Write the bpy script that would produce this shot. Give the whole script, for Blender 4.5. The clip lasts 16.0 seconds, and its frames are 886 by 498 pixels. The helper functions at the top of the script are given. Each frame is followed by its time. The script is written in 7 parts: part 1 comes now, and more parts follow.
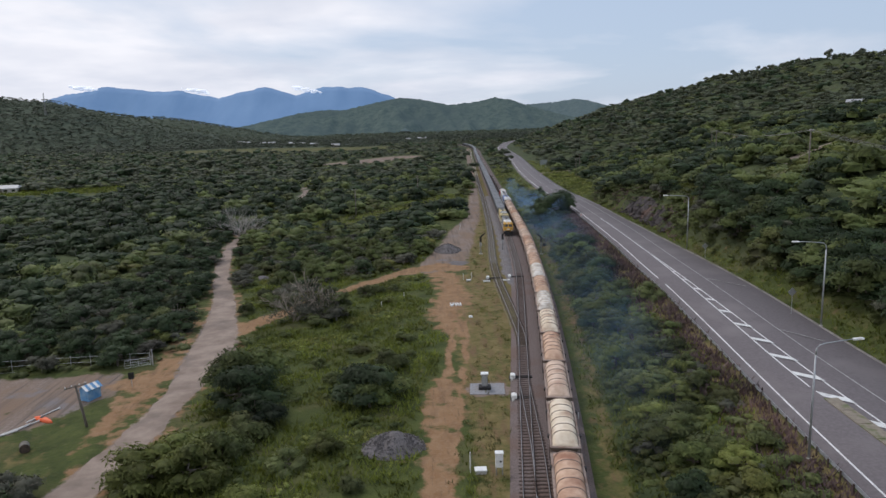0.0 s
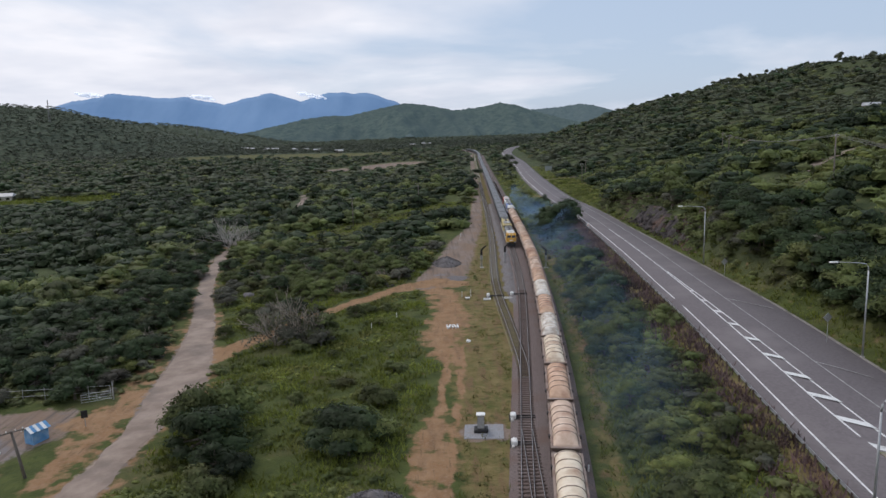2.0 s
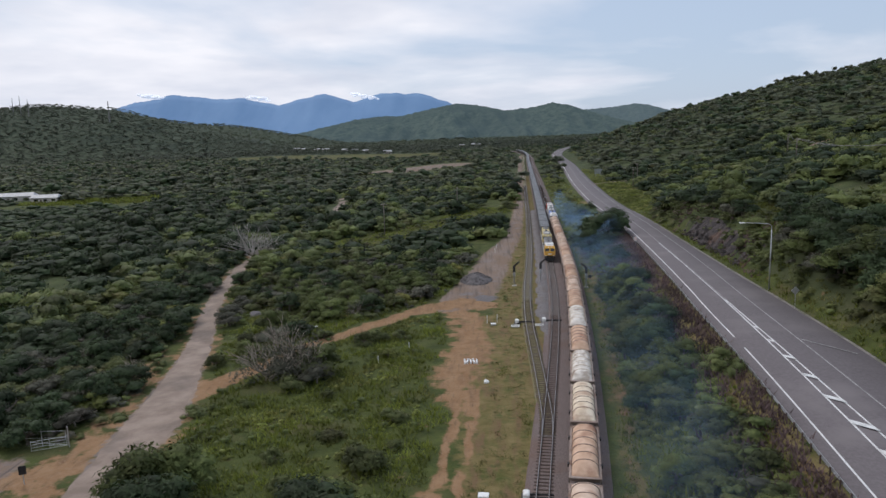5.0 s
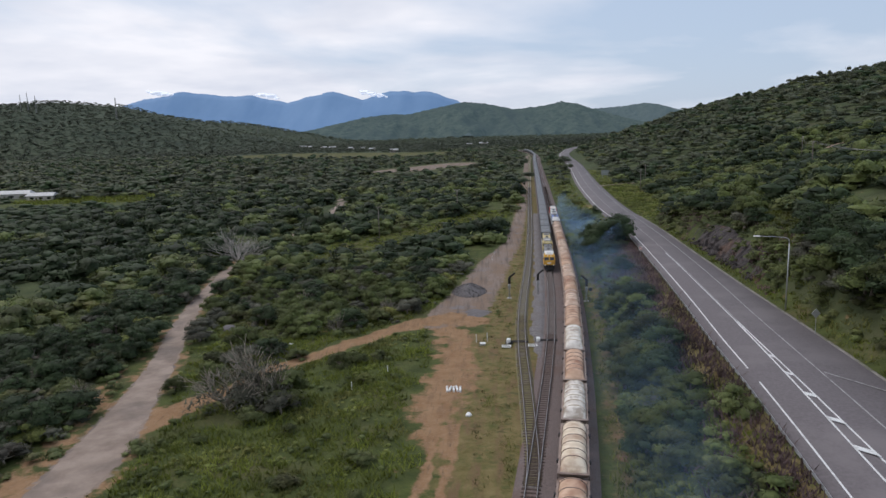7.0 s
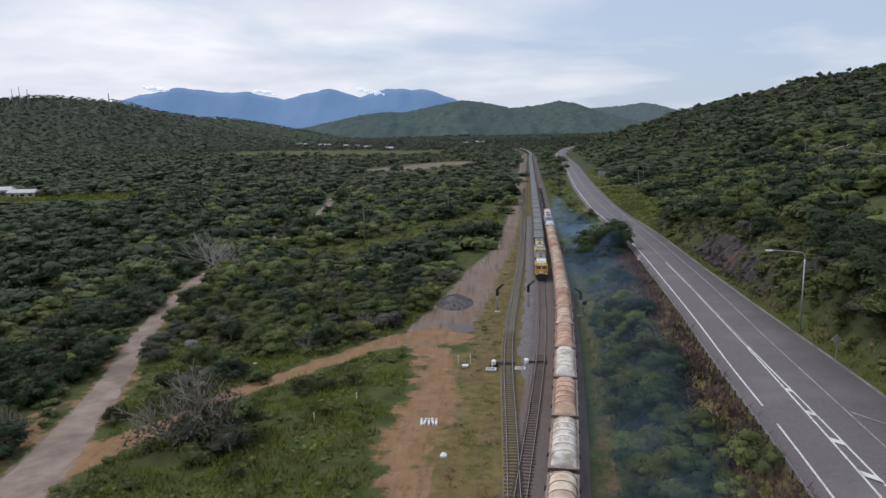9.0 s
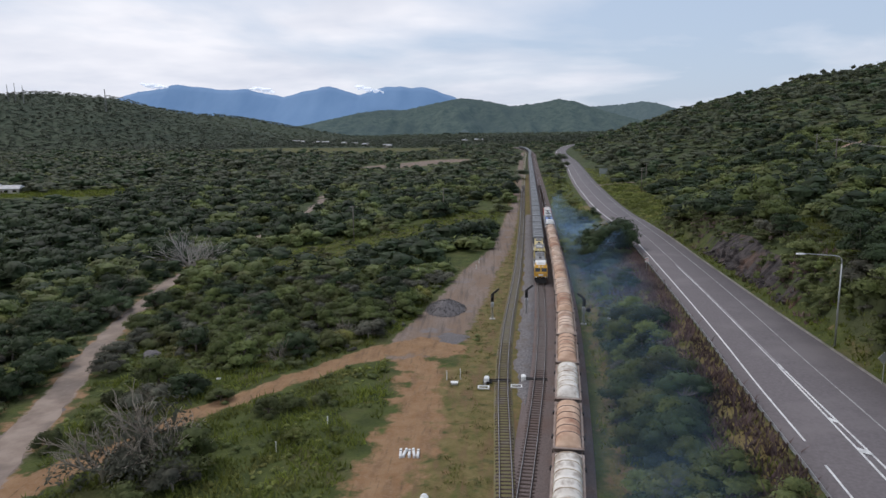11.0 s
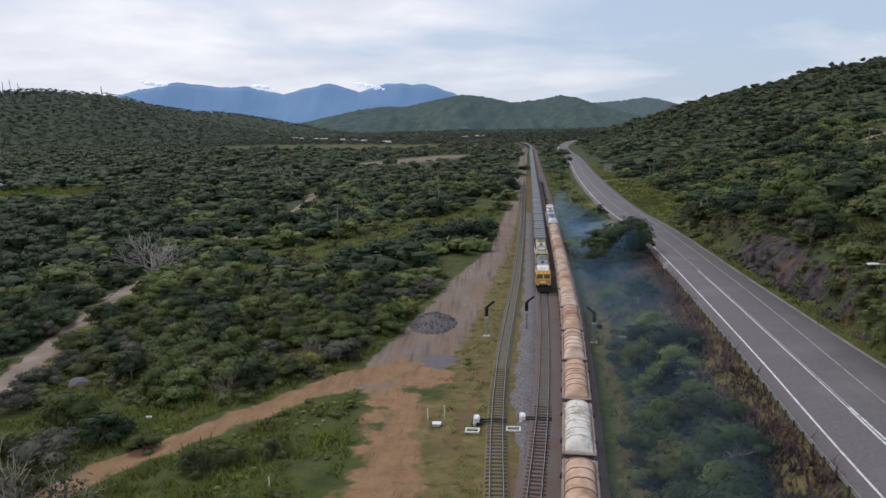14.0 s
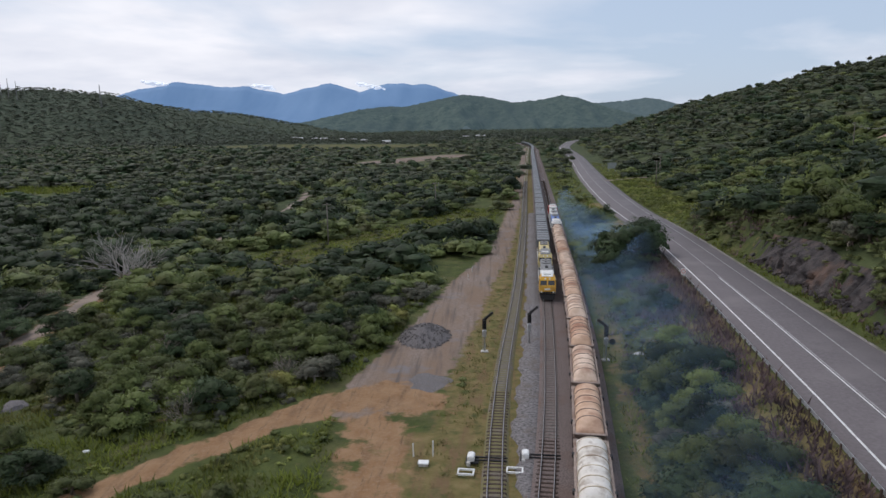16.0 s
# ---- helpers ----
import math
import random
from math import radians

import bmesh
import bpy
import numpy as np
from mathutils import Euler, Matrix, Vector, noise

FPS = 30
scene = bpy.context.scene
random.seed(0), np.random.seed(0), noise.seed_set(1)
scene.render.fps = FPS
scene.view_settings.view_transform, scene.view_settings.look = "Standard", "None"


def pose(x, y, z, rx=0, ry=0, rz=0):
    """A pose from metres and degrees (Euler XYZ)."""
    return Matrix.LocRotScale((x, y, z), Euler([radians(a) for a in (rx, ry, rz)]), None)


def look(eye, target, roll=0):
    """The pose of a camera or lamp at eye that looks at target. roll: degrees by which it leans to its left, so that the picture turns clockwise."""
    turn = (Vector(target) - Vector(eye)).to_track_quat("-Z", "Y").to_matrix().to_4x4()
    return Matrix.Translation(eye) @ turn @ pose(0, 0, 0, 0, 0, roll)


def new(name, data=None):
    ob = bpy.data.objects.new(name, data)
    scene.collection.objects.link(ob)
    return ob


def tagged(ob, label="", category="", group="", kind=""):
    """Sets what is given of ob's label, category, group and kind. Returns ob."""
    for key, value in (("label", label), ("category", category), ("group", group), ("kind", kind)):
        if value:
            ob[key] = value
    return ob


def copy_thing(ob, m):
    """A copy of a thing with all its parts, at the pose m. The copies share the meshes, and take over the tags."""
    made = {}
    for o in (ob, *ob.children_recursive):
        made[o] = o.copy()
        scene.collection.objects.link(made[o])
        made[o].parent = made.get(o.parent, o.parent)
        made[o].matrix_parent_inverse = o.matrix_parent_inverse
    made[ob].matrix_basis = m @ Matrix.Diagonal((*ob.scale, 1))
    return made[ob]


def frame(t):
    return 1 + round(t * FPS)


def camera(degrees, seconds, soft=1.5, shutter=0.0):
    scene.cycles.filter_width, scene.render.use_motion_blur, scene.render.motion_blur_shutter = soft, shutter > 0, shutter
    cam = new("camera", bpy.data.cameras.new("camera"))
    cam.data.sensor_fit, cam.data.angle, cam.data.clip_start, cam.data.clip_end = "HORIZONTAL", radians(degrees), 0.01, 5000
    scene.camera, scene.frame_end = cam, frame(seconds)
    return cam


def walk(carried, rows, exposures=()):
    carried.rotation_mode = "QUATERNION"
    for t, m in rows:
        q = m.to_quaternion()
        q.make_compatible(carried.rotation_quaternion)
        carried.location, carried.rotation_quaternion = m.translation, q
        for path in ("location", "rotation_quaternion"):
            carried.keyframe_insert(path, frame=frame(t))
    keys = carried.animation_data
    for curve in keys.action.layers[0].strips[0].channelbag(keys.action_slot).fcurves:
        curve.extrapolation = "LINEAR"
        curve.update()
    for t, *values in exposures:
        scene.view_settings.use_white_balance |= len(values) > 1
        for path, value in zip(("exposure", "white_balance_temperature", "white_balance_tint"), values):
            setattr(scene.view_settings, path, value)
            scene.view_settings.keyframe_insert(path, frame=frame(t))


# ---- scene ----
cam = camera(64.4, 16.0, soft=1.5)
PATH = [
    (0, (-7.879, -6.589, 31.807), (-7.822, -4.621, 31.455), -1.6),
    (0.5, (-7.479, -3.94, 31.786), (-7.424, -1.971, 31.441), -1.7),
    (1, (-6.992, -1.323, 31.8), (-6.94, 0.647, 31.46), -1.8),
    (1.5, (-6.442, 1.254, 31.819), (-6.395, 3.224, 31.481), -1.8),
    (2, (-5.887, 3.861, 31.859), (-5.845, 5.832, 31.522), -1.8),
    (2.5, (-5.194, 6.374, 31.892), (-5.163, 8.345, 31.556), -1.9),
    (3, (-4.419, 8.962, 31.935), (-4.402, 10.933, 31.599), -1.9),
    (3.5, (-3.578, 11.549, 32.044), (-3.589, 13.521, 31.708), -2.0),
    (4, (-2.797, 14.157, 32.12), (-2.84, 16.128, 31.785), -2.0),
    (4.5, (-1.877, 16.723, 32.252), (-1.953, 18.694, 31.918), -2.0),
    (4.7, (-1.418, 17.766, 32.286), (-1.509, 19.736, 31.954), -2.0),
    (7, (2.24, 29.463, 32.776), (2.114, 31.431, 32.44), -1.5),
    (7.5, (2.923, 32.11, 32.889), (2.798, 34.077, 32.55), -1.4),
    (8, (3.414, 34.804, 32.87), (3.293, 36.771, 32.531), -1.3),
    (8.5, (3.797, 37.259, 32.872), (3.678, 39.226, 32.531), -1.1),
    (9, (4.039, 40.015, 32.894), (3.923, 41.982, 32.553), -1.0),
    (11.5, (5.146, 54.26, 30.944), (5.032, 56.227, 30.597), -0.8),
    (12, (5.356, 57.104, 30.738), (5.241, 59.07, 30.39), -0.9),
    (12.5, (5.551, 59.872, 30.581), (5.435, 61.838, 30.232), -0.9),
    (13, (5.906, 62.649, 30.348), (5.788, 64.615, 29.998), -1.1),
    (13.5, (6.128, 65.536, 29.947), (6.008, 67.501, 29.595), -1.1),
    (14, (6.235, 68.406, 29.515), (6.116, 70.371, 29.162), -1.0),
    (14.5, (6.295, 71.378, 29.096), (6.177, 73.343, 28.743), -0.9),
    (15, (6.381, 74.139, 28.774), (6.261, 76.104, 28.421), -0.9),
    (15.5, (6.472, 76.895, 28.382), (6.352, 78.86, 28.029), -0.9),
    (16, (6.604, 79.502, 28.011), (6.483, 81.468, 27.659), -0.9),
]
walk(cam, [(t, look(e, g, r)) for t, e, g, r in PATH], exposures=((0, 0.0, 6340, 15), (16, 0.0, 6340, 15)))

# ---- sky, sun ----
world = bpy.data.worlds.new("sky")
scene.world = world
world.use_nodes = True
wn, wl = world.node_tree.nodes, world.node_tree.links
wn.clear()
w_out = wn.new("ShaderNodeOutputWorld")
w_bg = wn.new("ShaderNodeBackground")
w_bg.inputs["Strength"].default_value = 0.1
w_sky = wn.new("ShaderNodeTexSky")
w_sky.sky_type = "NISHITA"
w_sky.sun_disc = False
w_sky.sun_elevation = radians(52)
w_sky.sun_rotation = radians(-35)
w_co = wn.new("ShaderNodeTexCoord")
w_sep = wn.new("ShaderNodeSeparateXYZ")
w_add = wn.new("ShaderNodeMath")
w_add.operation, w_add.inputs[1].default_value = "ADD", 0.16
w_abs = wn.new("ShaderNodeMath")
w_abs.operation = "ABSOLUTE"
w_dx = wn.new("ShaderNodeMath")
w_dx.operation = "DIVIDE"
w_dy = wn.new("ShaderNodeMath")
w_dy.operation = "DIVIDE"
w_com = wn.new("ShaderNodeCombineXYZ")
w_noise = wn.new("ShaderNodeTexNoise")
w_noise.inputs["Scale"].default_value, w_noise.inputs["Detail"].default_value, w_noise.inputs["Roughness"].default_value = 0.62, 6, 0.5
w_noise.inputs["Distortion"].default_value = 0.3
w_ramp = wn.new("ShaderNodeValToRGB")
w_ramp.color_ramp.elements[0].position, w_ramp.color_ramp.elements[1].position = 0.4, 0.6
w_tone = wn.new("ShaderNodeTexNoise")
w_tone.inputs["Scale"].default_value, w_tone.inputs["Detail"].default_value = 1.1, 4
w_cloud = wn.new("ShaderNodeMix")
w_cloud.data_type = "RGBA"
w_cloud.inputs["A"].default_value, w_cloud.inputs["B"].default_value = (6.8, 7.3, 8.0, 1), (9.2, 9.4, 9.6, 1)
w_veil = wn.new("ShaderNodeMix")
w_veil.data_type = "RGBA"
w_veil.inputs["Factor"].default_value = 0.8
w_veil.inputs["B"].default_value = (4.9, 6.1, 7.5, 1)
w_mix = wn.new("ShaderNodeMix")
w_mix.data_type = "RGBA"
wl.new(w_co.outputs["Generated"], w_sep.inputs[0])
wl.new(w_sep.outputs["Z"], w_abs.inputs[0])
wl.new(w_abs.outputs[0], w_add.inputs[0])
wl.new(w_sep.outputs["X"], w_dx.inputs[0])
wl.new(w_add.outputs[0], w_dx.inputs[1])
wl.new(w_sep.outputs["Y"], w_dy.inputs[0])
wl.new(w_add.outputs[0], w_dy.inputs[1])
wl.new(w_dx.outputs[0], w_com.inputs["X"])
wl.new(w_dy.outputs[0], w_com.inputs["Y"])
wl.new(w_com.outputs[0], w_noise.inputs["Vector"])
wl.new(w_com.outputs[0], w_tone.inputs["Vector"])
w_side = wn.new("ShaderNodeMath")
w_side.operation, w_side.inputs[1].default_value = "MULTIPLY_ADD", -0.25
wl.new(w_sep.outputs["X"], w_side.inputs[0])
wl.new(w_noise.outputs["Fac"], w_side.inputs[2])
wl.new(w_side.outputs[0], w_ramp.inputs[0])
w_steep = wn.new("ShaderNodeMapRange")
w_steep.inputs["From Min"].default_value, w_steep.inputs["From Max"].default_value = 0.34, 0.62
wl.new(w_tone.outputs["Fac"], w_steep.inputs["Value"])
wl.new(w_steep.outputs[0], w_cloud.inputs["Factor"])
wl.new(w_sky.outputs[0], w_veil.inputs["A"])
wl.new(w_veil.outputs["Result"], w_mix.inputs["A"])
wl.new(w_cloud.outputs["Result"], w_mix.inputs["B"])
wl.new(w_ramp.outputs[0], w_mix.inputs["Factor"])
wl.new(w_mix.outputs["Result"], w_bg.inputs["Color"])
wl.new(w_bg.outputs[0], w_out.inputs[0])
sun = new("sun", bpy.data.lights.new("sun", "SUN"))
sun.data.energy, sun.data.angle, sun.data.color = 1.1, radians(14), (1.0, 0.96, 0.9)
sun.matrix_world = look((-60, 85, 130), (0, 0, 0))


# ---- materials ----
def nodes_of(name):
    m = bpy.data.materials.new(name)
    m.use_nodes = True
    return m, m.node_tree.nodes, m.node_tree.links, m.node_tree.nodes["Principled BSDF"]


def noise_ramp(n, l, scale, lo, hi, stretch=(1, 1, 1), detail=5.0, rough=0.6):
    """A world-space noise, cut to 0..1 between lo and hi."""
    geo = n.new("ShaderNodeNewGeometry")
    mp = n.new("ShaderNodeMapping")
    mp.inputs["Scale"].default_value = stretch
    nz = n.new("ShaderNodeTexNoise")
    nz.inputs["Scale"].default_value, nz.inputs["Detail"].default_value, nz.inputs["Roughness"].default_value = scale, detail, rough
    r = n.new("ShaderNodeMapRange")
    r.inputs["From Min"].default_value, r.inputs["From Max"].default_value = lo, hi
    l.new(geo.outputs["Position"], mp.inputs[0])
    l.new(mp.outputs[0], nz.inputs["Vector"])
    l.new(nz.outputs["Fac"], r.inputs["Value"])
    return r.outputs[0]


def blend(n, l, a, b, fac, mode="MIX"):
    m = n.new("ShaderNodeMix")
    m.data_type, m.blend_type = "RGBA", mode
    for key, v in (("A", a), ("B", b)):
        if isinstance(v, tuple):
            m.inputs[key].default_value = (*v, 1)
        else:
            l.new(v, m.inputs[key])
    if isinstance(fac, float):
        m.inputs["Factor"].default_value = fac
    else:
        l.new(fac, m.inputs["Factor"])
    return m.outputs["Result"]


def surface(name, c1, c2, scale=1.0, c3=None, scale3=0.2, rough=0.8, metal=0.0, bump=0.0, bscale=8.0, stretch=(1, 1, 1), spec=0.3, cut3=(0.5, 0.68)):
    """Two colours mixed by a fine noise, with stains of a third at a larger scale."""
    m, n, l, p = nodes_of(name)
    col = blend(n, l, c1, c2, noise_ramp(n, l, scale, 0.35, 0.65, stretch))
    if c3:
        col = blend(n, l, col, c3, noise_ramp(n, l, scale3, cut3[0], cut3[1], stretch))
    l.new(col, p.inputs["Base Color"])
    p.inputs["Roughness"].default_value, p.inputs["Metallic"].default_value = rough, metal
    p.inputs["Specular IOR Level"].default_value = spec
    if bump:
        b = n.new("ShaderNodeBump")
        b.inputs["Strength"].default_value, b.inputs["Distance"].default_value = 0.6, bump
        l.new(noise_ramp(n, l, bscale, 0.2, 0.8, stretch), b.inputs["Height"])
        l.new(b.outputs[0], p.inputs["Normal"])
    return m


def leaf_material(name, dark, light, dry, fine=2.0):
    """Foliage: each leaf clump has its own tone, each tree and each patch of ground another."""
    m, n, l, p = nodes_of(name)
    geo, inf = n.new("ShaderNodeNewGeometry"), n.new("ShaderNodeObjectInfo")
    part_tone = n.new("ShaderNodeMapRange")
    part_tone.inputs["To Min"].default_value, part_tone.inputs["To Max"].default_value = 0.28, 0.72
    l.new(geo.outputs["Random Per Island"], part_tone.inputs["Value"])
    col = blend(n, l, dark, light, part_tone.outputs[0])
    col = blend(n, l, col, dry, noise_ramp(n, l, 0.09, 0.55, 0.85, detail=3.0))
    tone = n.new("ShaderNodeMapRange")
    tone.inputs["To Min"].default_value, tone.inputs["To Max"].default_value = 0.7, 1.3
    l.new(inf.outputs["Random"], tone.inputs["Value"])
    both = tone
    for scale, amount, least, detail in ((0.14, 0.9, 0.45, 2.0), (fine, 0.6, 0.6, 4.0)):
        patch = n.new("ShaderNodeMath")
        patch.operation = "MULTIPLY_ADD"
        patch.inputs[1].default_value, patch.inputs[2].default_value = amount, least
        l.new(noise_ramp(n, l, scale, 0.3, 0.7, detail=detail), patch.inputs[0])
        mul = n.new("ShaderNodeMath")
        mul.operation = "MULTIPLY"
        l.new(both.outputs[0], mul.inputs[0])
        l.new(patch.outputs[0], mul.inputs[1])
        both = mul
    grey = n.new("ShaderNodeCombineColor")
    for k in ("Red", "Green", "Blue"):
        l.new(both.outputs[0], grey.inputs[k])
    col = blend(n, l, col, grey.outputs[0], 1.0, "MULTIPLY")
    l.new(col, p.inputs["Base Color"])
    p.inputs["Roughness"].default_value = 0.65
    p.inputs["Specular IOR Level"].default_value = 0.2
    thin, mixed = n.new("ShaderNodeBsdfTranslucent"), n.new("ShaderNodeMixShader")
    l.new(col, thin.inputs["Color"])
    mixed.inputs[0].default_value = 0.3
    l.new(p.outputs[0], mixed.inputs[1])
    l.new(thin.outputs[0], mixed.inputs[2])
    l.new(mixed.outputs[0], n["Material Output"].inputs["Surface"])
    return m


LEAF = leaf_material("foliage", (0.081, 0.114, 0.036), (0.174, 0.201, 0.060), (0.166, 0.137, 0.064))
LEAF_DARK = leaf_material("dark_foliage", (0.031, 0.052, 0.024), (0.067, 0.100, 0.039), (0.071, 0.085, 0.040))
LEAF_LIME = leaf_material("light_foliage", (0.123, 0.161, 0.039), (0.251, 0.261, 0.071), (0.256, 0.199, 0.075))
LEAF_BUSH = leaf_material("scrub_foliage", (0.074, 0.099, 0.038), (0.176, 0.191, 0.065), (0.181, 0.136, 0.074))
LEAF_GREY = leaf_material("grey_green_foliage", (0.082, 0.088, 0.060), (0.147, 0.143, 0.104), (0.154, 0.127, 0.099))
GRASS_DRY = leaf_material("yellowing_grass", (0.12, 0.13, 0.03), (0.24, 0.21, 0.08), (0.26, 0.2, 0.1))
# The next two leaf tones carry some distance haze in their colours.
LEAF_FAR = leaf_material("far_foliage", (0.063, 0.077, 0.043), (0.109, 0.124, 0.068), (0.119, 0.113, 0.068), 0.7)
LEAF_HAZE = leaf_material("haze_tinted_foliage", (0.059, 0.078, 0.049), (0.112, 0.133, 0.076), (0.100, 0.109, 0.071), 0.3)
DEADWOOD = surface("bleached_deadwood", (0.34, 0.31, 0.28), (0.5, 0.46, 0.42), 2.0)
TWIG = surface("grey_twigs", (0.26, 0.22, 0.175), (0.4, 0.345, 0.28), 2.0)
BARK = surface("bark", (0.09, 0.07, 0.055), (0.2, 0.17, 0.14), 3.0, bump=0.02)
GRASS = leaf_material("grass_blades", (0.095, 0.122, 0.019), (0.215, 0.24, 0.043), (0.2, 0.158, 0.075))
STRAW = leaf_material("dry_grass", (0.13, 0.086, 0.084), (0.215, 0.148, 0.14), (0.18, 0.1, 0.085))
ASPHALT = surface("asphalt", (0.132, 0.115, 0.118), (0.165, 0.146, 0.15), 3.0, (0.185, 0.164, 0.165), 0.12, rough=0.85, bump=0.004, bscale=40)
OLD_SEAL = surface("worn_track_seal", (0.215, 0.162, 0.128), (0.33, 0.258, 0.208), 0.35, (0.14, 0.112, 0.096), 0.09, rough=0.9, bump=0.01, bscale=12)
PAINT = surface("road_paint", (0.62, 0.62, 0.6), (0.78, 0.78, 0.76), 6.0, (0.45, 0.44, 0.43), 1.5, rough=0.6)
FADED = surface("faded_road_paint", (0.26, 0.25, 0.245), (0.42, 0.41, 0.4), 4.0, (0.19, 0.18, 0.18), 1.0, rough=0.7)
BALLAST = surface("dark_ballast", (0.115, 0.09, 0.084), (0.22, 0.178, 0.167), 7.0, (0.155, 0.105, 0.085), 0.16, rough=0.95, spec=0.1, bump=0.08, bscale=9)
BALLAST_GREY = surface("grey_ballast", (0.085, 0.077, 0.077), (0.27, 0.25, 0.247), 3.2, (0.15, 0.122, 0.105), 0.3, rough=0.95, bump=0.12, bscale=9)
CRUSHED = surface("crushed_stone", (0.1, 0.092, 0.092), (0.19, 0.172, 0.17), 6.0, (0.14, 0.124, 0.118), 0.7, rough=0.95, bump=0.05, bscale=6)
RAIL = surface("rail_steel", (0.085, 0.056, 0.045), (0.14, 0.1, 0.083), 2.0, rough=0.7, metal=0.25)
RAILTOP = surface("polished_rail", (0.3, 0.28, 0.27), (0.42, 0.4, 0.4), 2.0, rough=0.3, metal=0.9)
SLEEPER = surface("old_timber", (0.058, 0.043, 0.036), (0.1, 0.077, 0.066), 5.0, bump=0.01, rough=0.95, spec=0.08)
CONCRETE = surface("concrete", (0.42, 0.4, 0.37), (0.55, 0.53, 0.5), 3.0, (0.33, 0.3, 0.27), 0.8, bump=0.005)
WHITE = surface("white_enamel", (0.72, 0.72, 0.7), (0.82, 0.82, 0.8), 4.0, (0.6, 0.57, 0.52), 1.5, rough=0.5)
GALV = surface("galvanised_steel", (0.4, 0.41, 0.42), (0.52, 0.53, 0.54), 4.0, rough=0.45, metal=0.7)
RUSTY = surface("dark_rusty_steel", (0.06, 0.045, 0.04), (0.13, 0.09, 0.07), 3.0, rough=0.8, metal=0.2)
BLACK = surface("black_steel", (0.014, 0.014, 0.015), (0.035, 0.033, 0.033), 4.0, rough=0.6)
GLASS = surface("dark_glass", (0.01, 0.012, 0.015), (0.02, 0.022, 0.026), 1.0, rough=0.08, spec=0.6)
ROCK = surface("cut_rock", (0.028, 0.025, 0.027), (0.085, 0.072, 0.069), 0.9, (0.135, 0.083, 0.06), 0.16, rough=0.95, bump=0.3, bscale=2.0, cut3=(0.54, 0.68))
YELLOW = surface("loco_yellow", (0.62, 0.33, 0.03), (0.72, 0.4, 0.05), 1.5, (0.45, 0.25, 0.06), 0.7, rough=0.45)
YELLOW_DULL = surface("loco_faded_yellow", (0.5, 0.4, 0.16), (0.62, 0.5, 0.22), 1.5, (0.35, 0.3, 0.18), 0.8, rough=0.6)
LOCO_WHITE = surface("loco_roof_white", (0.66, 0.65, 0.62), (0.78, 0.77, 0.74), 2.0, (0.45, 0.42, 0.38), 0.9, rough=0.55)
LOCO_GREY = surface("loco_grille_grey", (0.16, 0.16, 0.16), (0.28, 0.27, 0.26), 3.0, rough=0.7)
LOCO_BLUE = surface("loco_blue", (0.06, 0.14, 0.42), (0.1, 0.2, 0.52), 2.0, (0.2, 0.26, 0.45), 0.8, rough=0.45)
LOCO_RED = surface("loco_red", (0.5, 0.08, 0.06), (0.58, 0.12, 0.08), 2.0, rough=0.5)
TARP = surface("dusty_orange_cover", (0.5, 0.325, 0.22), (0.65, 0.455, 0.33), 0.9, (0.33, 0.17, 0.11), 0.33, rough=0.85, bump=0.02, bscale=3, cut3=(0.47, 0.66))
TARP_PINK = surface("faded_pink_cover", (0.55, 0.4, 0.3), (0.7, 0.545, 0.43), 0.9, (0.38, 0.23, 0.16), 0.35, rough=0.85, bump=0.02, bscale=3, cut3=(0.48, 0.68))
TARP_CREAM = surface("dusty_cream_cover", (0.62, 0.5, 0.36), (0.78, 0.68, 0.54), 0.9, (0.42, 0.28, 0.2), 0.4, rough=0.85, bump=0.02, bscale=3, cut3=(0.5, 0.68))
TARP_WHITE = surface("white_cover", (0.64, 0.59, 0.52), (0.76, 0.72, 0.66), 0.9, (0.42, 0.36, 0.3), 0.8, rough=0.8, bump=0.02, bscale=3, cut3=(0.49, 0.62))
HOPPER = surface("dusty_hopper_steel", (0.25, 0.19, 0.16), (0.36, 0.29, 0.25), 2.0, (0.18, 0.11, 0.08), 0.5, rough=0.8)
WAGON_GREY = surface("grey_wagon_lid", (0.12, 0.125, 0.13), (0.2, 0.205, 0.21), 1.2, (0.15, 0.14, 0.135), 0.4, rough=0.6, metal=0.2)
SHED_BLUE = surface("blue_sheet_steel", (0.1, 0.26, 0.46), (0.16, 0.34, 0.56), 2.0, (0.3, 0.42, 0.55), 0.9, rough=0.5)
TIMBER = surface("weathered_pole", (0.12, 0.1, 0.085), (0.24, 0.21, 0.18), 3.0, stretch=(1, 1, 0.2), bump=0.01)
ORANGE = surface("orange_plastic", (0.75, 0.12, 0.04), (0.85, 0.18, 0.07), 3.0, rough=0.5)
PVC = surface("pale_conduit", (0.55, 0.53, 0.5), (0.7, 0.68, 0.64), 2.0, rough=0.5)
ROOF = surface("pale_roof_sheets", (0.3, 0.3, 0.3), (0.52, 0.52, 0.52), 1.0, rough=0.5)
WALLS = surface("house_wall", (0.4, 0.37, 0.33), (0.5, 0.47, 0.42), 1.0)


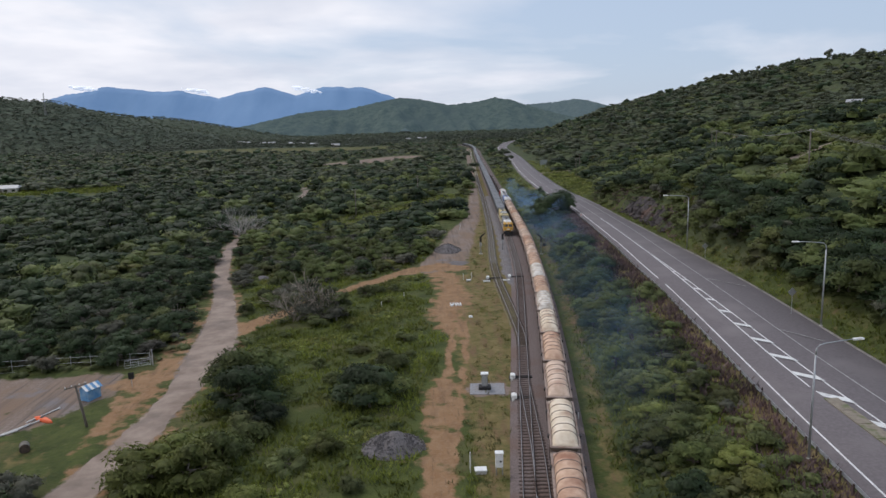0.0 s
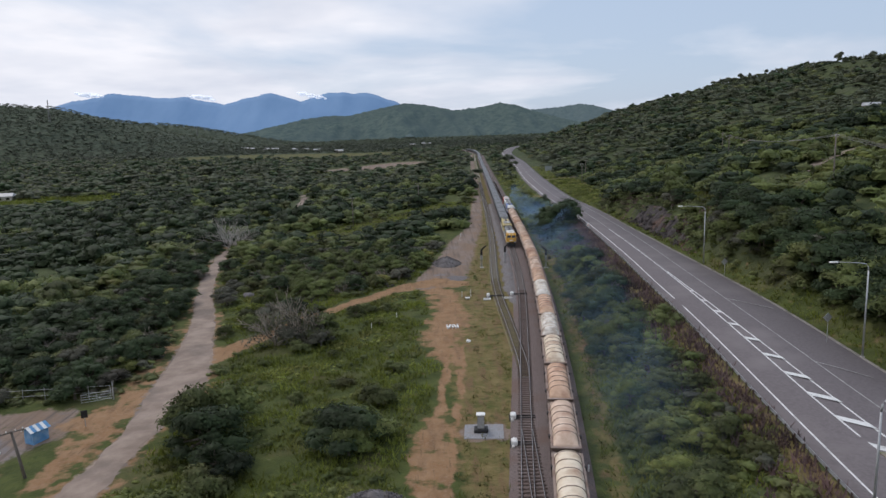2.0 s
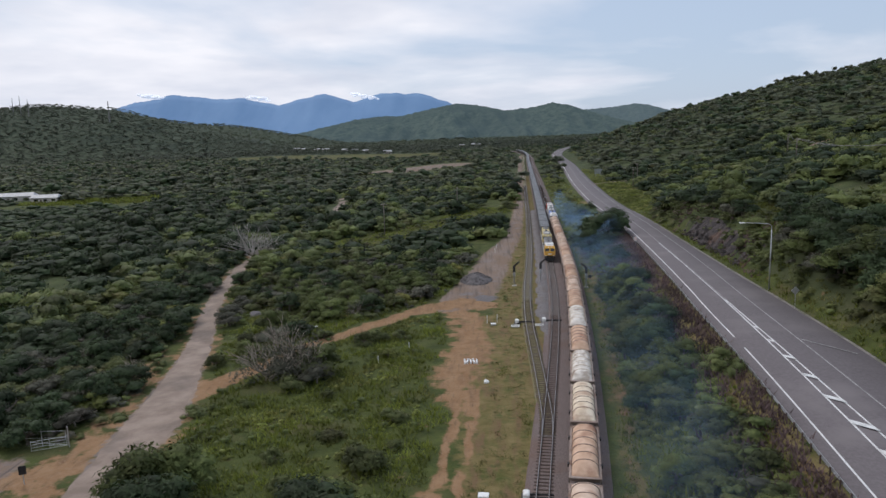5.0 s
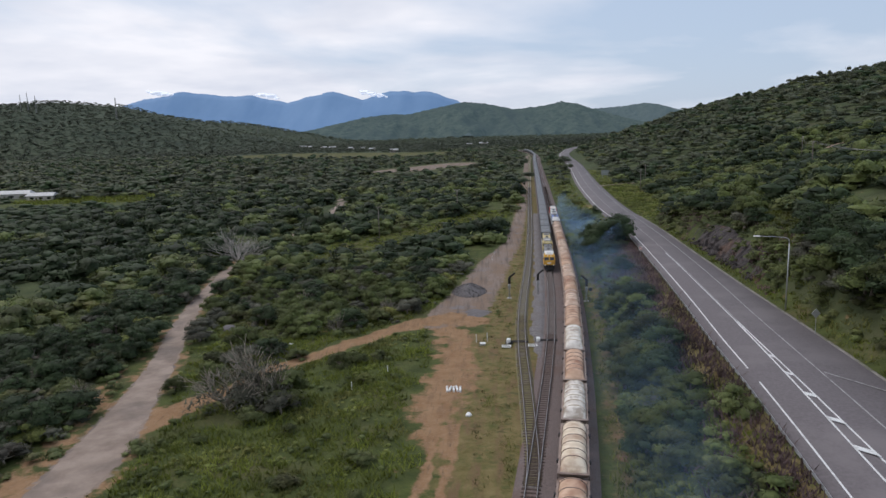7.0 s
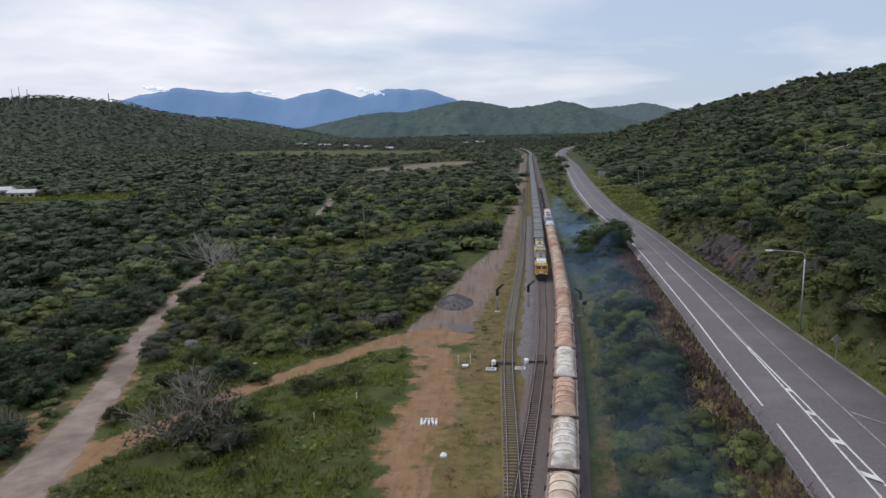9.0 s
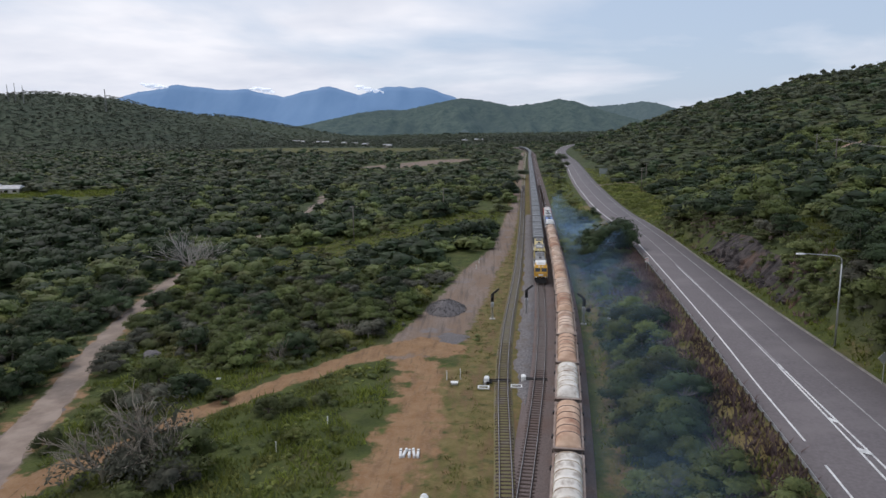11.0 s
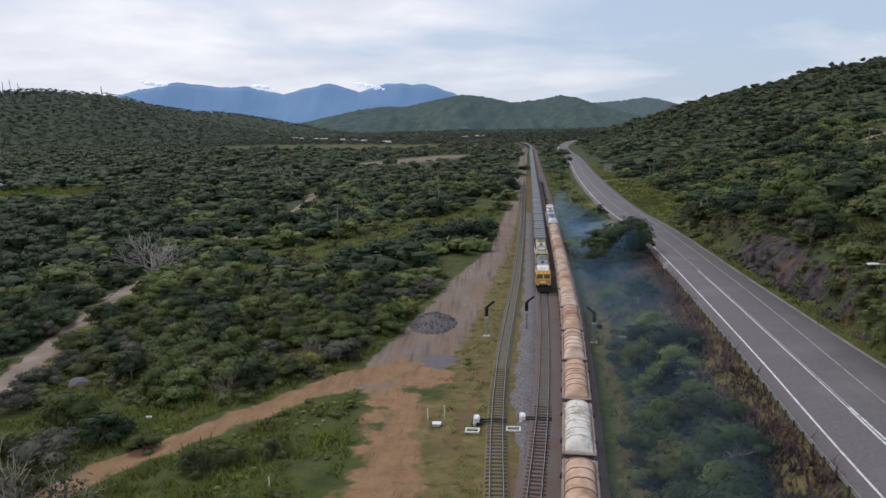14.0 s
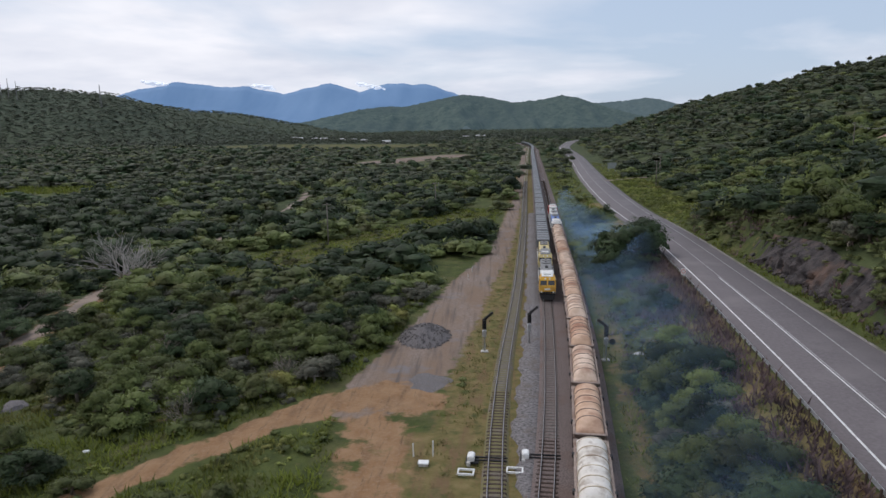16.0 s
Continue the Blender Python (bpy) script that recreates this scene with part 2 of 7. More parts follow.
# ---- building helpers ----
class Geo:
    """Collects vertices and faces of one mesh."""

    def __init__(self):
        self.v, self.f = [], []

    def add(self, verts, faces):
        o = len(self.v)
        self.v += [tuple(p) for p in verts]
        self.f += [tuple(i + o for i in f) for f in faces]
        return self

    def box(self, c, s, rz=0.0, taper=1.0, chamfer=0.0):
        """A box with its base centre at c; taper narrows its top; chamfer cuts its upright edges and top rim."""
        hx, hy, h = s[0] / 2, s[1] / 2, s[2]
        k = chamfer
        cr, sr = math.cos(rz), math.sin(rz)
        if k <= 0:
            rings = [(0, 1.0, 0), (h, taper, 0)]
        else:
            rings = [(0, 1.0, 0), (h - k, taper, 0), (h, taper, k)]
        ring_pts, out = [], []
        for z, t, ins in rings:
            a, b = hx * t - ins, hy * t - ins
            if k > 0:
                pts = [(-a + k, -b), (a - k, -b), (a, -b + k), (a, b - k), (a - k, b), (-a + k, b), (-a, b - k), (-a, -b + k)]
            else:
                pts = [(-a, -b), (a, -b), (a, b), (-a, b)]
            ring_pts.append(len(pts))
            out += [(c[0] + x * cr - y * sr, c[1] + x * sr + y * cr, c[2] + z) for x, y in pts]
        n = ring_pts[0]
        faces = [tuple(range(n - 1, -1, -1)), tuple(range(len(out) - n, len(out)))]
        for r in range(len(rings) - 1):
            for i in range(n):
                j = (i + 1) % n
                faces.append((r * n + i, r * n + j, r * n + n + j, r * n + n + i))
        return self.add(out, faces)

    def tube(self, pts, radii, n=8, cap=True):
        """A tapered tube along points."""
        rings = []
        for i, p in enumerate(pts):
            a, b = Vector(pts[max(i - 1, 0)]), Vector(pts[min(i + 1, len(pts) - 1)])
            d = (b - a).normalized()
            u = d.cross(Vector((0, 0, 1)) if abs(d.z) < 0.9 else Vector((1, 0, 0))).normalized()
            w = d.cross(u)
            r = radii[i] if isinstance(radii, (list, tuple)) else radii
            rings += [tuple(Vector(p) + r * (math.cos(k * 2 * math.pi / n) * u + math.sin(k * 2 * math.pi / n) * w)) for k in range(n)]
        faces = []
        for i in range(len(pts) - 1):
            for k in range(n):
                m = (k + 1) % n
                faces.append((i * n + k, i * n + m, (i + 1) * n + m, (i + 1) * n + k))
        if cap:
            faces += [tuple(range(n - 1, -1, -1)), tuple(range((len(pts) - 1) * n, len(pts) * n))]
        return self.add(rings, faces)

    def mesh(self, name, material, smooth=False):
        me = bpy.data.meshes.new(name)
        me.from_pydata(self.v, [], self.f)
        me.materials.append(material)
        if smooth:
            me.polygons.foreach_set("use_smooth", [True] * len(me.polygons))
        return me


def array_mesh(name, verts, quads, material, normals=None):
    """A mesh of quads from number arrays, with rounded shading normals if given."""
    me = bpy.data.meshes.new(name)
    verts, quads = np.asarray(verts, np.float32), np.asarray(quads, np.int32)
    me.vertices.add(len(verts))
    me.vertices.foreach_set("co", verts.ravel())
    me.loops.add(quads.size)
    me.loops.foreach_set("vertex_index", quads.ravel())
    me.polygons.add(len(quads))
    me.polygons.foreach_set("loop_start", np.arange(len(quads), dtype=np.int32) * quads.shape[1])
    me.update(calc_edges=True)
    me.materials.append(material)
    if normals is not None:
        me.polygons.foreach_set("use_smooth", np.ones(len(quads), bool))
        me.normals_split_custom_set_from_vertices(np.asarray(normals, np.float32))
    return me


def part(name, geo, material, parent, label="", smooth=False):
    """One mesh as one part of a thing."""
    ob = new(name, geo.mesh(name, material, smooth) if isinstance(geo, Geo) else geo)
    ob.parent = parent
    return tagged(ob, label)


def thing(name, label, category, group="", at=None, kind=""):
    ob = new(name)
    ob.empty_display_size = 0.2
    if at is not None:
        ob.matrix_world = at
    return tagged(ob, label, category, group, kind)


def curve_through(pts):
    """A smooth function through (y, x) pairs."""
    ys, xs = np.array([p[0] for p in pts], float), np.array([p[1] for p in pts], float)
    d = np.gradient(xs, ys)

    def f(y):
        y = np.asarray(y, float)
        i = np.clip(np.searchsorted(ys, y) - 1, 0, len(ys) - 2)
        h = ys[i + 1] - ys[i]
        t = (y - ys[i]) / h
        inside = xs[i] * (2 * t**3 - 3 * t**2 + 1) + h * d[i] * (t**3 - 2 * t**2 + t) + xs[i + 1] * (3 * t**2 - 2 * t**3) + h * d[i + 1] * (t**3 - t**2)
        return np.where(y < ys[0], xs[0] + d[0] * (y - ys[0]), np.where(y > ys[-1], xs[-1] + d[-1] * (y - ys[-1]), inside))

    return f


def smooth(a, b, v):
    t = np.clip((v - a) / (b - a), 0, 1)
    return t * t * (3 - 2 * t)


# ---- the plan: lines along y ----
track_r = curve_through([(-60, -9.5), (20, -0.2), (43.5, 3.1), (66.6, 6.5), (90, 9.8), (112, 12.6), (137, 15.4), (163, 18.0), (187, 19.9), (235, 23.0), (300, 27.1), (374, 31.6), (680, 50), (860, 60.5), (960, 60), (1080, 45), (1250, 0)])
track_m = curve_through([(-60, -13), (20, -3.2), (49.6, 0.7), (63.6, 2.5), (81, 4.8), (93, 6.4), (105, 8.0), (121, 10.1), (136, 11.9), (150, 13.3), (163, 14.4), (187, 16.2), (235, 19.3), (300, 23.4), (374, 27.9), (680, 46.3), (860, 56.8), (960, 56.3), (1080, 41.3), (1250, -4)])
track_l = curve_through([(88, 5.72), (93, 6.3), (105, 6.75), (121, 7.05), (130, 7.2), (141, 7.6), (157, 8.6), (176, 10.2), (196, 11.9), (225, 14.0), (269, 16.9), (345, 21.4), (680, 42), (860, 52.5), (960, 52), (1080, 37), (1250, -8)])
track_b = curve_through([(-60, -11), (20, -1.4), (49.5, 1.85), (58, 2.75), (66, 3.35), (74, 3.95)])
road_l = curve_through([(-80, 21), (0, 23.4), (40, 26.2), (54, 27.4), (75, 29.3), (100, 31.0), (118, 32.1), (136, 33.7), (158, 35.6), (222, 40.9), (290, 43.0), (362, 47.6), (580, 66.5), (868, 90.5), (1100, 140), (1300, 230)])
road_c = curve_through([(-80, 27.2), (0, 29.2), (40, 31.4), (56, 32.4), (80, 33.9), (104, 35.0), (120, 36.2), (139, 37.6), (163, 39.6), (226, 44.5), (290, 46.8), (362, 51.5), (580, 70.5), (868, 94.5), (1100, 144), (1300, 234)])
road_r = curve_through([(-80, 34.5), (0, 35.6), (40, 36.6), (56, 37.2), (80, 38.1), (104, 38.8), (127, 40.1), (156, 42.6), (217, 47.5), (280, 50.6), (366, 56.5), (580, 75.0), (868, 98.7), (1100, 148), (1300, 238)])
pave_r = curve_through([(-80, 40.5), (0, 42), (40, 43), (65, 43.5), (87, 44.1), (125, 44.7), (143, 45.1), (160, 45.9), (227, 50.3), (280, 52.2), (366, 58.2), (580, 76.7), (868, 100.5), (1100, 150), (1300, 240)])
road_z = curve_through([(-80, 2.0), (0, 2.6), (40, 3.2), (70, 3.7), (105, 5.1), (130, 5.4), (160, 5.2), (200, 4.4), (290, 3.1), (380, 2.4), (580, 2), (868, 2), (1300, 2)])
lane_x = curve_through([(-40, -39.5), (40, -41.0), (54, -41.0), (64, -39.9), (80, -39.3), (97, -40.3), (112, -43.2), (130, -47.5), (150, -53.5), (172, -58.8), (200, -63.5), (235, -66), (262, -64), (292, -61.5), (330, -65), (363, -68.2), (420, -80)])
lane_w = curve_through([(-40, 3.0), (54, 2.8), (80, 2.4), (95, 4.0), (104, 3.6), (118, 2.8), (150, 2.1), (172, 1.9), (200, 1.7), (420, 1.6)])
guard_x = lambda y: road_l(y) - 1.9


WAVES = {}


def lumps(x, y, s, seed):
    """A soft field of waves, about -1..1, of size s."""
    if (s, seed) not in WAVES:
        r = np.random.RandomState(seed)
        rows = []
        for _ in range(7):
            a, k, ph = r.uniform(0, 6.28), r.uniform(0.6, 1.6) / s, r.uniform(0, 6.28)
            rows.append((math.cos(a) * k * 6.28, math.sin(a) * k * 6.28, ph))
        WAVES[(s, seed)] = rows
    out = 0
    for kx, ky, ph in WAVES[(s, seed)]:
        out = out + np.sin(x * kx + y * ky + ph)
    return out / 4.0


def height(x, y):
    """The ground's height."""
    x, y = np.asarray(x, float), np.asarray(y, float)
    rz, gl, pr, rx = road_z(y), guard_x(y), pave_r(y), track_r(y)
    left = -0.25 - 0.028 * np.clip(-x - 12, 0, 90) + 0.18 * lumps(x, y, 14, 3) * smooth(8, 26, np.abs(x - track_m(y) + 2) + 0 * y) * smooth(3, 9, np.abs(x - lane_x(y)))
    bank = -0.25 + (rz - 0.15 + 0.25) * smooth(rx + 4, gl - 1.2, x) + 0.25 * lumps(x, y, 6, 5) * smooth(3, 6, x - rx) * smooth(1, 4, gl - x)
    s = np.clip(x - pr, 0, None)
    cut = (2.5 + 4.2 * smooth(95, 130, y) * (1 - smooth(205, 250, y)) - 2.2 * smooth(250, 300, y))
    flat = 18 * smooth(240, 300, y) * (1 - smooth(430, 520, y))
    s2 = np.clip(s - flat, 0, None)
    hill = cut * smooth(0.8, 9, s) + (82 + 26 * (1 - smooth(650, 1700, y))) * (1 - np.exp(-((s2 / (300.0 - 75 * smooth(500, 1100, y))) ** 1.25))) * (1 - smooth(1900, 2700, y)) + lumps(x, y, 60, 7) * 2.2 * smooth(20, 120, s2) + lumps(x, y, 170, 9) * 6 * smooth(120, 300, s2)
    right = rz - 0.15 + hill
    z = np.where(x < rx + 4, left, np.where(x < gl - 1.2, bank, np.where(x < pr + 0.6, rz - 0.15, right)))
    e1 = np.hypot((x + 1150) / 800.0, (y - 1750) / 750.0)
    e2 = np.hypot((x + 900) / 560.0, (y - 2200) / 560.0)
    far = np.maximum(118 * (1 - smooth(0.15, 1.0, e1)), 72 * (1 - smooth(0.15, 1.0, e2))) + lumps(x, y, 240, 13) * 5 * (1 - smooth(0.6, 1.0, np.minimum(e1, e2)))
    z = z + far
    return z


# ---- ground ----
def steps(stops):
    """Grid lines from (start, spacing) pairs, the last one a stop."""
    out = []
    for (a, s), (b, _) in zip(stops, stops[1:]):
        n = max(1, int(round((b - a) / s)))
        out += list(a + (b - a) * np.arange(n) / n)
    return np.array(out + [stops[-1][0]])


def near_line(x, y, pts):
    """Distance to a line of (x, y, half width) points, less the half width there."""
    best = np.full(np.shape(x), 1e9)
    for (ax, ay, aw), (bx, by, bw) in zip(pts, pts[1:]):
        dx, dy = bx - ax, by - ay
        t = np.clip(((x - ax) * dx + (y - ay) * dy) / (dx * dx + dy * dy), 0, 1)
        best = np.minimum(best, np.hypot(x - ax - t * dx, y - ay - t * dy) - (aw + t * (bw - aw)))
    return best


BRANCH = [(-39.5, 104.5, 2.6), (-33.5, 116, 1.8), (-27, 127.4, 1.6), (-21.7, 133.3, 1.8), (-16, 140.4, 2.1), (-9.5, 147.2, 2.6), (-4, 150, 3.2), (-0.5, 148, 3.2)]
PATCH = [(-3.6, 98, 1.5), (-4.6, 107, 3.1), (-3.8, 113, 3.7), (-2.6, 120, 4.0), (-2.4, 127, 3.4), (-3.2, 136, 2.9), (-3.8, 142, 3.4)]
RUT_A = [(-8.6, 30, 0.55), (-8.4, 49, 0.5), (-7.2, 60, 0.6), (-6.3, 70, 0.7), (-5.0, 84, 0.45), (-4.0, 95, 0.6), (-3.9, 104, 1.0)]
RUT_B = [(-6.9, 30, 0.55), (-6.6, 49, 0.5), (-5.5, 60, 0.6), (-4.3, 70, 0.6), (-2.8, 84, 0.4), (-1.9, 95, 0.5), (-2.2, 104, 1.0)]
BARE = [(-7.0, 50, 1.6), (-6.8, 62, 1.9), (-6.2, 74, 2.4), (-5.0, 80, 1.0)]
YARD = [(-6.0, 146.5, 3.2), (-3.6, 152, 5.2), (-1.2, 165, 4.7), (1.0, 178, 4.3), (3.6, 199, 4.0), (9.6, 232, 2.3), (19, 345, 1.9), (33, 582, 1.8), (50, 860, 1.6)]
GLADE = [(-40, 212, 6), (-31, 234, 12), (-18, 255, 14), (-5, 272, 12), (3, 305, 7)]
LOT = [(-82, 76, 15), (-62, 78, 11), (-54, 82.5, 6.5)]

gx = steps([(-4200, 300), (-1800, 60), (-600, 12), (-130, 3.0), (-64, 0.8), (52, 3.0), (130, 12), (600, 60), (1800, 300), (4200, 1)])
gy = steps([(-1500, 150), (-100, 12), (20, 1.0), (215, 3.0), (400, 10), (1200, 40), (2400, 50), (3900, 150), (4500, 1)])
X, Y = np.meshgrid(gx, gy)
Z = height(X, Y)
ground_v = np.stack([X, Y, Z], -1).reshape(-1, 3)
ii = np.arange(len(gy) - 1)[:, None] * len(gx) + np.arange(len(gx) - 1)[None]
ground_q = np.stack([ii, ii + 1, ii + 1 + len(gx), ii + len(gx)], -1).reshape(-1, 4)


def ground_material():
    """Grass in several greens, dry grass, orange earth and grey gravel, each where the sheet says it lies."""
    m, n, l, p = nodes_of("ground_cover")
    at = {}
    for k in ("earth", "gravel", "dry", "wood", "haze", "seal"):
        a = n.new("ShaderNodeAttribute")
        a.attribute_name = k
        at[k] = a.outputs["Fac"]

    def edge(fac, scale, amount):
        """The field with a ragged border."""
        mul = n.new("ShaderNodeMath")
        mul.operation = "MULTIPLY_ADD"
        mul.inputs[1].default_value, mul.inputs[2].default_value = amount, -amount / 2
        l.new(noise_ramp(n, l, scale, 0.25, 0.75), mul.inputs[0])
        add = n.new("ShaderNodeMath")
        add.operation = "ADD"
        l.new(fac, add.inputs[0])
        l.new(mul.outputs[0], add.inputs[1])
        r = n.new("ShaderNodeMapRange")
        r.inputs["From Min"].default_value, r.inputs["From Max"].default_value = 0.35, 0.65
        l.new(add.outputs[0], r.inputs["Value"])
        return r.outputs[0]

    grass = blend(n, l, (0.046, 0.058, 0.018), (0.088, 0.104, 0.03), noise_ramp(n, l, 0.45, 0.32, 0.68))
    grass = blend(n, l, grass, (0.11, 0.1, 0.045), noise_ramp(n, l, 0.12, 0.52, 0.72))
    grass = blend(n, l, grass, (0.035, 0.055, 0.018), noise_ramp(n, l, 1.6, 0.55, 0.75))
    dry = blend(n, l, (0.125, 0.104, 0.036), (0.215, 0.165, 0.075), noise_ramp(n, l, 0.7, 0.3, 0.7))
    dry = blend(n, l, dry, (0.075, 0.09, 0.024), noise_ramp(n, l, 0.3, 0.5, 0.7))
    dry = blend(n, l, dry, (0.165, 0.108, 0.058), noise_ramp(n, l, 0.3, 0.48, 0.66, (2.5, 0.5, 1)))
    earth = blend(n, l, (0.235, 0.13, 0.064), (0.32, 0.2, 0.112), noise_ramp(n, l, 0.5, 0.3, 0.7))
    earth = blend(n, l, earth, (0.19, 0.115, 0.066), noise_ramp(n, l, 0.3, 0.5, 0.72, (2.0, 0.6, 1)))
    earth = blend(n, l, earth, (0.15, 0.098, 0.058), noise_ramp(n, l, 0.9, 0.58, 0.7, (3.0, 0.3, 1)))
    earth = blend(n, l, earth, (0.3, 0.2, 0.125), noise_ramp(n, l, 3.0, 0.5, 0.75))
    gravel = blend(n, l, (0.185, 0.142, 0.116), (0.285, 0.226, 0.19), noise_ramp(n, l, 2.5, 0.3, 0.7))
    gravel = blend(n, l, gravel, (0.215, 0.15, 0.108), noise_ramp(n, l, 0.1, 0.38, 0.6, (2.0, 0.6, 1)))
    gravel = blend(n, l, gravel, (0.2, 0.185, 0.185), noise_ramp(n, l, 0.2, 0.55, 0.7))
    gravel = blend(n, l, gravel, (0.135, 0.108, 0.092), noise_ramp(n, l, 0.8, 0.5, 0.66, (1.6, 0.07, 1)))
    wood = blend(n, l, (0.03, 0.042, 0.018), (0.08, 0.098, 0.04), noise_ramp(n, l, 0.14, 0.3, 0.7))
    wood = blend(n, l, wood, (0.09, 0.085, 0.045), noise_ramp(n, l, 0.03, 0.55, 0.75))
    # Woodland colour with distance haze mixed in, blended by the haze field.
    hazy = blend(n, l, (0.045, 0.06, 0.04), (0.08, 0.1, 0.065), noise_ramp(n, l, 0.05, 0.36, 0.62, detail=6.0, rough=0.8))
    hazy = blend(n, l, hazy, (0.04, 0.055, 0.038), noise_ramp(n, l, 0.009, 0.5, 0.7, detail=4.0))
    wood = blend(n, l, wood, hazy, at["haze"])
    col = blend(n, l, grass, dry, edge(at["dry"], 0.6, 0.9))
    col = blend(n, l, col, wood, edge(at["wood"], 0.25, 0.6))
    col = blend(n, l, col, gravel, edge(at["gravel"], 0.6, 0.95))
    col = blend(n, l, col, earth, edge(at["earth"], 0.4, 1.2))
    seal = blend(n, l, (0.215, 0.162, 0.128), (0.32, 0.25, 0.2), noise_ramp(n, l, 0.5, 0.35, 0.65))
    seal = blend(n, l, seal, (0.16, 0.14, 0.132), noise_ramp(n, l, 0.12, 0.5, 0.68))
    col = blend(n, l, col, seal, edge(at["seal"], 0.9, 0.9))
    l.new(col, p.inputs["Base Color"])
    p.inputs["Roughness"].default_value = 0.95
    p.inputs["Specular IOR Level"].default_value = 0.15
    b = n.new("ShaderNodeBump")
    b.inputs["Strength"].default_value, b.inputs["Distance"].default_value = 0.7, 0.15
    l.new(noise_ramp(n, l, 2.2, 0.2, 0.8), b.inputs["Height"])
    l.new(b.outputs[0], p.inputs["Normal"])
    return m


def field(me, name, values):
    a = me.attributes.new(name, "FLOAT", "POINT")
    a.data.foreach_set("value", np.asarray(values, np.float32).ravel())


def soft(d, w):
    """1 inside a line's border, 0 outside, over w metres."""
    return 1 - smooth(-w, w, d)


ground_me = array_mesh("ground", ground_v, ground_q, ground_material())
ground_me.polygons.foreach_set("use_smooth", [True] * len(ground_me.polygons))
lane_d = np.abs(X - lane_x(Y)) - lane_w(Y)
earth_f = np.maximum.reduce([soft(near_line(X, Y, BRANCH), 0.9), 0.9 * soft(near_line(X, Y, PATCH) + 0.5, 2.4), soft(near_line(X, Y, RUT_A), 0.5), soft(near_line(X, Y, RUT_B), 0.5), 0.75 * soft(near_line(X, Y, BARE), 1.3)])
earth_f = np.maximum(earth_f, 0.55 * soft(lane_d - 1.0, 1.8) * (Y < 240))
earth_f = np.maximum(earth_f, 0.75 * soft(near_line(X, Y, [(-47, 84, 3.0), (-42, 88, 3.5)]), 1.5))
earth_f = np.maximum(earth_f, 0.6 * soft(near_line(X, Y, [(15.5, 95, 0.6), (18, 112, 0.9), (20, 128, 0.5)]), 1.2))
earth_f = np.maximum(earth_f, 0.62 * soft(near_line(X, Y, [(-45.5, 62, 0.4), (-44.5, 74, 2.0), (-45, 86, 3.6), (-45.5, 98, 2.2), (-50, 118, 1.2), (-56, 138, 0.5)]), 1.4))
earth_f = np.maximum(earth_f, 0.62 * soft(near_line(X, Y, [(-11, 145.5, 1.5), (-1.5, 147, 3.0)]), 5))
field(ground_me, "seal", soft(lane_d + 0.3, 0.8) * (Y < 400))
field(ground_me, "earth", earth_f)
gravel_f = np.maximum.reduce([soft(near_line(X, Y, YARD), 1.3), 0.85 * soft(near_line(X, Y, LOT), 1.5)])
gravel_f = np.maximum(gravel_f, 0.8 * soft(near_line(X, Y, [(-0.9, 74.6, 2.4), (0.6, 74.6, 2.2)]), 0.6))
gravel_f = np.maximum(gravel_f, 0.75 * soft(near_line(X, Y, [(-70, 645, 30), (-28, 705, 28)]), 6))
field(ground_me, "gravel", gravel_f)
corridor = smooth(-1, 1.5, X + 4.0) * soft(X - track_m(Y) - 2, 2.0)
corridor = np.where(Y > 140, soft(np.abs(X - track_l(Y) + 1.5) - 5.0, 1.5), corridor)
verge = soft(np.abs(X - guard_x(Y) + 1.8) - 2.2, 1.0) * (Y > 30) * (Y < 300)
dry_f = np.maximum(0.72 * corridor * (Y < 900), 0.85 * verge)
dry_f = np.maximum(dry_f, 0.4 * soft(near_line(X, Y, GLADE), 5))
dry_f = np.maximum(dry_f, 0.22 * soft(X - pave_r(Y) - 5, 3) * soft(pave_r(Y) - X, 0.5) * (Y > 20) * (Y < 600))
dry_f = np.maximum(dry_f, 0.6 * soft(np.abs(X - track_r(Y) - 4.6) - 1.4, 1.2) * (Y > 30) * (Y < 210))
dry_f = np.maximum(dry_f, 0.35 * soft(np.hypot((X + 55) / 10, (Y - 60) / 9) * 6 - 6, 3))
dry_f = np.maximum(dry_f, 0.42 * soft(near_line(X, Y, [(-330, 1150, 100), (-130, 1060, 100)]), 20))
field(ground_me, "dry", dry_f)
# Painted haze sets in from 700 m and is full at 1500 m.
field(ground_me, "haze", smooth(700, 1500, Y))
FIELDS = [[(-250, 410, 20), (-195, 420, 24)], [(-330, 1150, 100), (-130, 1060, 100)], [(-70, 645, 40), (-28, 700, 40)]]
open_field = np.maximum.reduce([soft(near_line(X, Y, p), 6) for p in FIELDS])
field(ground_me, "wood", (1 - open_field) * np.clip(smooth(330, 700, np.hypot(X, Y)) + np.where(Y > 190, 0.5, 0.85) * smooth(np.where((Y > 105) & (Y < 250), 1.5, 6), np.where((Y > 105) & (Y < 250), 4, 14), X - pave_r(Y)) * (1 - 0.8 * smooth(250, 290, Y) * (1 - smooth(420, 480, Y)) * (X < pave_r(Y) + 30)) + 0.9 * smooth(-50, -58, X) * smooth(95, 112, Y) + 0.8 * smooth(4, 7, X - track_r(Y)) * smooth(3.5, 6, guard_x(Y) - X) * (1 - smooth(142, 162, Y)), 0, 1))
tagged(new("ground", ground_me), "grassy valley floor and hillsides with orange earth tracks", "ground", kind="structure")


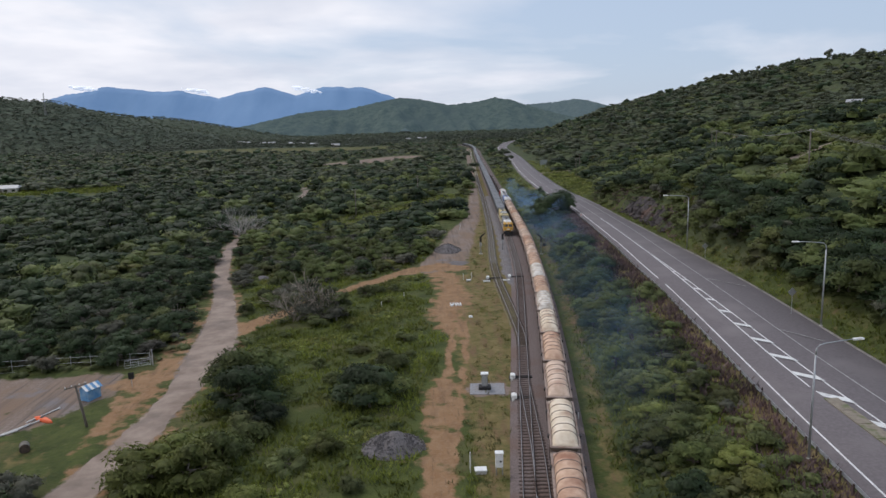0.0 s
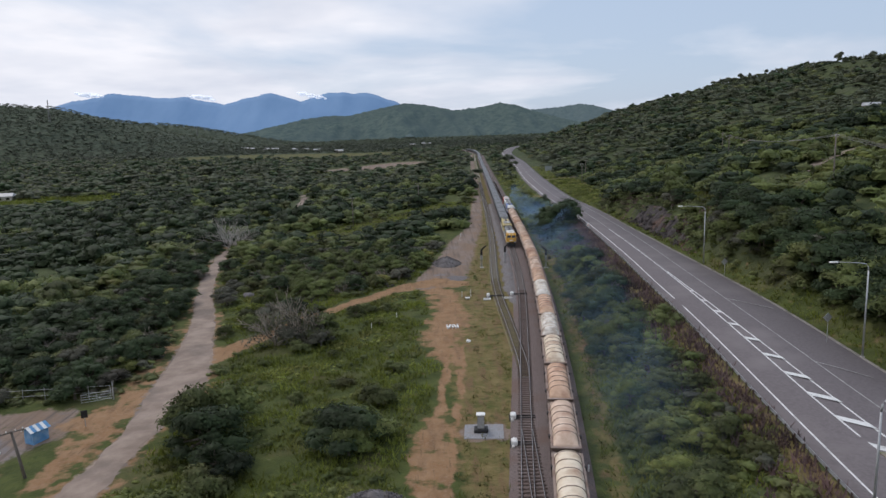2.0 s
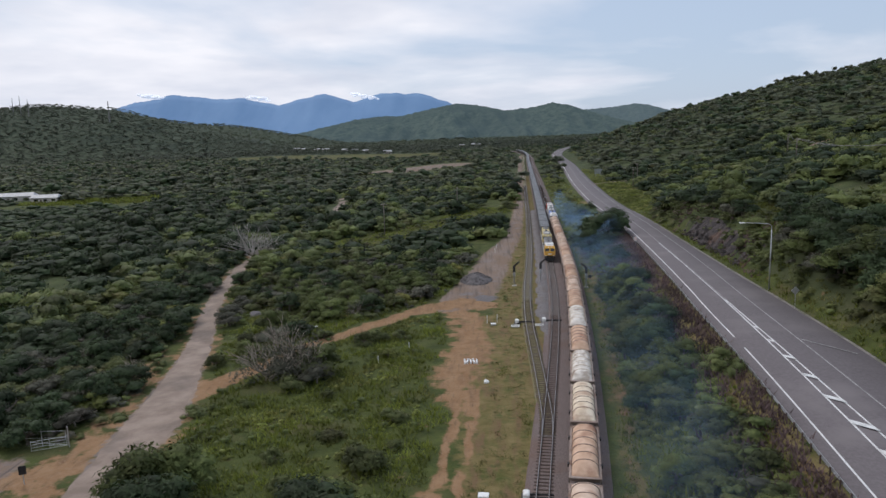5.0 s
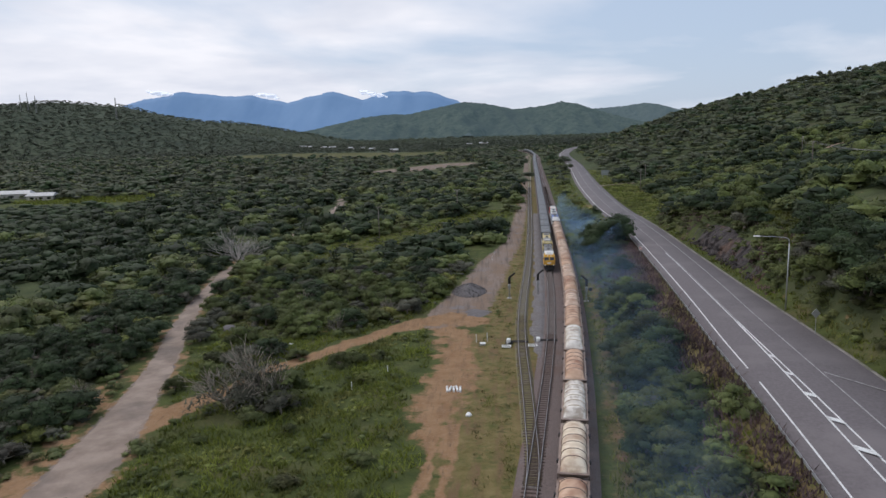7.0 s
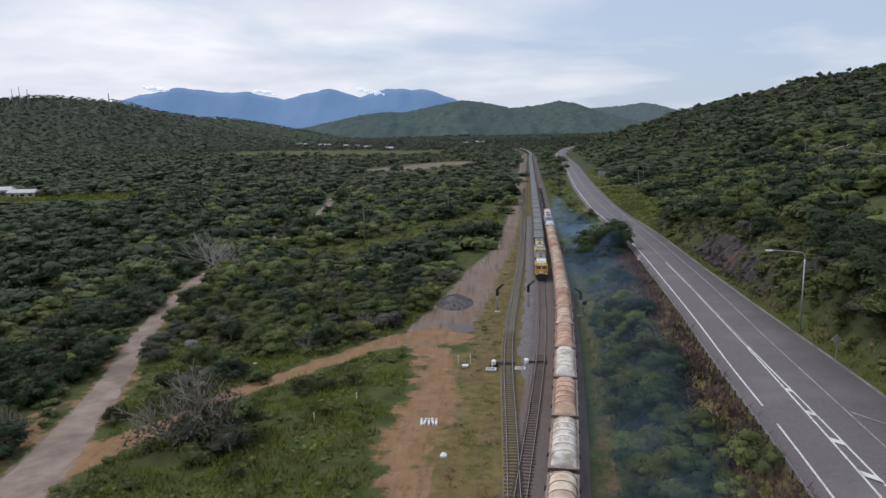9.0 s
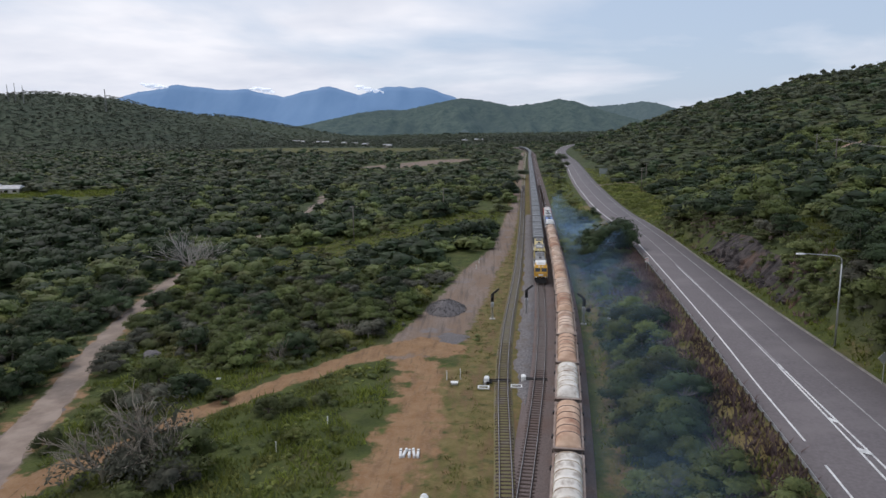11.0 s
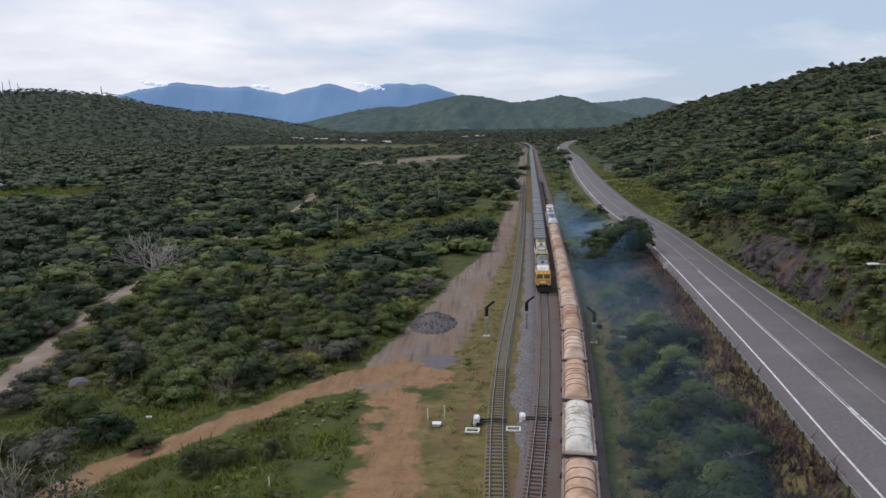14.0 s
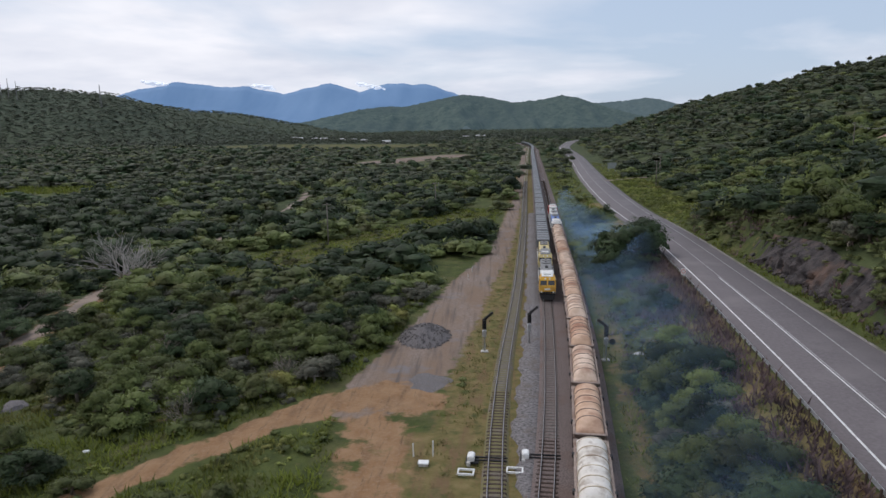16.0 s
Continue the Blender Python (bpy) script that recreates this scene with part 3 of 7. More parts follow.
def strip(name, a, b, ys, z_of, material, lift, crown=0.0, thick=0.0):
    """A band along y between the lines a and b, laid at z_of(y) + lift."""
    v, q = [], []
    for y in ys:
        xa, xb, z = float(a(y)), float(b(y)), z_of
        row = [(xa, y, z(xa, y) + lift), ((xa + xb) / 2, y, z((xa + xb) / 2, y) + lift + crown), (xb, y, z(xb, y) + lift)]
        if thick:
            row = [(xa - 0.3, y, row[0][2] - thick)] + row + [(xb + 0.3, y, row[2][2] - thick)]
        v += row
    k = len(v) // len(ys)
    for i in range(len(ys) - 1):
        q += [(i * k + j, i * k + j + 1, (i + 1) * k + j + 1, (i + 1) * k + j) for j in range(k - 1)]
    return array_mesh(name, v, q, material)


rz_at = lambda x, y: float(road_z(y))
ground_at = lambda x, y: float(height(x, y))
road_ys = np.concatenate([np.arange(-60, 420, 3.0), np.arange(420, 1300, 12.0)])
highway = tagged(new("road", strip("road", lambda y: road_l(y) - 1.3, lambda y: pave_r(y), road_ys, rz_at, ASPHALT, 0.0, 0.05, 0.35)), "grey asphalt highway with white edge lines along the hillside", "road", kind="structure")


def line_mark(name, f, w, ys, material, label, lift=0.07):
    part(name, strip(name, lambda y: f(y) - w / 2, lambda y: f(y) + w / 2, ys, rz_at, material, lift), material, highway, label)


line_mark("edge_line", road_l, 0.2, np.concatenate([np.arange(-60, 103, 3.0), [103.5]]), PAINT, "white edge line")
line_mark("edge_line", road_l, 0.2, np.concatenate([[107.5], np.arange(109, 420, 3.0), np.arange(420, 1300, 12.0)]), PAINT, "white edge line")
line_mark("edge_line", road_r, 0.18, road_ys, FADED, "worn white edge line")
line_mark("centre_line", lambda y: road_c(y) + 0.12, 0.14, np.arange(124, 1290, 6.0), FADED, "worn white centre line")
line_mark("centre_line", lambda y: road_c(y) - 0.14, 0.14, np.arange(124, 190, 6.0), PAINT, "white centre line")
# painted island that widens towards the near end
isl = curve_through([(-60, 3.3), (0, 3.0), (40, 2.6), (60, 2.2), (70, 2.0), (80, 1.65), (100, 0.9), (124, 0.28), (140, 0.2)])
isl_c = curve_through([(-60, 28.0), (0, 30.3), (40, 32.4), (60, 33.1), (80, 34.15), (100, 35.0), (124, 36.45), (140, 37.6)])
line_mark("island_line", lambda y: isl_c(y) - isl(y) / 2, 0.2, np.arange(62, 127, 3.0), PAINT, "white island line")
line_mark("island_line", lambda y: isl_c(y) + isl(y) / 2, 0.2, np.arange(-60, 127, 3.0), PAINT, "white island line")
for k in range(11):
    y0 = 55.3 + k * 5.7
    w = float(isl(y0))
    z = float(road_z(y0)) + 0.075
    cx, t = float(isl_c(y0)), 1.5 - 0.06 * k
    g = Geo().add([(cx - w / 2, y0 - t, z), (cx + w / 2, y0 - t - 1.05 * w, z), (cx + w / 2, y0 - 1.05 * w, z), (cx - w / 2, y0, z)], [(0, 1, 2, 3)])
    part("chevron_bar", g, PAINT, highway)
# worn merge marks across the shoulder
for pts in (((39.2, 106.2), (41.2, 103.4), (43.2, 100.6)), ((38.2, 80.2), (39.8, 78.1), (41.6, 75.2))):
    v = [(x, y + d, float(road_z(y)) + 0.08) for x, y in pts for d in (-0.2, 0.2)]
    part("merge_mark", array_mesh("merge_mark", v, [(0, 2, 3, 1), (2, 4, 5, 3)], FADED), FADED, highway, "worn pale merge mark")
# raised kerbed island before the bars
g = Geo()
for y0 in np.arange(-40, 58, 3.0):
    g.box((float(isl_c(y0)) - 0.45, y0 + 1.5, float(road_z(y0)) + 0.03), (float(isl(y0)) * 0.62, 3.0, 0.14), rz=-0.05)
part("traffic_island", g, surface("island_earth", (0.2, 0.17, 0.13), (0.28, 0.24, 0.19), 2.0, (0.12, 0.14, 0.06), 0.8), highway, "raised earth island with a kerb")
# stone edging on the hill side
kerb = tagged(new("kerb", strip("kerb", lambda y: pave_r(y) + 0.02, lambda y: pave_r(y) + 0.3, np.arange(60, 260, 3.0), rz_at, surface("stained_kerb", (0.16, 0.145, 0.135), (0.24, 0.22, 0.2), 1.0, (0.1, 0.1, 0.07), 0.2), 0.06, 0.0, 0.3)), "low pale concrete drain edge beside the highway", "kerb", kind="structure")

lane_ys = np.concatenate([np.arange(30, 240, 2.0), np.arange(240, 380, 6.0)])
tagged(new("lane", strip("lane", lambda y: lane_x(y) - lane_w(y) * 0.82 + 0.25 * math.sin(y * 0.9) + 0.2 * math.sin(y * 2.3), lambda y: lane_x(y) + lane_w(y) * 0.82 + 0.25 * math.sin(y * 1.1 + 2) + 0.2 * math.sin(y * 2.7), lane_ys, ground_at, OLD_SEAL, 0.025)), "worn pale sealed lane with crumbling edges", "lane", kind="structure")


def track_path(name, pts, half, label, material, lift=0.1):
    v, q = [], []
    for i, (x, y) in enumerate(pts):
        a, b = pts[max(i - 1, 0)], pts[min(i + 1, len(pts) - 1)]
        dx, dy = b[0] - a[0], b[1] - a[1]
        d = math.hypot(dx, dy)
        for s in (-half, 0, half):
            px, py = x - dy / d * s, y + dx / d * s
            v.append((px, py, ground_at(px, py) + lift))
    for i in range(len(pts) - 1):
        q += [(i * 3 + j, i * 3 + j + 1, i * 3 + j + 4, i * 3 + j + 3) for j in range(2)]
    tagged(new(name, array_mesh(name, v, q, material)), label, "track", kind="structure")


track_path("side_track", [(59, 388), (66, 394), (74, 400), (82, 398), (92, 396)], 1.8, "pale gravel side road off the highway", OLD_SEAL, 0.25)
track_path("hill_track", [(84, 164), (85.5, 168), (88.5, 172), (93, 175), (99, 177), (107, 178)], 1.7, "pale earth track up the hillside", OLD_SEAL, 0.5)
track_path("bare_patch", [(152, 346), (158, 350), (168, 353)], 4.0, "bare orange earth on the hillside", surface("bare_earth", (0.26, 0.16, 0.11), (0.34, 0.24, 0.17), 0.5), 0.8)

# ---- railway ----
bal_ys = np.concatenate([np.arange(-60, 260, 3.0), np.arange(260, 1250, 10.0)])
part_bed = tagged(new("track_bed", strip("track_bed", lambda y: track_m(y) - 1.5, lambda y: track_r(y) + 2.3, bal_ys, lambda x, y: 0.0, BALLAST, 0.015, 0.0, 0.35)), "dark oily ballast bed under two railway lines", "ballast", kind="structure")
tagged(new("ballast_shoulder", strip("ballast_shoulder", lambda y: track_m(y) - 1.35 - 1.85 * min(1.0, max(0.0, (y - 126) / 16)) + 0.25 * math.sin(y * 0.7) + 0.18 * math.sin(y * 2.1), lambda y: track_m(y) - 1.2, np.arange(126, 300, 1.0), lambda x, y: 0.0, BALLAST_GREY, 0.022, 0.0, 0.3)), "fresh grey ballast beside the line", "ballast", kind="structure")
tagged(new("ballast_bed", strip("ballast_bed", lambda y: track_l(y) - 0.82, lambda y: track_l(y) + 0.82, np.concatenate([np.arange(90, 260, 3.0), np.arange(260, 900, 10.0)]), lambda x, y: 0.0, surface("weedy_ballast", (0.125, 0.105, 0.085), (0.19, 0.16, 0.125), 4.0, (0.15, 0.13, 0.055), 0.35, cut3=(0.36, 0.52)), 0.02, 0.015, 0.3)), "weedy ballast under the siding", "ballast", kind="structure")

sleeper_me = Geo().box((0, 0, 0), (1.8, 0.22, 0.13), chamfer=0.02).mesh("sleeper", SLEEPER)
sleeper_c = Geo().box((0, 0, 0), (1.8, 0.24, 0.13), chamfer=0.02).mesh("sleeper", surface("pale_sleeper", (0.12, 0.104, 0.094), (0.19, 0.168, 0.154), 3.0))


def rail_mesh(f, off, ys):
    """One rail with foot, web and head, swept along the line."""
    prof = [(-0.07, 0), (-0.07, 0.02), (-0.012, 0.035), (-0.012, 0.1), (-0.036, 0.11), (-0.036, 0.15), (0.036, 0.15), (0.036, 0.11), (0.012, 0.1), (0.012, 0.035), (0.07, 0.02), (0.07, 0)]
    v, q, k = [], [], len(prof)
    for y in ys:
        x = float(f(y))
        v += [(x + off + p, y, 0.06 + z) for p, z in prof]
    for i in range(len(ys) - 1):
        q += [(i * k + j, i * k + j + 1, (i + 1) * k + j + 1, (i + 1) * k + j) for j in range(k - 1)]
    me = array_mesh("rail", v, q, RAIL)
    me.materials.append(RAILTOP)
    idx = np.zeros(len(q), np.int32)
    idx[5::11] = 1
    me.polygons.foreach_set("material_index", idx)
    return me


def railway(label, f, y0, y1, singles, pale=None, timber=SLEEPER):
    ob = thing("railway_track", label, "track", "railway lines", kind="structure")
    ys = np.concatenate([np.arange(y0, min(y1, 300), 2.0), np.arange(300, y1, 8.0)]) if y1 > 300 else np.arange(y0, y1 + 0.1, 2.0)
    for off in (-0.57, 0.57):
        part("rail", rail_mesh(f, off, ys), RAIL, ob)
    rest = Geo()
    r = random.Random(int(y0 + 100 * f(100)))
    for y in np.arange(y0, min(y1, 420), 0.68):
        x = float(f(y))
        a = math.atan2(float(f(y + 1)) - x, 1)
        if singles[0] < y < singles[1]:
            s = new("sleeper", sleeper_c if pale and pale[0] < y < pale[1] else sleeper_me)
            s.parent = ob
            s.matrix_basis = pose(x + r.uniform(-0.05, 0.05), y + r.uniform(-0.04, 0.04), -0.06, 0, 0, -math.degrees(a) + r.uniform(-1, 1))
        else:
            rest.box((x, y, -0.06), (1.8, 0.22, 0.13), rz=-a)
    tagged(part("sleepers", rest, timber, ob), kind="stuff")
    return ob


railway("main running line under the mineral train", track_r, -60, 1240, (0, 0))
railway("rusty railway line with timber sleepers joining from a turnout", track_m, -60, 1240, (40, 188), (139, 190))
railway("weedy siding with old timber sleepers", track_l, 90, 1000, (90, 230), (150, 230), sleeper_c.materials[0])
railway("turnout track crossing towards the main line", track_b, -60, 74, (40, 74))


# ---- rolling stock ----
def along(f, y):
    """The pose on a line at y, facing along it."""
    x = float(f(y))
    a = math.atan2(float(f(y + 3) - f(y - 3)), 6)
    return pose(x, y, 0.21, 0, 0, -math.degrees(a))


def wheel_geo(side):
    g = Geo()
    g.tube([(side * 0.5, 0, 0.42), (side * 0.52, 0, 0.42), (side * 0.63, 0, 0.42)], [0.47, 0.42, 0.42], 16)
    return g


def bogie(parent, y, half=0.9):
    """A bogie: side frames, bolster, axles, and wheels under it."""
    g = Geo()
    for s in (-1, 1):
        g.box((s * 0.82, y, 0.32), (0.14, 2 * half + 0.5, 0.28), chamfer=0.04)
        for a in (-1, 1):
            g.box((s * 0.84, y + a * half, 0.26), (0.2, 0.3, 0.36), chamfer=0.04)
    g.box((0, y, 0.4), (1.8, 0.4, 0.22), chamfer=0.03)
    b = part("bogie", g, BLACK, parent, "dark steel bogie")
    for a in (-1, 1):
        for s in (-1, 1):
            w = part("wheel", wheel_me[s], RUSTY, b)
            w.matrix_basis = pose(0, y + a * half, 0)
    return b


wheel_me = {s: wheel_geo(s).mesh("wheel", RUSTY, True) for s in (-1, 1)}


def arch(half_w, base, rise, n=12, power=2.3):
    """Points of a rounded roof section from one side to the other."""
    out = []
    for i in range(n + 1):
        a = math.pi * i / n
        c, s = math.cos(a), math.sin(a)
        out.append((-half_w * math.copysign(abs(c) ** (2 / power), c), base + rise * abs(s) ** (2 / power)))
    return out


def shell(section_of, ys):
    """A skin through cross sections along y."""
    g = Geo()
    rings = [section_of(y) for y in ys]
    k = len(rings[0])
    v = [(x, y, z) for y, ring in zip(ys, rings) for x, z in ring]
    f = [(i * k + j, i * k + j + 1, (i + 1) * k + j + 1, (i + 1) * k + j) for i in range(len(ys) - 1) for j in range(k - 1)]
    f += [tuple(range(k - 1, -1, -1)), tuple(range((len(ys) - 1) * k, len(ys) * k))]
    return g.add(v, f)


WAG = 11.7


def covered_hopper(cover, label, seed):
    """A four-axle ore hopper: sloped body, side rim and end decks, rounded cover tied over bows."""
    ob = thing("covered_hopper_wagon", label, "wagon", "mineral train")
    r = random.Random(seed)
    g = Geo()
    g.box((0, 0, 0.78), (0.5, WAG - 0.7, 0.3), chamfer=0.03)
    for s in (-1, 1):
        g.box((0, s * (WAG / 2 - 0.35), 0.75), (2.2, 0.25, 0.35), chamfer=0.03)
    part("underframe", g, BLACK, ob)
    g = Geo()
    hl = WAG / 2 - 0.75
    v = []
    for z, w, l in ((0.95, 0.55, hl - 1.9), (1.65, 1.2, hl - 0.7), (2.45, 1.32, hl)):
        v += [(-w, -l, z), (w, -l, z), (w, l, z), (-w, l, z)]
    f = [(3, 2, 1, 0), (8, 9, 10, 11)] + [(a * 4 + i, a * 4 + (i + 1) % 4, a * 4 + 4 + (i + 1) % 4, a * 4 + 4 + i) for a in (0, 1) for i in range(4)]
    g.add(v, f)
    for k in range(9):
        for s in (-1, 1):
            g.box((s * 1.3, -hl + 0.5 + k * (2 * hl - 1) / 8, 1.6), (0.12, 0.1, 0.85))
    part("hopper_body", g, HOPPER, ob, "dusty steel hopper body")
    g = Geo()
    for s in (-1, 1):
        g.box((s * 1.3, 0, 2.42), (0.22, WAG - 0.9, 0.09), chamfer=0.02)
        g.box((0, s * (WAG / 2 - 0.6), 2.42), (2.8, 0.34, 0.09), chamfer=0.02)
    part("rim", g, HOPPER, ob, "dusty flat rim round the cover")
    ys = [-hl - 0.05, -hl + 0.15] + [-hl + 0.5 + (2 * hl - 1.0) * i / 30 for i in range(31)] + [hl - 0.15, hl + 0.05]
    bows = [-hl + 1.3 + (2 * hl - 2.6) * i / 5 for i in range(6)]

    def section(y):
        end = min(1.0, (hl + 0.1 - abs(y)) / 1.25)
        near = min(abs(y - b) for b in bows)
        sag = 0.15 * min(1.0, near / 0.7) ** 2
        rise = (0.98 - sag) * max(0.12, math.sin(end * math.pi / 2)) + r.uniform(-0.012, 0.012)
        return arch(1.16, 2.47, rise)

    c = part("cover", shell(section, ys), cover, ob, "rounded fabric cover stretched over bows", True)
    for b in bows:
        g = Geo()
        pts = [(x * 1.012, b, z + 0.025) for x, z in arch(1.17, 2.45, 1.0, 14)]
        g.tube(pts, 0.035, 5)
        part("bow", g, HOPPER if cover is not TARP_WHITE else TARP_CREAM, c)
    for s in (-1, 1):
        for k in (-1, 1):
            g = Geo()
            for d in (-0.2, 0.2):
                g.box((s * 1.4, k * (hl - 0.9) + d, 0.8), (0.05, 0.05, 1.75))
            for i in range(5):
                g.box((s * 1.4, k * (hl - 0.9), 1.0 + i * 0.32), (0.05, 0.4, 0.04))
            part("ladder", g, RUSTY, ob)
            part("latch", Geo().box((s * 1.45, k * hl * 0.55, 2.25), (0.2, 0.45, 0.3), chamfer=0.04), BLACK, ob)
    for s in (-1, 1):
        part("coupler", Geo().box((0, s * (WAG / 2 - 0.15), 0.72), (0.22, 0.5, 0.24), chamfer=0.03), BLACK, ob)
        bogie(ob, s * (WAG / 2 - 2.2))
    return ob


HOPPERS = {
    "o": covered_hopper(TARP, "ore hopper wagon with a dusty orange fabric cover", 1),
    "p": covered_hopper(TARP_PINK, "ore hopper wagon with a faded pinkish fabric cover", 2),
    "c": covered_hopper(TARP_CREAM, "ore hopper wagon with a dusty cream fabric cover", 3),
    "w": covered_hopper(TARP_WHITE, "ore hopper wagon with a stained white fabric cover", 4),
}
fresh = set()
train = ["p", "c", "o", "c", "p", "o", "c", "w", "o", "w", "o", "p", "o", "p", "o", "p", "p", "o", "p", "p"]
y = 127.85 - 9 * WAG
while y > -45:
    y -= WAG
    train = [random.Random(int(y)).choice("copp")] + train
for k in train:
    m = along(track_r, y)
    if k in fresh:
        copy_thing(HOPPERS[k], m)
    else:
        HOPPERS[k].matrix_world = m
        fresh.add(k)
    y += WAG
train_head = y - WAG / 2


def locomotive(label, cab_mat, body_mat, roof_mat, nose_mat, length=18.0, stripe=None):
    """A diesel locomotive whose cab looks towards -y."""
    ob = thing("locomotive", label, "locomotive")
    h = length / 2
    g = Geo()
    g.box((0, 0, 0.75), (2.5, length - 0.6, 0.35), chamfer=0.05)
    g.box((0, 0.4, 0.3), (2.3, 4.2, 0.5), chamfer=0.12)
    part("underframe", g, BLACK, ob, "black frame and fuel tank")
    part("pilot", Geo().add([(-1.2, -h + 0.05, 0.85), (1.2, -h + 0.05, 0.85), (1.2, -h + 0.3, 0.85), (-1.2, -h + 0.3, 0.85), (-1.0, -h - 0.1, 0.12), (1.0, -h - 0.1, 0.12), (1.0, -h + 0.3, 0.12), (-1.0, -h + 0.3, 0.12)], [(0, 1, 5, 4), (1, 2, 6, 5), (2, 3, 7, 6), (3, 0, 4, 7), (4, 5, 6, 7), (3, 2, 1, 0)]), BLACK, ob)

    def cab_section(y):
        t = min(1.0, (y + h) / 0.9)
        return [(-1.3, 1.1), (-1.36, 2.1), (-1.34, 2.9), (-1.2, 3.45), (-0.8, 3.62 - 0.12 * (1 - t)), (0.8, 3.62 - 0.12 * (1 - t)), (1.2, 3.45), (1.34, 2.9), (1.36, 2.1), (1.3, 1.1)]

    cab = Geo()
    v = [(-1.25, -h, 1.1), (1.25, -h, 1.1), (1.3, -h + 0.05, 2.25), (-1.3, -h + 0.05, 2.25), (-1.22, -h + 0.4, 3.2), (1.22, -h + 0.4, 3.2), (-0.95, -h + 0.75, 3.6), (0.95, -h + 0.75, 3.6)]
    e = [(-1.34, -h + 3.2, 1.1), (1.34, -h + 3.2, 1.1), (1.36, -h + 3.2, 2.25), (-1.36, -h + 3.2, 2.25), (-1.3, -h + 3.2, 3.2), (1.3, -h + 3.2, 3.2), (-0.95, -h + 3.2, 3.66), (0.95, -h + 3.2, 3.66)]
    cab.add(v + e, [(0, 1, 2, 3), (3, 2, 5, 4), (4, 5, 7, 6), (1, 9, 10, 2), (2, 10, 13, 5), (5, 13, 15, 7), (8, 0, 3, 11), (11, 3, 4, 12), (12, 4, 6, 14), (6, 7, 15, 14), (9, 8, 11, 10), (10, 11, 12, 13), (13, 12, 14, 15), (0, 8, 9, 1)])
    c = part("cab", cab, cab_mat, ob, "cab with a raked front")
    for s in (-1, 1):
        part("windscreen", Geo().add([(s * 0.62 - 0.52, -h + 0.1, 2.42), (s * 0.62 + 0.52, -h + 0.1, 2.42), (s * 0.6 + 0.5, -h + 0.335, 3.1), (s * 0.6 - 0.5, -h + 0.335, 3.1), (s * 0.62 - 0.52, -h + 0.18, 2.42), (s * 0.62 + 0.52, -h + 0.18, 2.42), (s * 0.6 + 0.5, -h + 0.4, 3.1), (s * 0.6 - 0.5, -h + 0.4, 3.1)], [(0, 1, 2, 3), (7, 6, 5, 4), (0, 3, 7, 4), (1, 5, 6, 2), (3, 2, 6, 7), (0, 4, 5, 1)]), GLASS, c, "dark windscreen")
        part("side_window", Geo().box((s * 1.33, -h + 1.7, 2.4), (0.08, 1.0, 0.7)), GLASS, c)
        part("headlight", Geo().tube([(s * 0.35, -h + 0.44, 3.38), (s * 0.35, -h + 0.6, 3.38)], 0.13, 10), WHITE, c)
        part("marker_light", Geo().tube([(s * 0.95, -h - 0.06, 1.35), (s * 0.95, -h + 0.05, 1.35)], 0.14, 10), WHITE, c)
        g = Geo()
        g.tube([(s * 1.28, -h + 0.1, 1.1), (s * 1.28, -h + 0.1, 1.9)], 0.025, 6)
        part("handrail", g, WHITE, ob)
    part("nose_band", Geo().box((0, -h - 0.015, 1.12), (2.46, 0.06, 0.28)), nose_mat, c)
    part("emblem", Geo().box((0, -h - 0.01, 1.62), (0.9, 0.06, 0.32)), LOCO_WHITE, c, "pale emblem as a plain shape")
    part("cab_roof", Geo().box((0, -h + 2.0, 3.63), (1.8, 2.3, 0.09), chamfer=0.04), roof_mat, ob, "pale cab roof")
    part("air_conditioner", Geo().box((0, -h + 2.2, 3.7), (1.2, 1.0, 0.25), chamfer=0.06), LOCO_WHITE, ob)
    part("long_hood", Geo().box((0, 1.55, 1.1), (2.0, length - 4.2, 2.2), chamfer=0.16), body_mat, ob, "engine hood")
    part("walkway", Geo().box((0, 1.55, 1.08), (2.7, length - 3.6, 0.07)), LOCO_GREY, ob)
    part("dynamic_brake_box", Geo().box((0, -h + 4.9, 3.2), (2.15, 2.4, 0.45), chamfer=0.1), roof_mat, ob, "pale brake resistor box")
    for i, yy in enumerate((h - 2.2, h - 4.4)):
        f = part("radiator_fan", Geo().tube([(0, yy, 3.28), (0, yy, 3.48)], 0.8, 20), LOCO_GREY, ob)
        part("fan_hub", Geo().tube([(0, yy, 3.48), (0, yy, 3.54)], [0.25, 0.2], 12), BLACK, f)
    part("exhaust", Geo().box((0, 0.6, 3.3), (0.5, 1.1, 0.3), chamfer=0.05), BLACK, ob)
    part("engine_hatch", Geo().box((0, -1.2, 3.3), (1.3, 2.2, 0.12), chamfer=0.03), LOCO_GREY, ob)
    for s in (-1, 1):
        for k in range(8):
            part("hood_door", Geo().box((s * 1.005, -h + 6.6 + k * 1.15, 1.4), (0.04, 1.0, 1.5)), body_mat, ob)
        for k in range(9):
            part("stanchion", Geo().tube([(s * 1.32, -h + 4.0 + k * 1.6, 1.1), (s * 1.32, -h + 4.0 + k * 1.6, 2.0)], 0.02, 5), WHITE, ob)
        part("handrail", Geo().tube([(s * 1.32, -h + 4.0, 2.0), (s * 1.32, h - 0.6, 2.0)], 0.02, 5), WHITE, ob)
        if stripe:
            part("side_stripe", Geo().box((s * 1.36, -h + 1.6, 1.3), (0.04, 3.0, 0.45)), stripe, ob)
        part("coupler", Geo().box((0, s * (h + 0.1), 0.62), (0.25, 0.6, 0.26), chamfer=0.03), BLACK, ob)
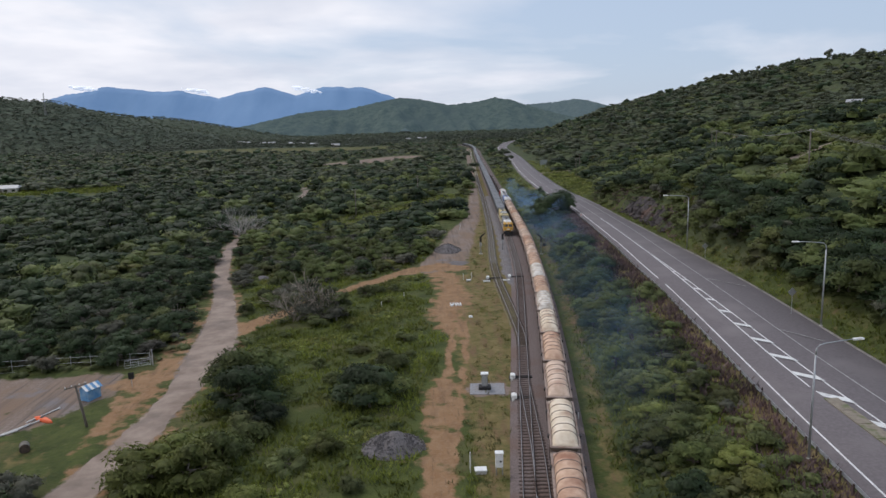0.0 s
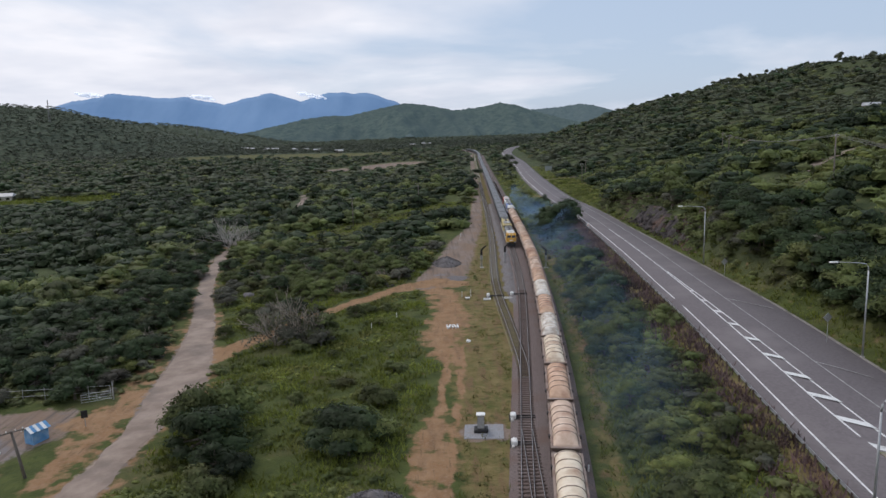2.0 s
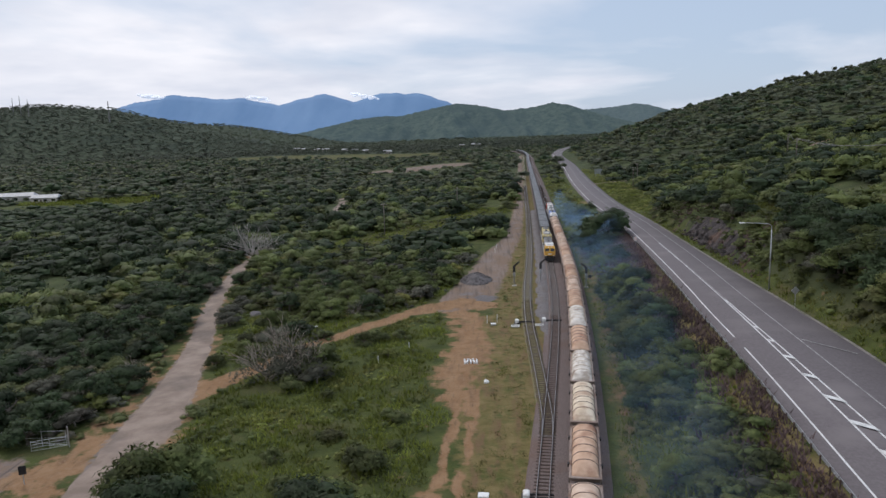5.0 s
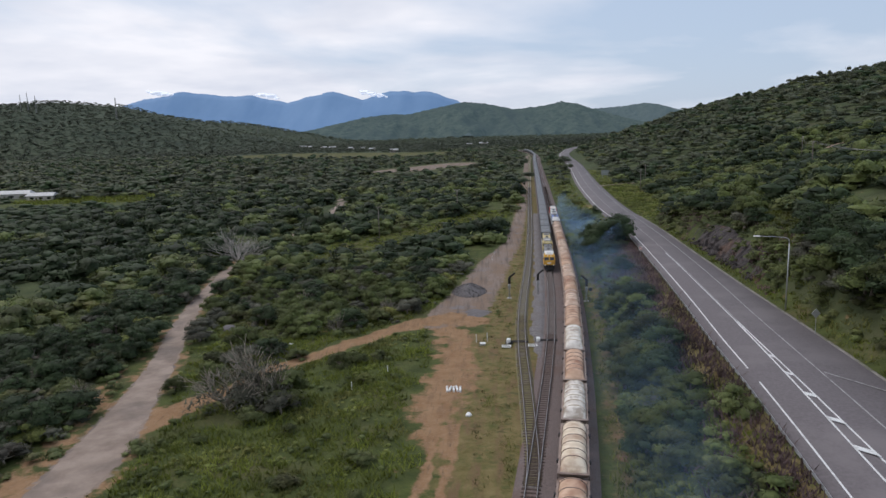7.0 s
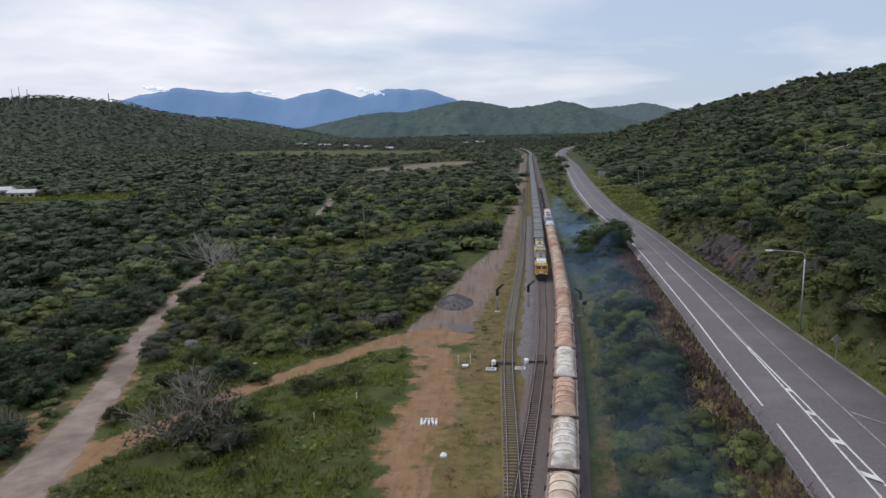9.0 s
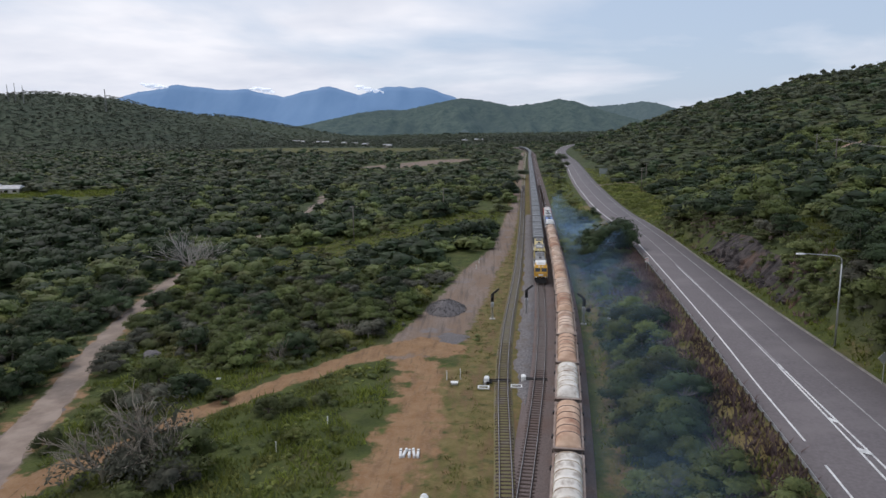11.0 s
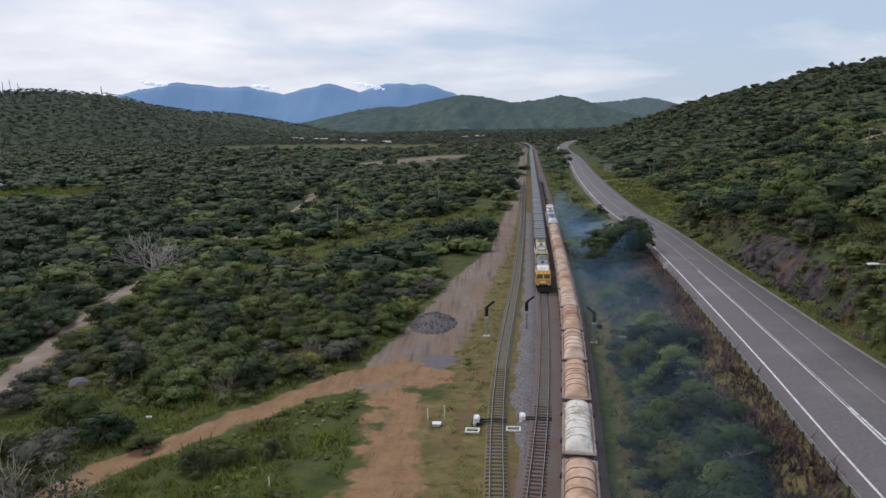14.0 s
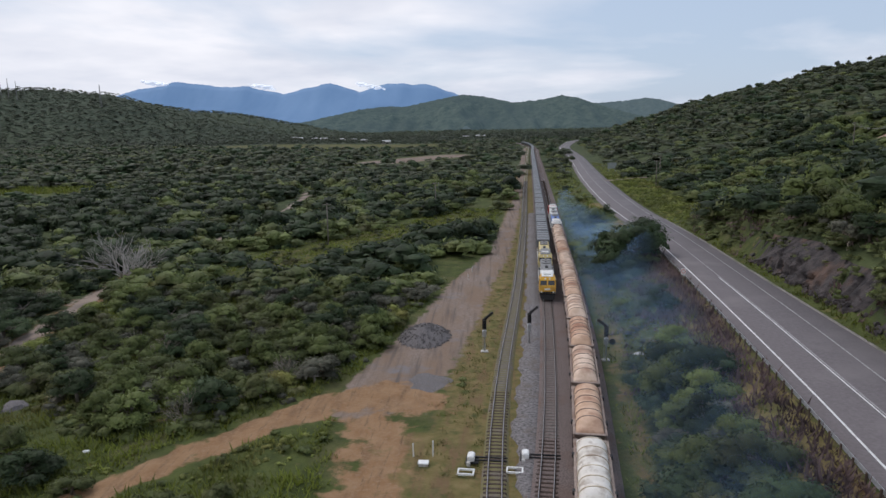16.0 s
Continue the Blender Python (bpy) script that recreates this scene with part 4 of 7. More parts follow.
        bogie(ob, s * (h - 3.6), 1.5)
    return ob


tagged(locomotive("yellow diesel locomotive with a white cab roof, standing", YELLOW, LOCO_GREY, LOCO_WHITE, BLACK), group="standing locomotives").matrix_world = along(track_m, 188.3 + 9)
tagged(locomotive("faded yellow second locomotive with a grey hood", YELLOW_DULL, YELLOW_DULL, LOCO_GREY, BLACK), group="standing locomotives").matrix_world = along(track_m, 188.3 + 9 + 19.2)
tagged(locomotive("blue and white diesel locomotive hauling the mineral train", LOCO_WHITE, LOCO_BLUE, LOCO_WHITE, LOCO_BLUE, stripe=LOCO_BLUE), group="hauling locomotives").matrix_world = along(track_r, train_head + 9.6)
tagged(locomotive("white and red diesel locomotive leading the mineral train", LOCO_RED, LOCO_WHITE, LOCO_WHITE, LOCO_RED, stripe=LOCO_RED), group="hauling locomotives").matrix_world = along(track_r, train_head + 9.6 + 19.2) @ pose(0, 0, 0, 0, 0, 180)


def box_wagon():
    """A grey lidded wagon of the standing train."""
    ob = thing("lidded_wagon", "grey lidded bulk wagon in the standing train", "wagon", "standing train")
    L = 14.0
    g = Geo()
    g.box((0, 0, 0.75), (2.3, L - 0.8, 0.3), chamfer=0.04)
    part("underframe", g, BLACK, ob)
    g = Geo()
    v = []
    for z, w, l in ((1.0, 1.1, L / 2 - 1.6), (1.5, 1.34, L / 2 - 0.6), (3.0, 1.34, L / 2 - 0.5)):
        v += [(-w, -l, z), (w, -l, z), (w, l, z), (-w, l, z)]
    g.add(v, [(3, 2, 1, 0), (8, 9, 10, 11)] + [(a * 4 + i, a * 4 + (i + 1) % 4, a * 4 + 4 + (i + 1) % 4, a * 4 + 4 + i) for a in (0, 1) for i in range(4)])
    for k in range(11):
        for s in (-1, 1):
            g.box((s * 1.36, -L / 2 + 0.9 + k * (L - 1.8) / 10, 1.5), (0.1, 0.12, 1.5))
    part("wagon_body", g, WAGON_GREY, ob)
    for k in range(4):
        lid = part("lid", Geo().box((0, -L / 2 + 2.15 + k * 3.23, 3.0), (2.5, 3.05, 0.22), chamfer=0.08), WAGON_GREY, ob)
        part("lid_rib", Geo().box((0, -L / 2 + 2.15 + k * 3.23, 3.22), (2.3, 0.14, 0.07)), GALV, lid)
    for s in (-1, 1):
        bogie(ob, s * (L / 2 - 2.3))
        part("coupler", Geo().box((0, s * (L / 2 - 0.1), 0.7), (0.22, 0.5, 0.24)), BLACK, ob)
    return ob


bw = box_wagon()
y = 188.3 + 38.4 + 7.2
bw.matrix_world = along(track_m, y)
while y < 980:
    y += 14.2
    copy_thing(bw, along(track_m, y))


# ---- trees and scrub ----
def leaf_quads(rng, centres, radii, count, size, up=0.55):
    """Leaf clumps over the outer shell of a set of lobes."""
    pick = rng.choice(len(centres), count, p=radii[:, 0] * radii[:, 2] / (radii[:, 0] * radii[:, 2]).sum())
    d = rng.normal(size=(count, 3))
    d[:, 2] = np.abs(d[:, 2]) * 1.15 - 0.42
    d /= np.linalg.norm(d, axis=1)[:, None]
    p = centres[pick] + d * radii[pick] * rng.uniform(0.72, 1.08, (count, 1)) * (1 + 0.12 * np.sin(d[:, :1] * 9 + pick[:, None]))
    nrm = d * 0.75 + rng.normal(size=(count, 3)) * 0.38 + (0, 0, up)
    nrm /= np.linalg.norm(nrm, axis=1)[:, None]
    u = np.cross(nrm, rng.normal(size=(count, 3)))
    u /= np.linalg.norm(u, axis=1)[:, None]
    w = np.cross(nrm, u)
    s = size * rng.uniform(0.6, 1.5, (count, 1))
    k = rng.uniform(0.3, 0.6, (count, 1))
    v = np.stack([p - u * s, p - w * s * k + u * s * 0.2, p + u * s * 0.9 + w * s * k], 1)
    out = d * (0.8, 0.8, 0.7) + rng.normal(size=(count, 3)) * 0.2 + (0, 0, 0.7)
    out /= np.linalg.norm(out, axis=1)[:, None]
    return np.hstack([v.reshape(-1, 3), np.repeat(out, 3, 0)])


def lobes(rng, n, spread, h0, h1, r0, r1, squash=0.55):
    a = rng.uniform(0, 6.28, n)
    rad = spread * np.sqrt(rng.uniform(0.02, 1, n))
    z = h0 + (h1 - h0) * (1 - (rad / spread) ** 2) * rng.uniform(0.55, 1, n)
    c = np.stack([rad * np.cos(a), rad * np.sin(a), z], 1)
    r = rng.uniform(r0, r1, (n, 1)) * np.array([[1, 1, squash]])
    return c, r


def foliage(rng, centres, radii, leaves, sides=6, rings=(-0.35, 0.45), fill=0.82):
    """Rounded uneven clumps, one in each lobe, under a coat of loose leaves: points with shading normals, and faces."""
    vs, fs, o = [], [], 0
    for c, r in zip(centres, radii):
        k = len(rings)
        turn = rng.uniform(0, 6.28)
        d = [(math.cos(e) * math.cos(turn + 6.2832 * i / sides + 0.5 * j), math.cos(e) * math.sin(turn + 6.2832 * i / sides + 0.5 * j), math.sin(e)) for j, e in enumerate(rings) for i in range(sides)]
        d = np.array(d + [(0, 0, 1)])
        p = c + d * r * fill * rng.uniform(0.66, 1.2, (len(d), 1))
        out = d * (0.8, 0.8, 0.7) + (0, 0, 0.75)
        vs.append(np.hstack([p, out / np.linalg.norm(out, axis=1)[:, None]]))
        for j in range(k - 1):
            for i in range(sides):
                a, b = o + j * sides + i, o + j * sides + (i + 1) % sides
                fs += [(a, b, b + sides), (a, b + sides, a + sides)]
        fs += [(o + (k - 1) * sides + i, o + (k - 1) * sides + (i + 1) % sides, o + k * sides) for i in range(sides)]
        o += len(d)
    v = np.concatenate(vs + [leaves])
    return v, np.concatenate([np.array(fs), np.arange(o, len(v)).reshape(-1, 3)])


def limbs(g, r, p, d, length, radius, depth):
    """A limb that forks into thinner ones."""
    q = p + d * length
    mid = (p + q) / 2 + Vector((r.uniform(-1, 1), r.uniform(-1, 1), r.uniform(-0.4, 1))) * length * 0.1
    g.tube([tuple(p), tuple(mid), tuple(q)], [radius, radius * 0.82, radius * 0.6], 5 if depth > 2 else 3, False)
    for k in range(0 if depth == 0 else r.choice((2, 3, 3))):
        turn = Vector((r.uniform(-1, 1), r.uniform(-1, 1), r.uniform(-0.55, 0.85))) * 0.75
        limbs(g, r, q if k else mid, (d + turn).normalized(), length * r.uniform(0.6, 0.88), radius * 0.6, depth - 1)


def tree(seed, label, height_, spread, material, count, size, trunk=True, name="tree", category="tree", bare=0):
    """A tapered trunk with limbs into the crown's lobes, and a crown of leaf clumps."""
    rng = np.random.RandomState(seed)
    r = random.Random(seed)
    ob = thing(name, label, category)
    n = 7 + int(spread * 2.4)
    c, rad = lobes(rng, n, spread * 0.8, height_ * (0.22 if trunk else 0.12), height_ * 0.8, spread * 0.26, spread * 0.52, 0.5)
    g = Geo()
    lean = (r.uniform(-0.3, 0.3), r.uniform(-0.3, 0.3))
    fork = height_ * 0.3
    t = (0.035 * height_ + 0.03) * (0.62 if bare > 3 and count else 0.42 if bare > 3 else 1.0)
    if bare > 3:
        for k in range(7 if count else 12):
            a, out = k * 0.9 + r.uniform(-0.3, 0.3), r.uniform(0.35, 1.25)
            limbs(g, r, Vector((0, 0, -0.3 if k == 0 else 0.1 * k)), Vector((math.cos(a) * math.sin(out), math.sin(a) * math.sin(out), math.cos(out))), height_ * 0.36, t, 3 if count else 4)
    g.tube([(0, 0, -0.4), (lean[0] * 0.4, lean[1] * 0.4, fork * 0.5), (lean[0], lean[1], fork)], [t * 1.4, t, t * 0.85], 6)
    for k in range(0 if bare > 3 else n):
        e = c[k]
        mid = ((lean[0] + e[0]) / 2 + r.uniform(-0.2, 0.2), (lean[1] + e[1]) / 2 + r.uniform(-0.2, 0.2), (fork + e[2]) / 2 - 0.15)
        g.tube([(lean[0], lean[1], fork - 0.1), mid, tuple(e)], [t * 0.6, t * 0.4, t * 0.16], 4, False)
        for _ in range(1 + bare):
            q = (e[0] + r.uniform(-1, 1) * rad[k][0], e[1] + r.uniform(-1, 1) * rad[k][0], e[2] + r.uniform(0.1, 1) * rad[k][2])
            g.tube([mid, tuple((Vector(mid) + Vector(q)) / 2 + Vector((r.uniform(-0.2, 0.2), r.uniform(-0.2, 0.2), 0.1))), q], [t * 0.25, t * 0.17, t * 0.06], 3, False)
    part("trunk", g, (TWIG if count else DEADWOOD) if bare else BARK, ob, "forked trunk with limbs", True)
    if count:
        v = leaf_quads(rng, c, rad, count, size)
        v, f = (v, np.arange(len(v)).reshape(-1, 3)) if bare > 3 else foliage(rng, c, rad, v, fill=0.76)
        part("crown", array_mesh("crown", v[:, :3], f, material, v[:, 3:]), material, ob, "uneven leafy crown")
    return ob


KIND = {
    "green": [tree(11 + k, "spreading green acacia tree in the scrub", 4.6 + 0.4 * k, 3.0 + 0.2 * k, LEAF, 2300, 0.21) for k in range(4)],
    "dark": [tree(21 + k, "dense dark green tree among the scrub", 5.0 + 0.5 * k, 2.9 + 0.3 * k, LEAF_DARK, 2300, 0.21) for k in range(4)],
    "lime": [tree(31 + k, "light green leafy shrub", 2.8 + 0.5 * k, 2.1 + 0.3 * k, LEAF_LIME, 1700, 0.155, False, "shrub", "shrub") for k in range(3)],
    "bush": [tree(41 + k, "olive green scrub bush", 2.2 + 0.6 * k, 2.0 + 0.3 * k, LEAF_BUSH, 1700, 0.155, False, "shrub", "shrub") for k in range(3)],
    "grey": [tree(71 + k, "grey-green open shrub with fine leaves", 3.6 + 0.5 * k, 2.7, LEAF_GREY, 1700, 0.16, True, "shrub", "shrub", 3) for k in range(2)],
    "bare": [tree(51 + k, "half bare grey shrub with thin twigs", 3.6 + 0.5 * k, 2.9, LEAF_GREY, 620, 0.15, False, "shrub", "shrub", 16) for k in range(2)],
    "dead": [tree(61, "leafless pale grey tree", 6.5, 3.6, LEAF, 0, 0.2, True, "tree", "tree", 16)],
}
used, spots = {}, []


def plant(kind, x, y, s=1.0, group="", which=None):
    rr = random.Random(int(x * 131 + y * 17))
    k = rr.randrange(len(KIND[kind])) if which is None else which
    src = KIND[kind][k]
    m = pose(x, y, ground_at(x, y) - 0.1, 0, 0, rr.uniform(0, 360)) @ Matrix.Diagonal((s * rr.uniform(0.9, 1.1), s * rr.uniform(0.9, 1.1), s * rr.uniform(0.88, 1.12), 1))
    spots.append((x, y, s * 2.2))
    if (kind, k) not in used:
        src.matrix_world = m
        used[(kind, k)] = True
        ob = src
    else:
        ob = copy_thing(src, Matrix.Identity(4))
        ob.matrix_world = m
    return tagged(ob, group=group)


# bushes between the lane and the tracks
for kind, x, y, s in [("lime", -33.5, 54.5, 1.6), ("lime", -31.5, 57.5, 1.6), ("lime", -30.0, 55, 1.5), ("bush", -29.0, 60.5, 1.6), ("green", -28.0, 58.5, 0.85), ("green", -31.5, 77.0, 1.35), ("dark", -29.2, 72.5, 1.15), ("green", -29.0, 78.0, 1.2), ("dark", -26.8, 67.5, 0.9), ("bush", -27.0, 64.5, 1.2),
                      ("dark", -15.2, 72.5, 1.1), ("green", -13.4, 74.0, 1.0), ("dark", -16.8, 75.0, 0.8), ("green", -14.6, 70.5, 0.8), ("bush", -12.4, 83.5, 1.2), ("lime", -14.2, 86, 0.7), ("lime", -18.5, 60, 0.8), ("bush", -22, 57, 0.8), ("lime", -24, 50, 1.0),
                      ("bush", -20, 80, 0.7), ("bush", -17.5, 91, 0.75), ("bush", -22.5, 86, 0.6), ("bush", -11.2, 95, 0.65), ("bush", -10.2, 88, 0.5), ("bare", -30.2, 110.0, 1.7), ("bare", -25.0, 111.0, 1.6), ("bare", -27.2, 113.6, 2.15), ("bush", -36.5, 122, 1.1), ("grey", -34.0, 127, 1.1), ("bush", -38.5, 129, 1.2), ("dark", -31.5, 131.5, 0.8), ("green", -36, 134, 0.9), ("bush", -40, 117, 0.8), ("green", -23.8, 112.0, 1.05), ("grey", -26.4, 112.0, 1.5), ("grey", -22.8, 108.0, 0.95), ("bush", -25.5, 106.0, 0.9),
                      ("bush", -19.2, 124.5, 0.85), ("bush", -16.8, 126.5, 0.8), ("bush", -33, 122, 0.7), ("bush", -13.8, 128, 0.7), ("lime", -14.5, 118, 0.5), ("bush", -26.5, 129.5, 0.7), ("bush", -36, 99, 0.6),
                      ("bush", -20.5, 103, 0.5), ("bush", -30, 101, 0.5), ("lime", -28, 46, 1.1), ("bush", -15, 52, 0.6), ("lime", -20, 46, 0.9),
                      ("dark", 31.0, 203, 1.65), ("dark", 27.6, 197, 1.35), ("dark", 33.5, 208, 1.5), ("dark", 26.6, 205, 1.25), ("dark", 30.5, 196, 1.1), ("dark", 31.0, 213, 1.1), ("dark", 37.5, 262, 0.85), ("dark", 35.0, 258, 0.7)]:
    plant(kind, x, y, s, "scattered bushes")


def free_of(x, y):
    """How far a place lies from every open way, in metres (negative on one)."""
    d = np.minimum.reduce([
        np.where(y > 900, 99.0, 0.0) + np.abs(x - lane_x(y)) - lane_w(y) - np.where((y > 290) & (y < 390), 4.5, 1.2),
        near_line(x, y, BRANCH) - 1.0, near_line(x, y, YARD) - 1.3, near_line(x, y, PATCH) - 2.0,
        near_line(x, y, GLADE), near_line(x, y, [(50, 168, 2.4), (52.4, 203, 2.4)]), near_line(x, y, [(55, 150, 2.5), (60, 178, 3)]), near_line(x, y, [(3, 300, 5), (8, 340, 4)]),
        near_line(x, y, LOT) - 1.5, near_line(x, y, [(45.8, 132.6, 1.6), (44.6, 126, 1.2)]), near_line(x, y, [(-50, 75, 6), (-46.5, 88, 4.5)]), near_line(x, y, [(-44, 147.5, 2.6), (-39.5, 140, 2.2)]), near_line(x, y, [(-70, 57, 12), (-48, 66, 8)]), near_line(x, y, [(-70, 645, 45), (-28, 700, 45)]), near_line(x, y, [(-58, 560, 22), (-22, 590, 22)]),
        near_line(x, y, [(-250, 400, 24), (-195, 412, 28)]), near_line(x, y, [(-292, 442, 6), (-255, 420, 9)]),
        near_line(x, y, [(-330, 1130, 110), (-130, 1040, 110)]),
        near_line(x, y, [(59, 388, 2), (92, 396, 3)]), near_line(x, y, [(82, 160, 4), (88, 171, 4), (107, 177, 3)]), near_line(x, y, [(146, 338, 8), (166, 350, 6)]),
    ])
    rail = np.where(x < track_r(y) + 2, (track_l(np.maximum(y, 140)) - 3.8) - x, x - track_r(y) - np.where(y < 110, 7.5, 5.5))
    rail = np.where((y < 140) & (x < track_r(y) + 2), -9 + 0 * x, rail)
    rail = np.where((y < 145) & (x < -46), 5.0, rail)
    road = np.where(x < road_l(y), guard_x(y) - 2.2 - x, x - pave_r(y) - np.where((y > 255) & (y < 400), 16, np.where(y > 400, 9, np.where((y > 110) & (y < 256), 2.4, 4.0))))
    return np.where(y > 1600, 9.0, np.minimum(np.minimum(d, rail), road))


def stand_edge(x, y):
    """The meadow south of the branch track stays open."""
    bx = np.interp(y, [104.5, 116, 127.4, 133.3, 140.4, 147.2, 153], [-39.5, -33.5, -27, -21.7, -16, -9.5, 6])
    return np.where((y < 152) & (x > lane_x(y)) & (x < 6), bx - x - 1.2, 9.0)


def scatter(x0, x1, y0, y1, gap, seed):
    rng = np.random.RandomState(seed)
    xs, ys = np.meshgrid(np.arange(x0, x1, gap), np.arange(y0, y1, gap))
    xs = xs.ravel() + rng.uniform(-0.48, 0.48, xs.size) * gap
    ys = ys.ravel() + rng.uniform(-0.48, 0.48, ys.size) * gap
    ok = np.minimum(free_of(xs, ys), stand_edge(xs, ys)) > 0.4
    return xs[ok], ys[ok], rng


pale = plant("dead", -64.5, 211, 1.3, "scattered bushes")
pale.matrix_world = pale.matrix_world @ Matrix.Diagonal((1.35, 1.35, 0.95, 1))

# single trees near the walk
xs, ys, rng = scatter(-75, 62, 30, 205, 4.2, 5)
density = np.where(xs > pave_r(ys), 1.0, np.where(xs > track_r(ys), 1.0, 0.95))
grassy = (xs > track_r(ys)) & (xs < guard_x(ys)) & (ys > 154)
keep = (rng.uniform(0, 1, len(xs)) < np.where(grassy, 0.12, density)) & (ys < 195)
roll = rng.uniform(0, 1, len(xs))
n_single = 0
for x, y, u in zip(xs[keep], ys[keep], roll[keep]):
    bankside = track_r(y) < x < road_l(y)
    if bankside:
        if y < 98:
            kind, s = ("lime", 0.85) if u < 0.35 else ("bush", 1.15) if u < 0.7 else ("green", 0.7) if u < 0.9 else ("dark", 0.7)
        else:
            kind, s = ("dark", 0.8) if u < 0.36 else ("green", 0.78) if u < 0.68 else ("grey", 0.8) if u < 0.82 else ("bush", 1.3)
        if x > guard_x(y) - 5.5:
            if y > 88 and u < 0.85:
                continue
            kind, s = "bush", 0.6 + 0.4 * u
    elif x > pave_r(y):
        kind, s = ("dark", 0.85 + 0.6 * u) if u < 0.42 else ("green", 0.95) if u < 0.62 else ("grey", 1.2) if u < 0.82 else ("lime", 0.95) if u < 0.88 else ("bush", 1.4)
        if x < pave_r(y) + (5.5 if y < 140 else 7):
            kind, s = "bush", 0.6 + 0.5 * u
    else:
        if x < lane_x(y) and u < 0.6:
            u = 0.45 + u * 0.38
        kind, s = ("green", 0.7 + 0.5 * u) if u < 0.4 else ("dark", 0.55 + 0.5 * u) if u < 0.68 else ("grey", 0.9) if u < 0.82 else ("bush", 1.15) if u < 0.92 else ("lime", 0.95) if u < 0.97 else ("bare", 0.85)
    plant(kind, float(x), float(y), s, "scrub trees")
    n_single += 1
print("single trees", n_single)


# a dense belt of trees on the lower embankment
for k in range(40):
    y = 96 + (k % 20) * 3.1
    plant(("dark", "green", "dark", "grey", "green")[k % 5], float(track_r(y)) + 7.2 + 2.8 * (k // 20) + 1.0 * math.sin(k * 2.9), y, 0.68 + 0.14 * math.sin(k * 1.3), "scrub trees")
# dense dark trees along the foot of the near hillside
for k in range(52):
    y = 58 + (k % 26) * 3.0
    plant("dark" if k % 4 else "green", float(pave_r(y)) + 7.4 + 4.2 * (k // 26) + 1.3 * math.sin(k * 2.3), y, 1.05 + 0.3 * math.sin(k * 1.7), "scrub trees")


def stamp(name, label, xs, ys, rng, templates, material, lo, hi, flat=1.0, rounded=True):
    """Many small plants in one mesh."""
    vs, fs, o = [], [], 0
    zs = height(xs, ys) - 0.2
    for x, y, g in zip(xs, ys, zs):
        v, f = templates[rng.randint(len(templates))]
        a, s = rng.uniform(0, 6.28), rng.uniform(lo, hi)
        c, k = math.cos(a), math.sin(a)
        z = s * rng.uniform(0.8, 1.2) * flat
        vs.append(np.stack([(v[:, 0] * c - v[:, 1] * k) * s + x, (v[:, 0] * k + v[:, 1] * c) * s + y, v[:, 2] * z + g, v[:, 3] * c - v[:, 4] * k, v[:, 3] * k + v[:, 4] * c, v[:, 5]], 1))
        fs.append(f + o)
        o += len(v)
    v = np.concatenate(vs)
    tagged(new(name, array_mesh(name, v[:, :3], np.concatenate(fs), material, v[:, 3:] if rounded else None)), label, "scrub", kind="stuff")


def template(seed, spread, h, clumps, count, size, up=0.6, rings=(-0.35, 0.45)):
    rng = np.random.RandomState(seed)
    c, r = lobes(rng, clumps, spread * 0.72, h * 0.12, h * 0.66, spread * 0.32, spread * 0.6, 0.5)
    return foliage(rng, c, r, leaf_quads(rng, c, r, count, size, up), 6, rings, 0.84)


def grass_tuft(seed, n=16):
    """A clump of leaning blades."""
    rng = np.random.RandomState(seed)
    a, h = rng.uniform(0, 6.28, n), rng.uniform(0.3, 0.75, n)
    p = rng.normal(size=(n, 2)) * 0.32
    d = np.stack([np.cos(a), np.sin(a)], 1)
    q = np.stack([-d[:, 1], d[:, 0]], 1) * 0.09
    hi = p + d * (h * rng.uniform(0.4, 1.1, n))[:, None]
    z0 = np.zeros((n, 1))
    v = np.stack([np.hstack([p - q, z0]), np.hstack([p + q, z0]), np.hstack([hi, h[:, None]])], 1).reshape(-1, 3)
    return np.hstack([v, np.zeros((len(v), 2)), np.ones((len(v), 1))]), np.arange(len(v)).reshape(-1, 3)


MID = [template(70 + k, 3.5, 4.1, 7, 210, 0.36) for k in range(6)]
LOW = [template(80 + k, 1.5, 1.7, 4, 80, 0.21) for k in range(5)]
TUFT = [grass_tuft(110 + k) for k in range(5)]
FAR = [template(90 + k, 5.2, 6.2, 4, 22, 0.75, 0.9) for k in range(5)]
VERY_FAR = [template(100 + k, 7.0, 10.0, 2, 8, 1.3, 0.9, (-0.1, 0.6)) for k in range(4)]

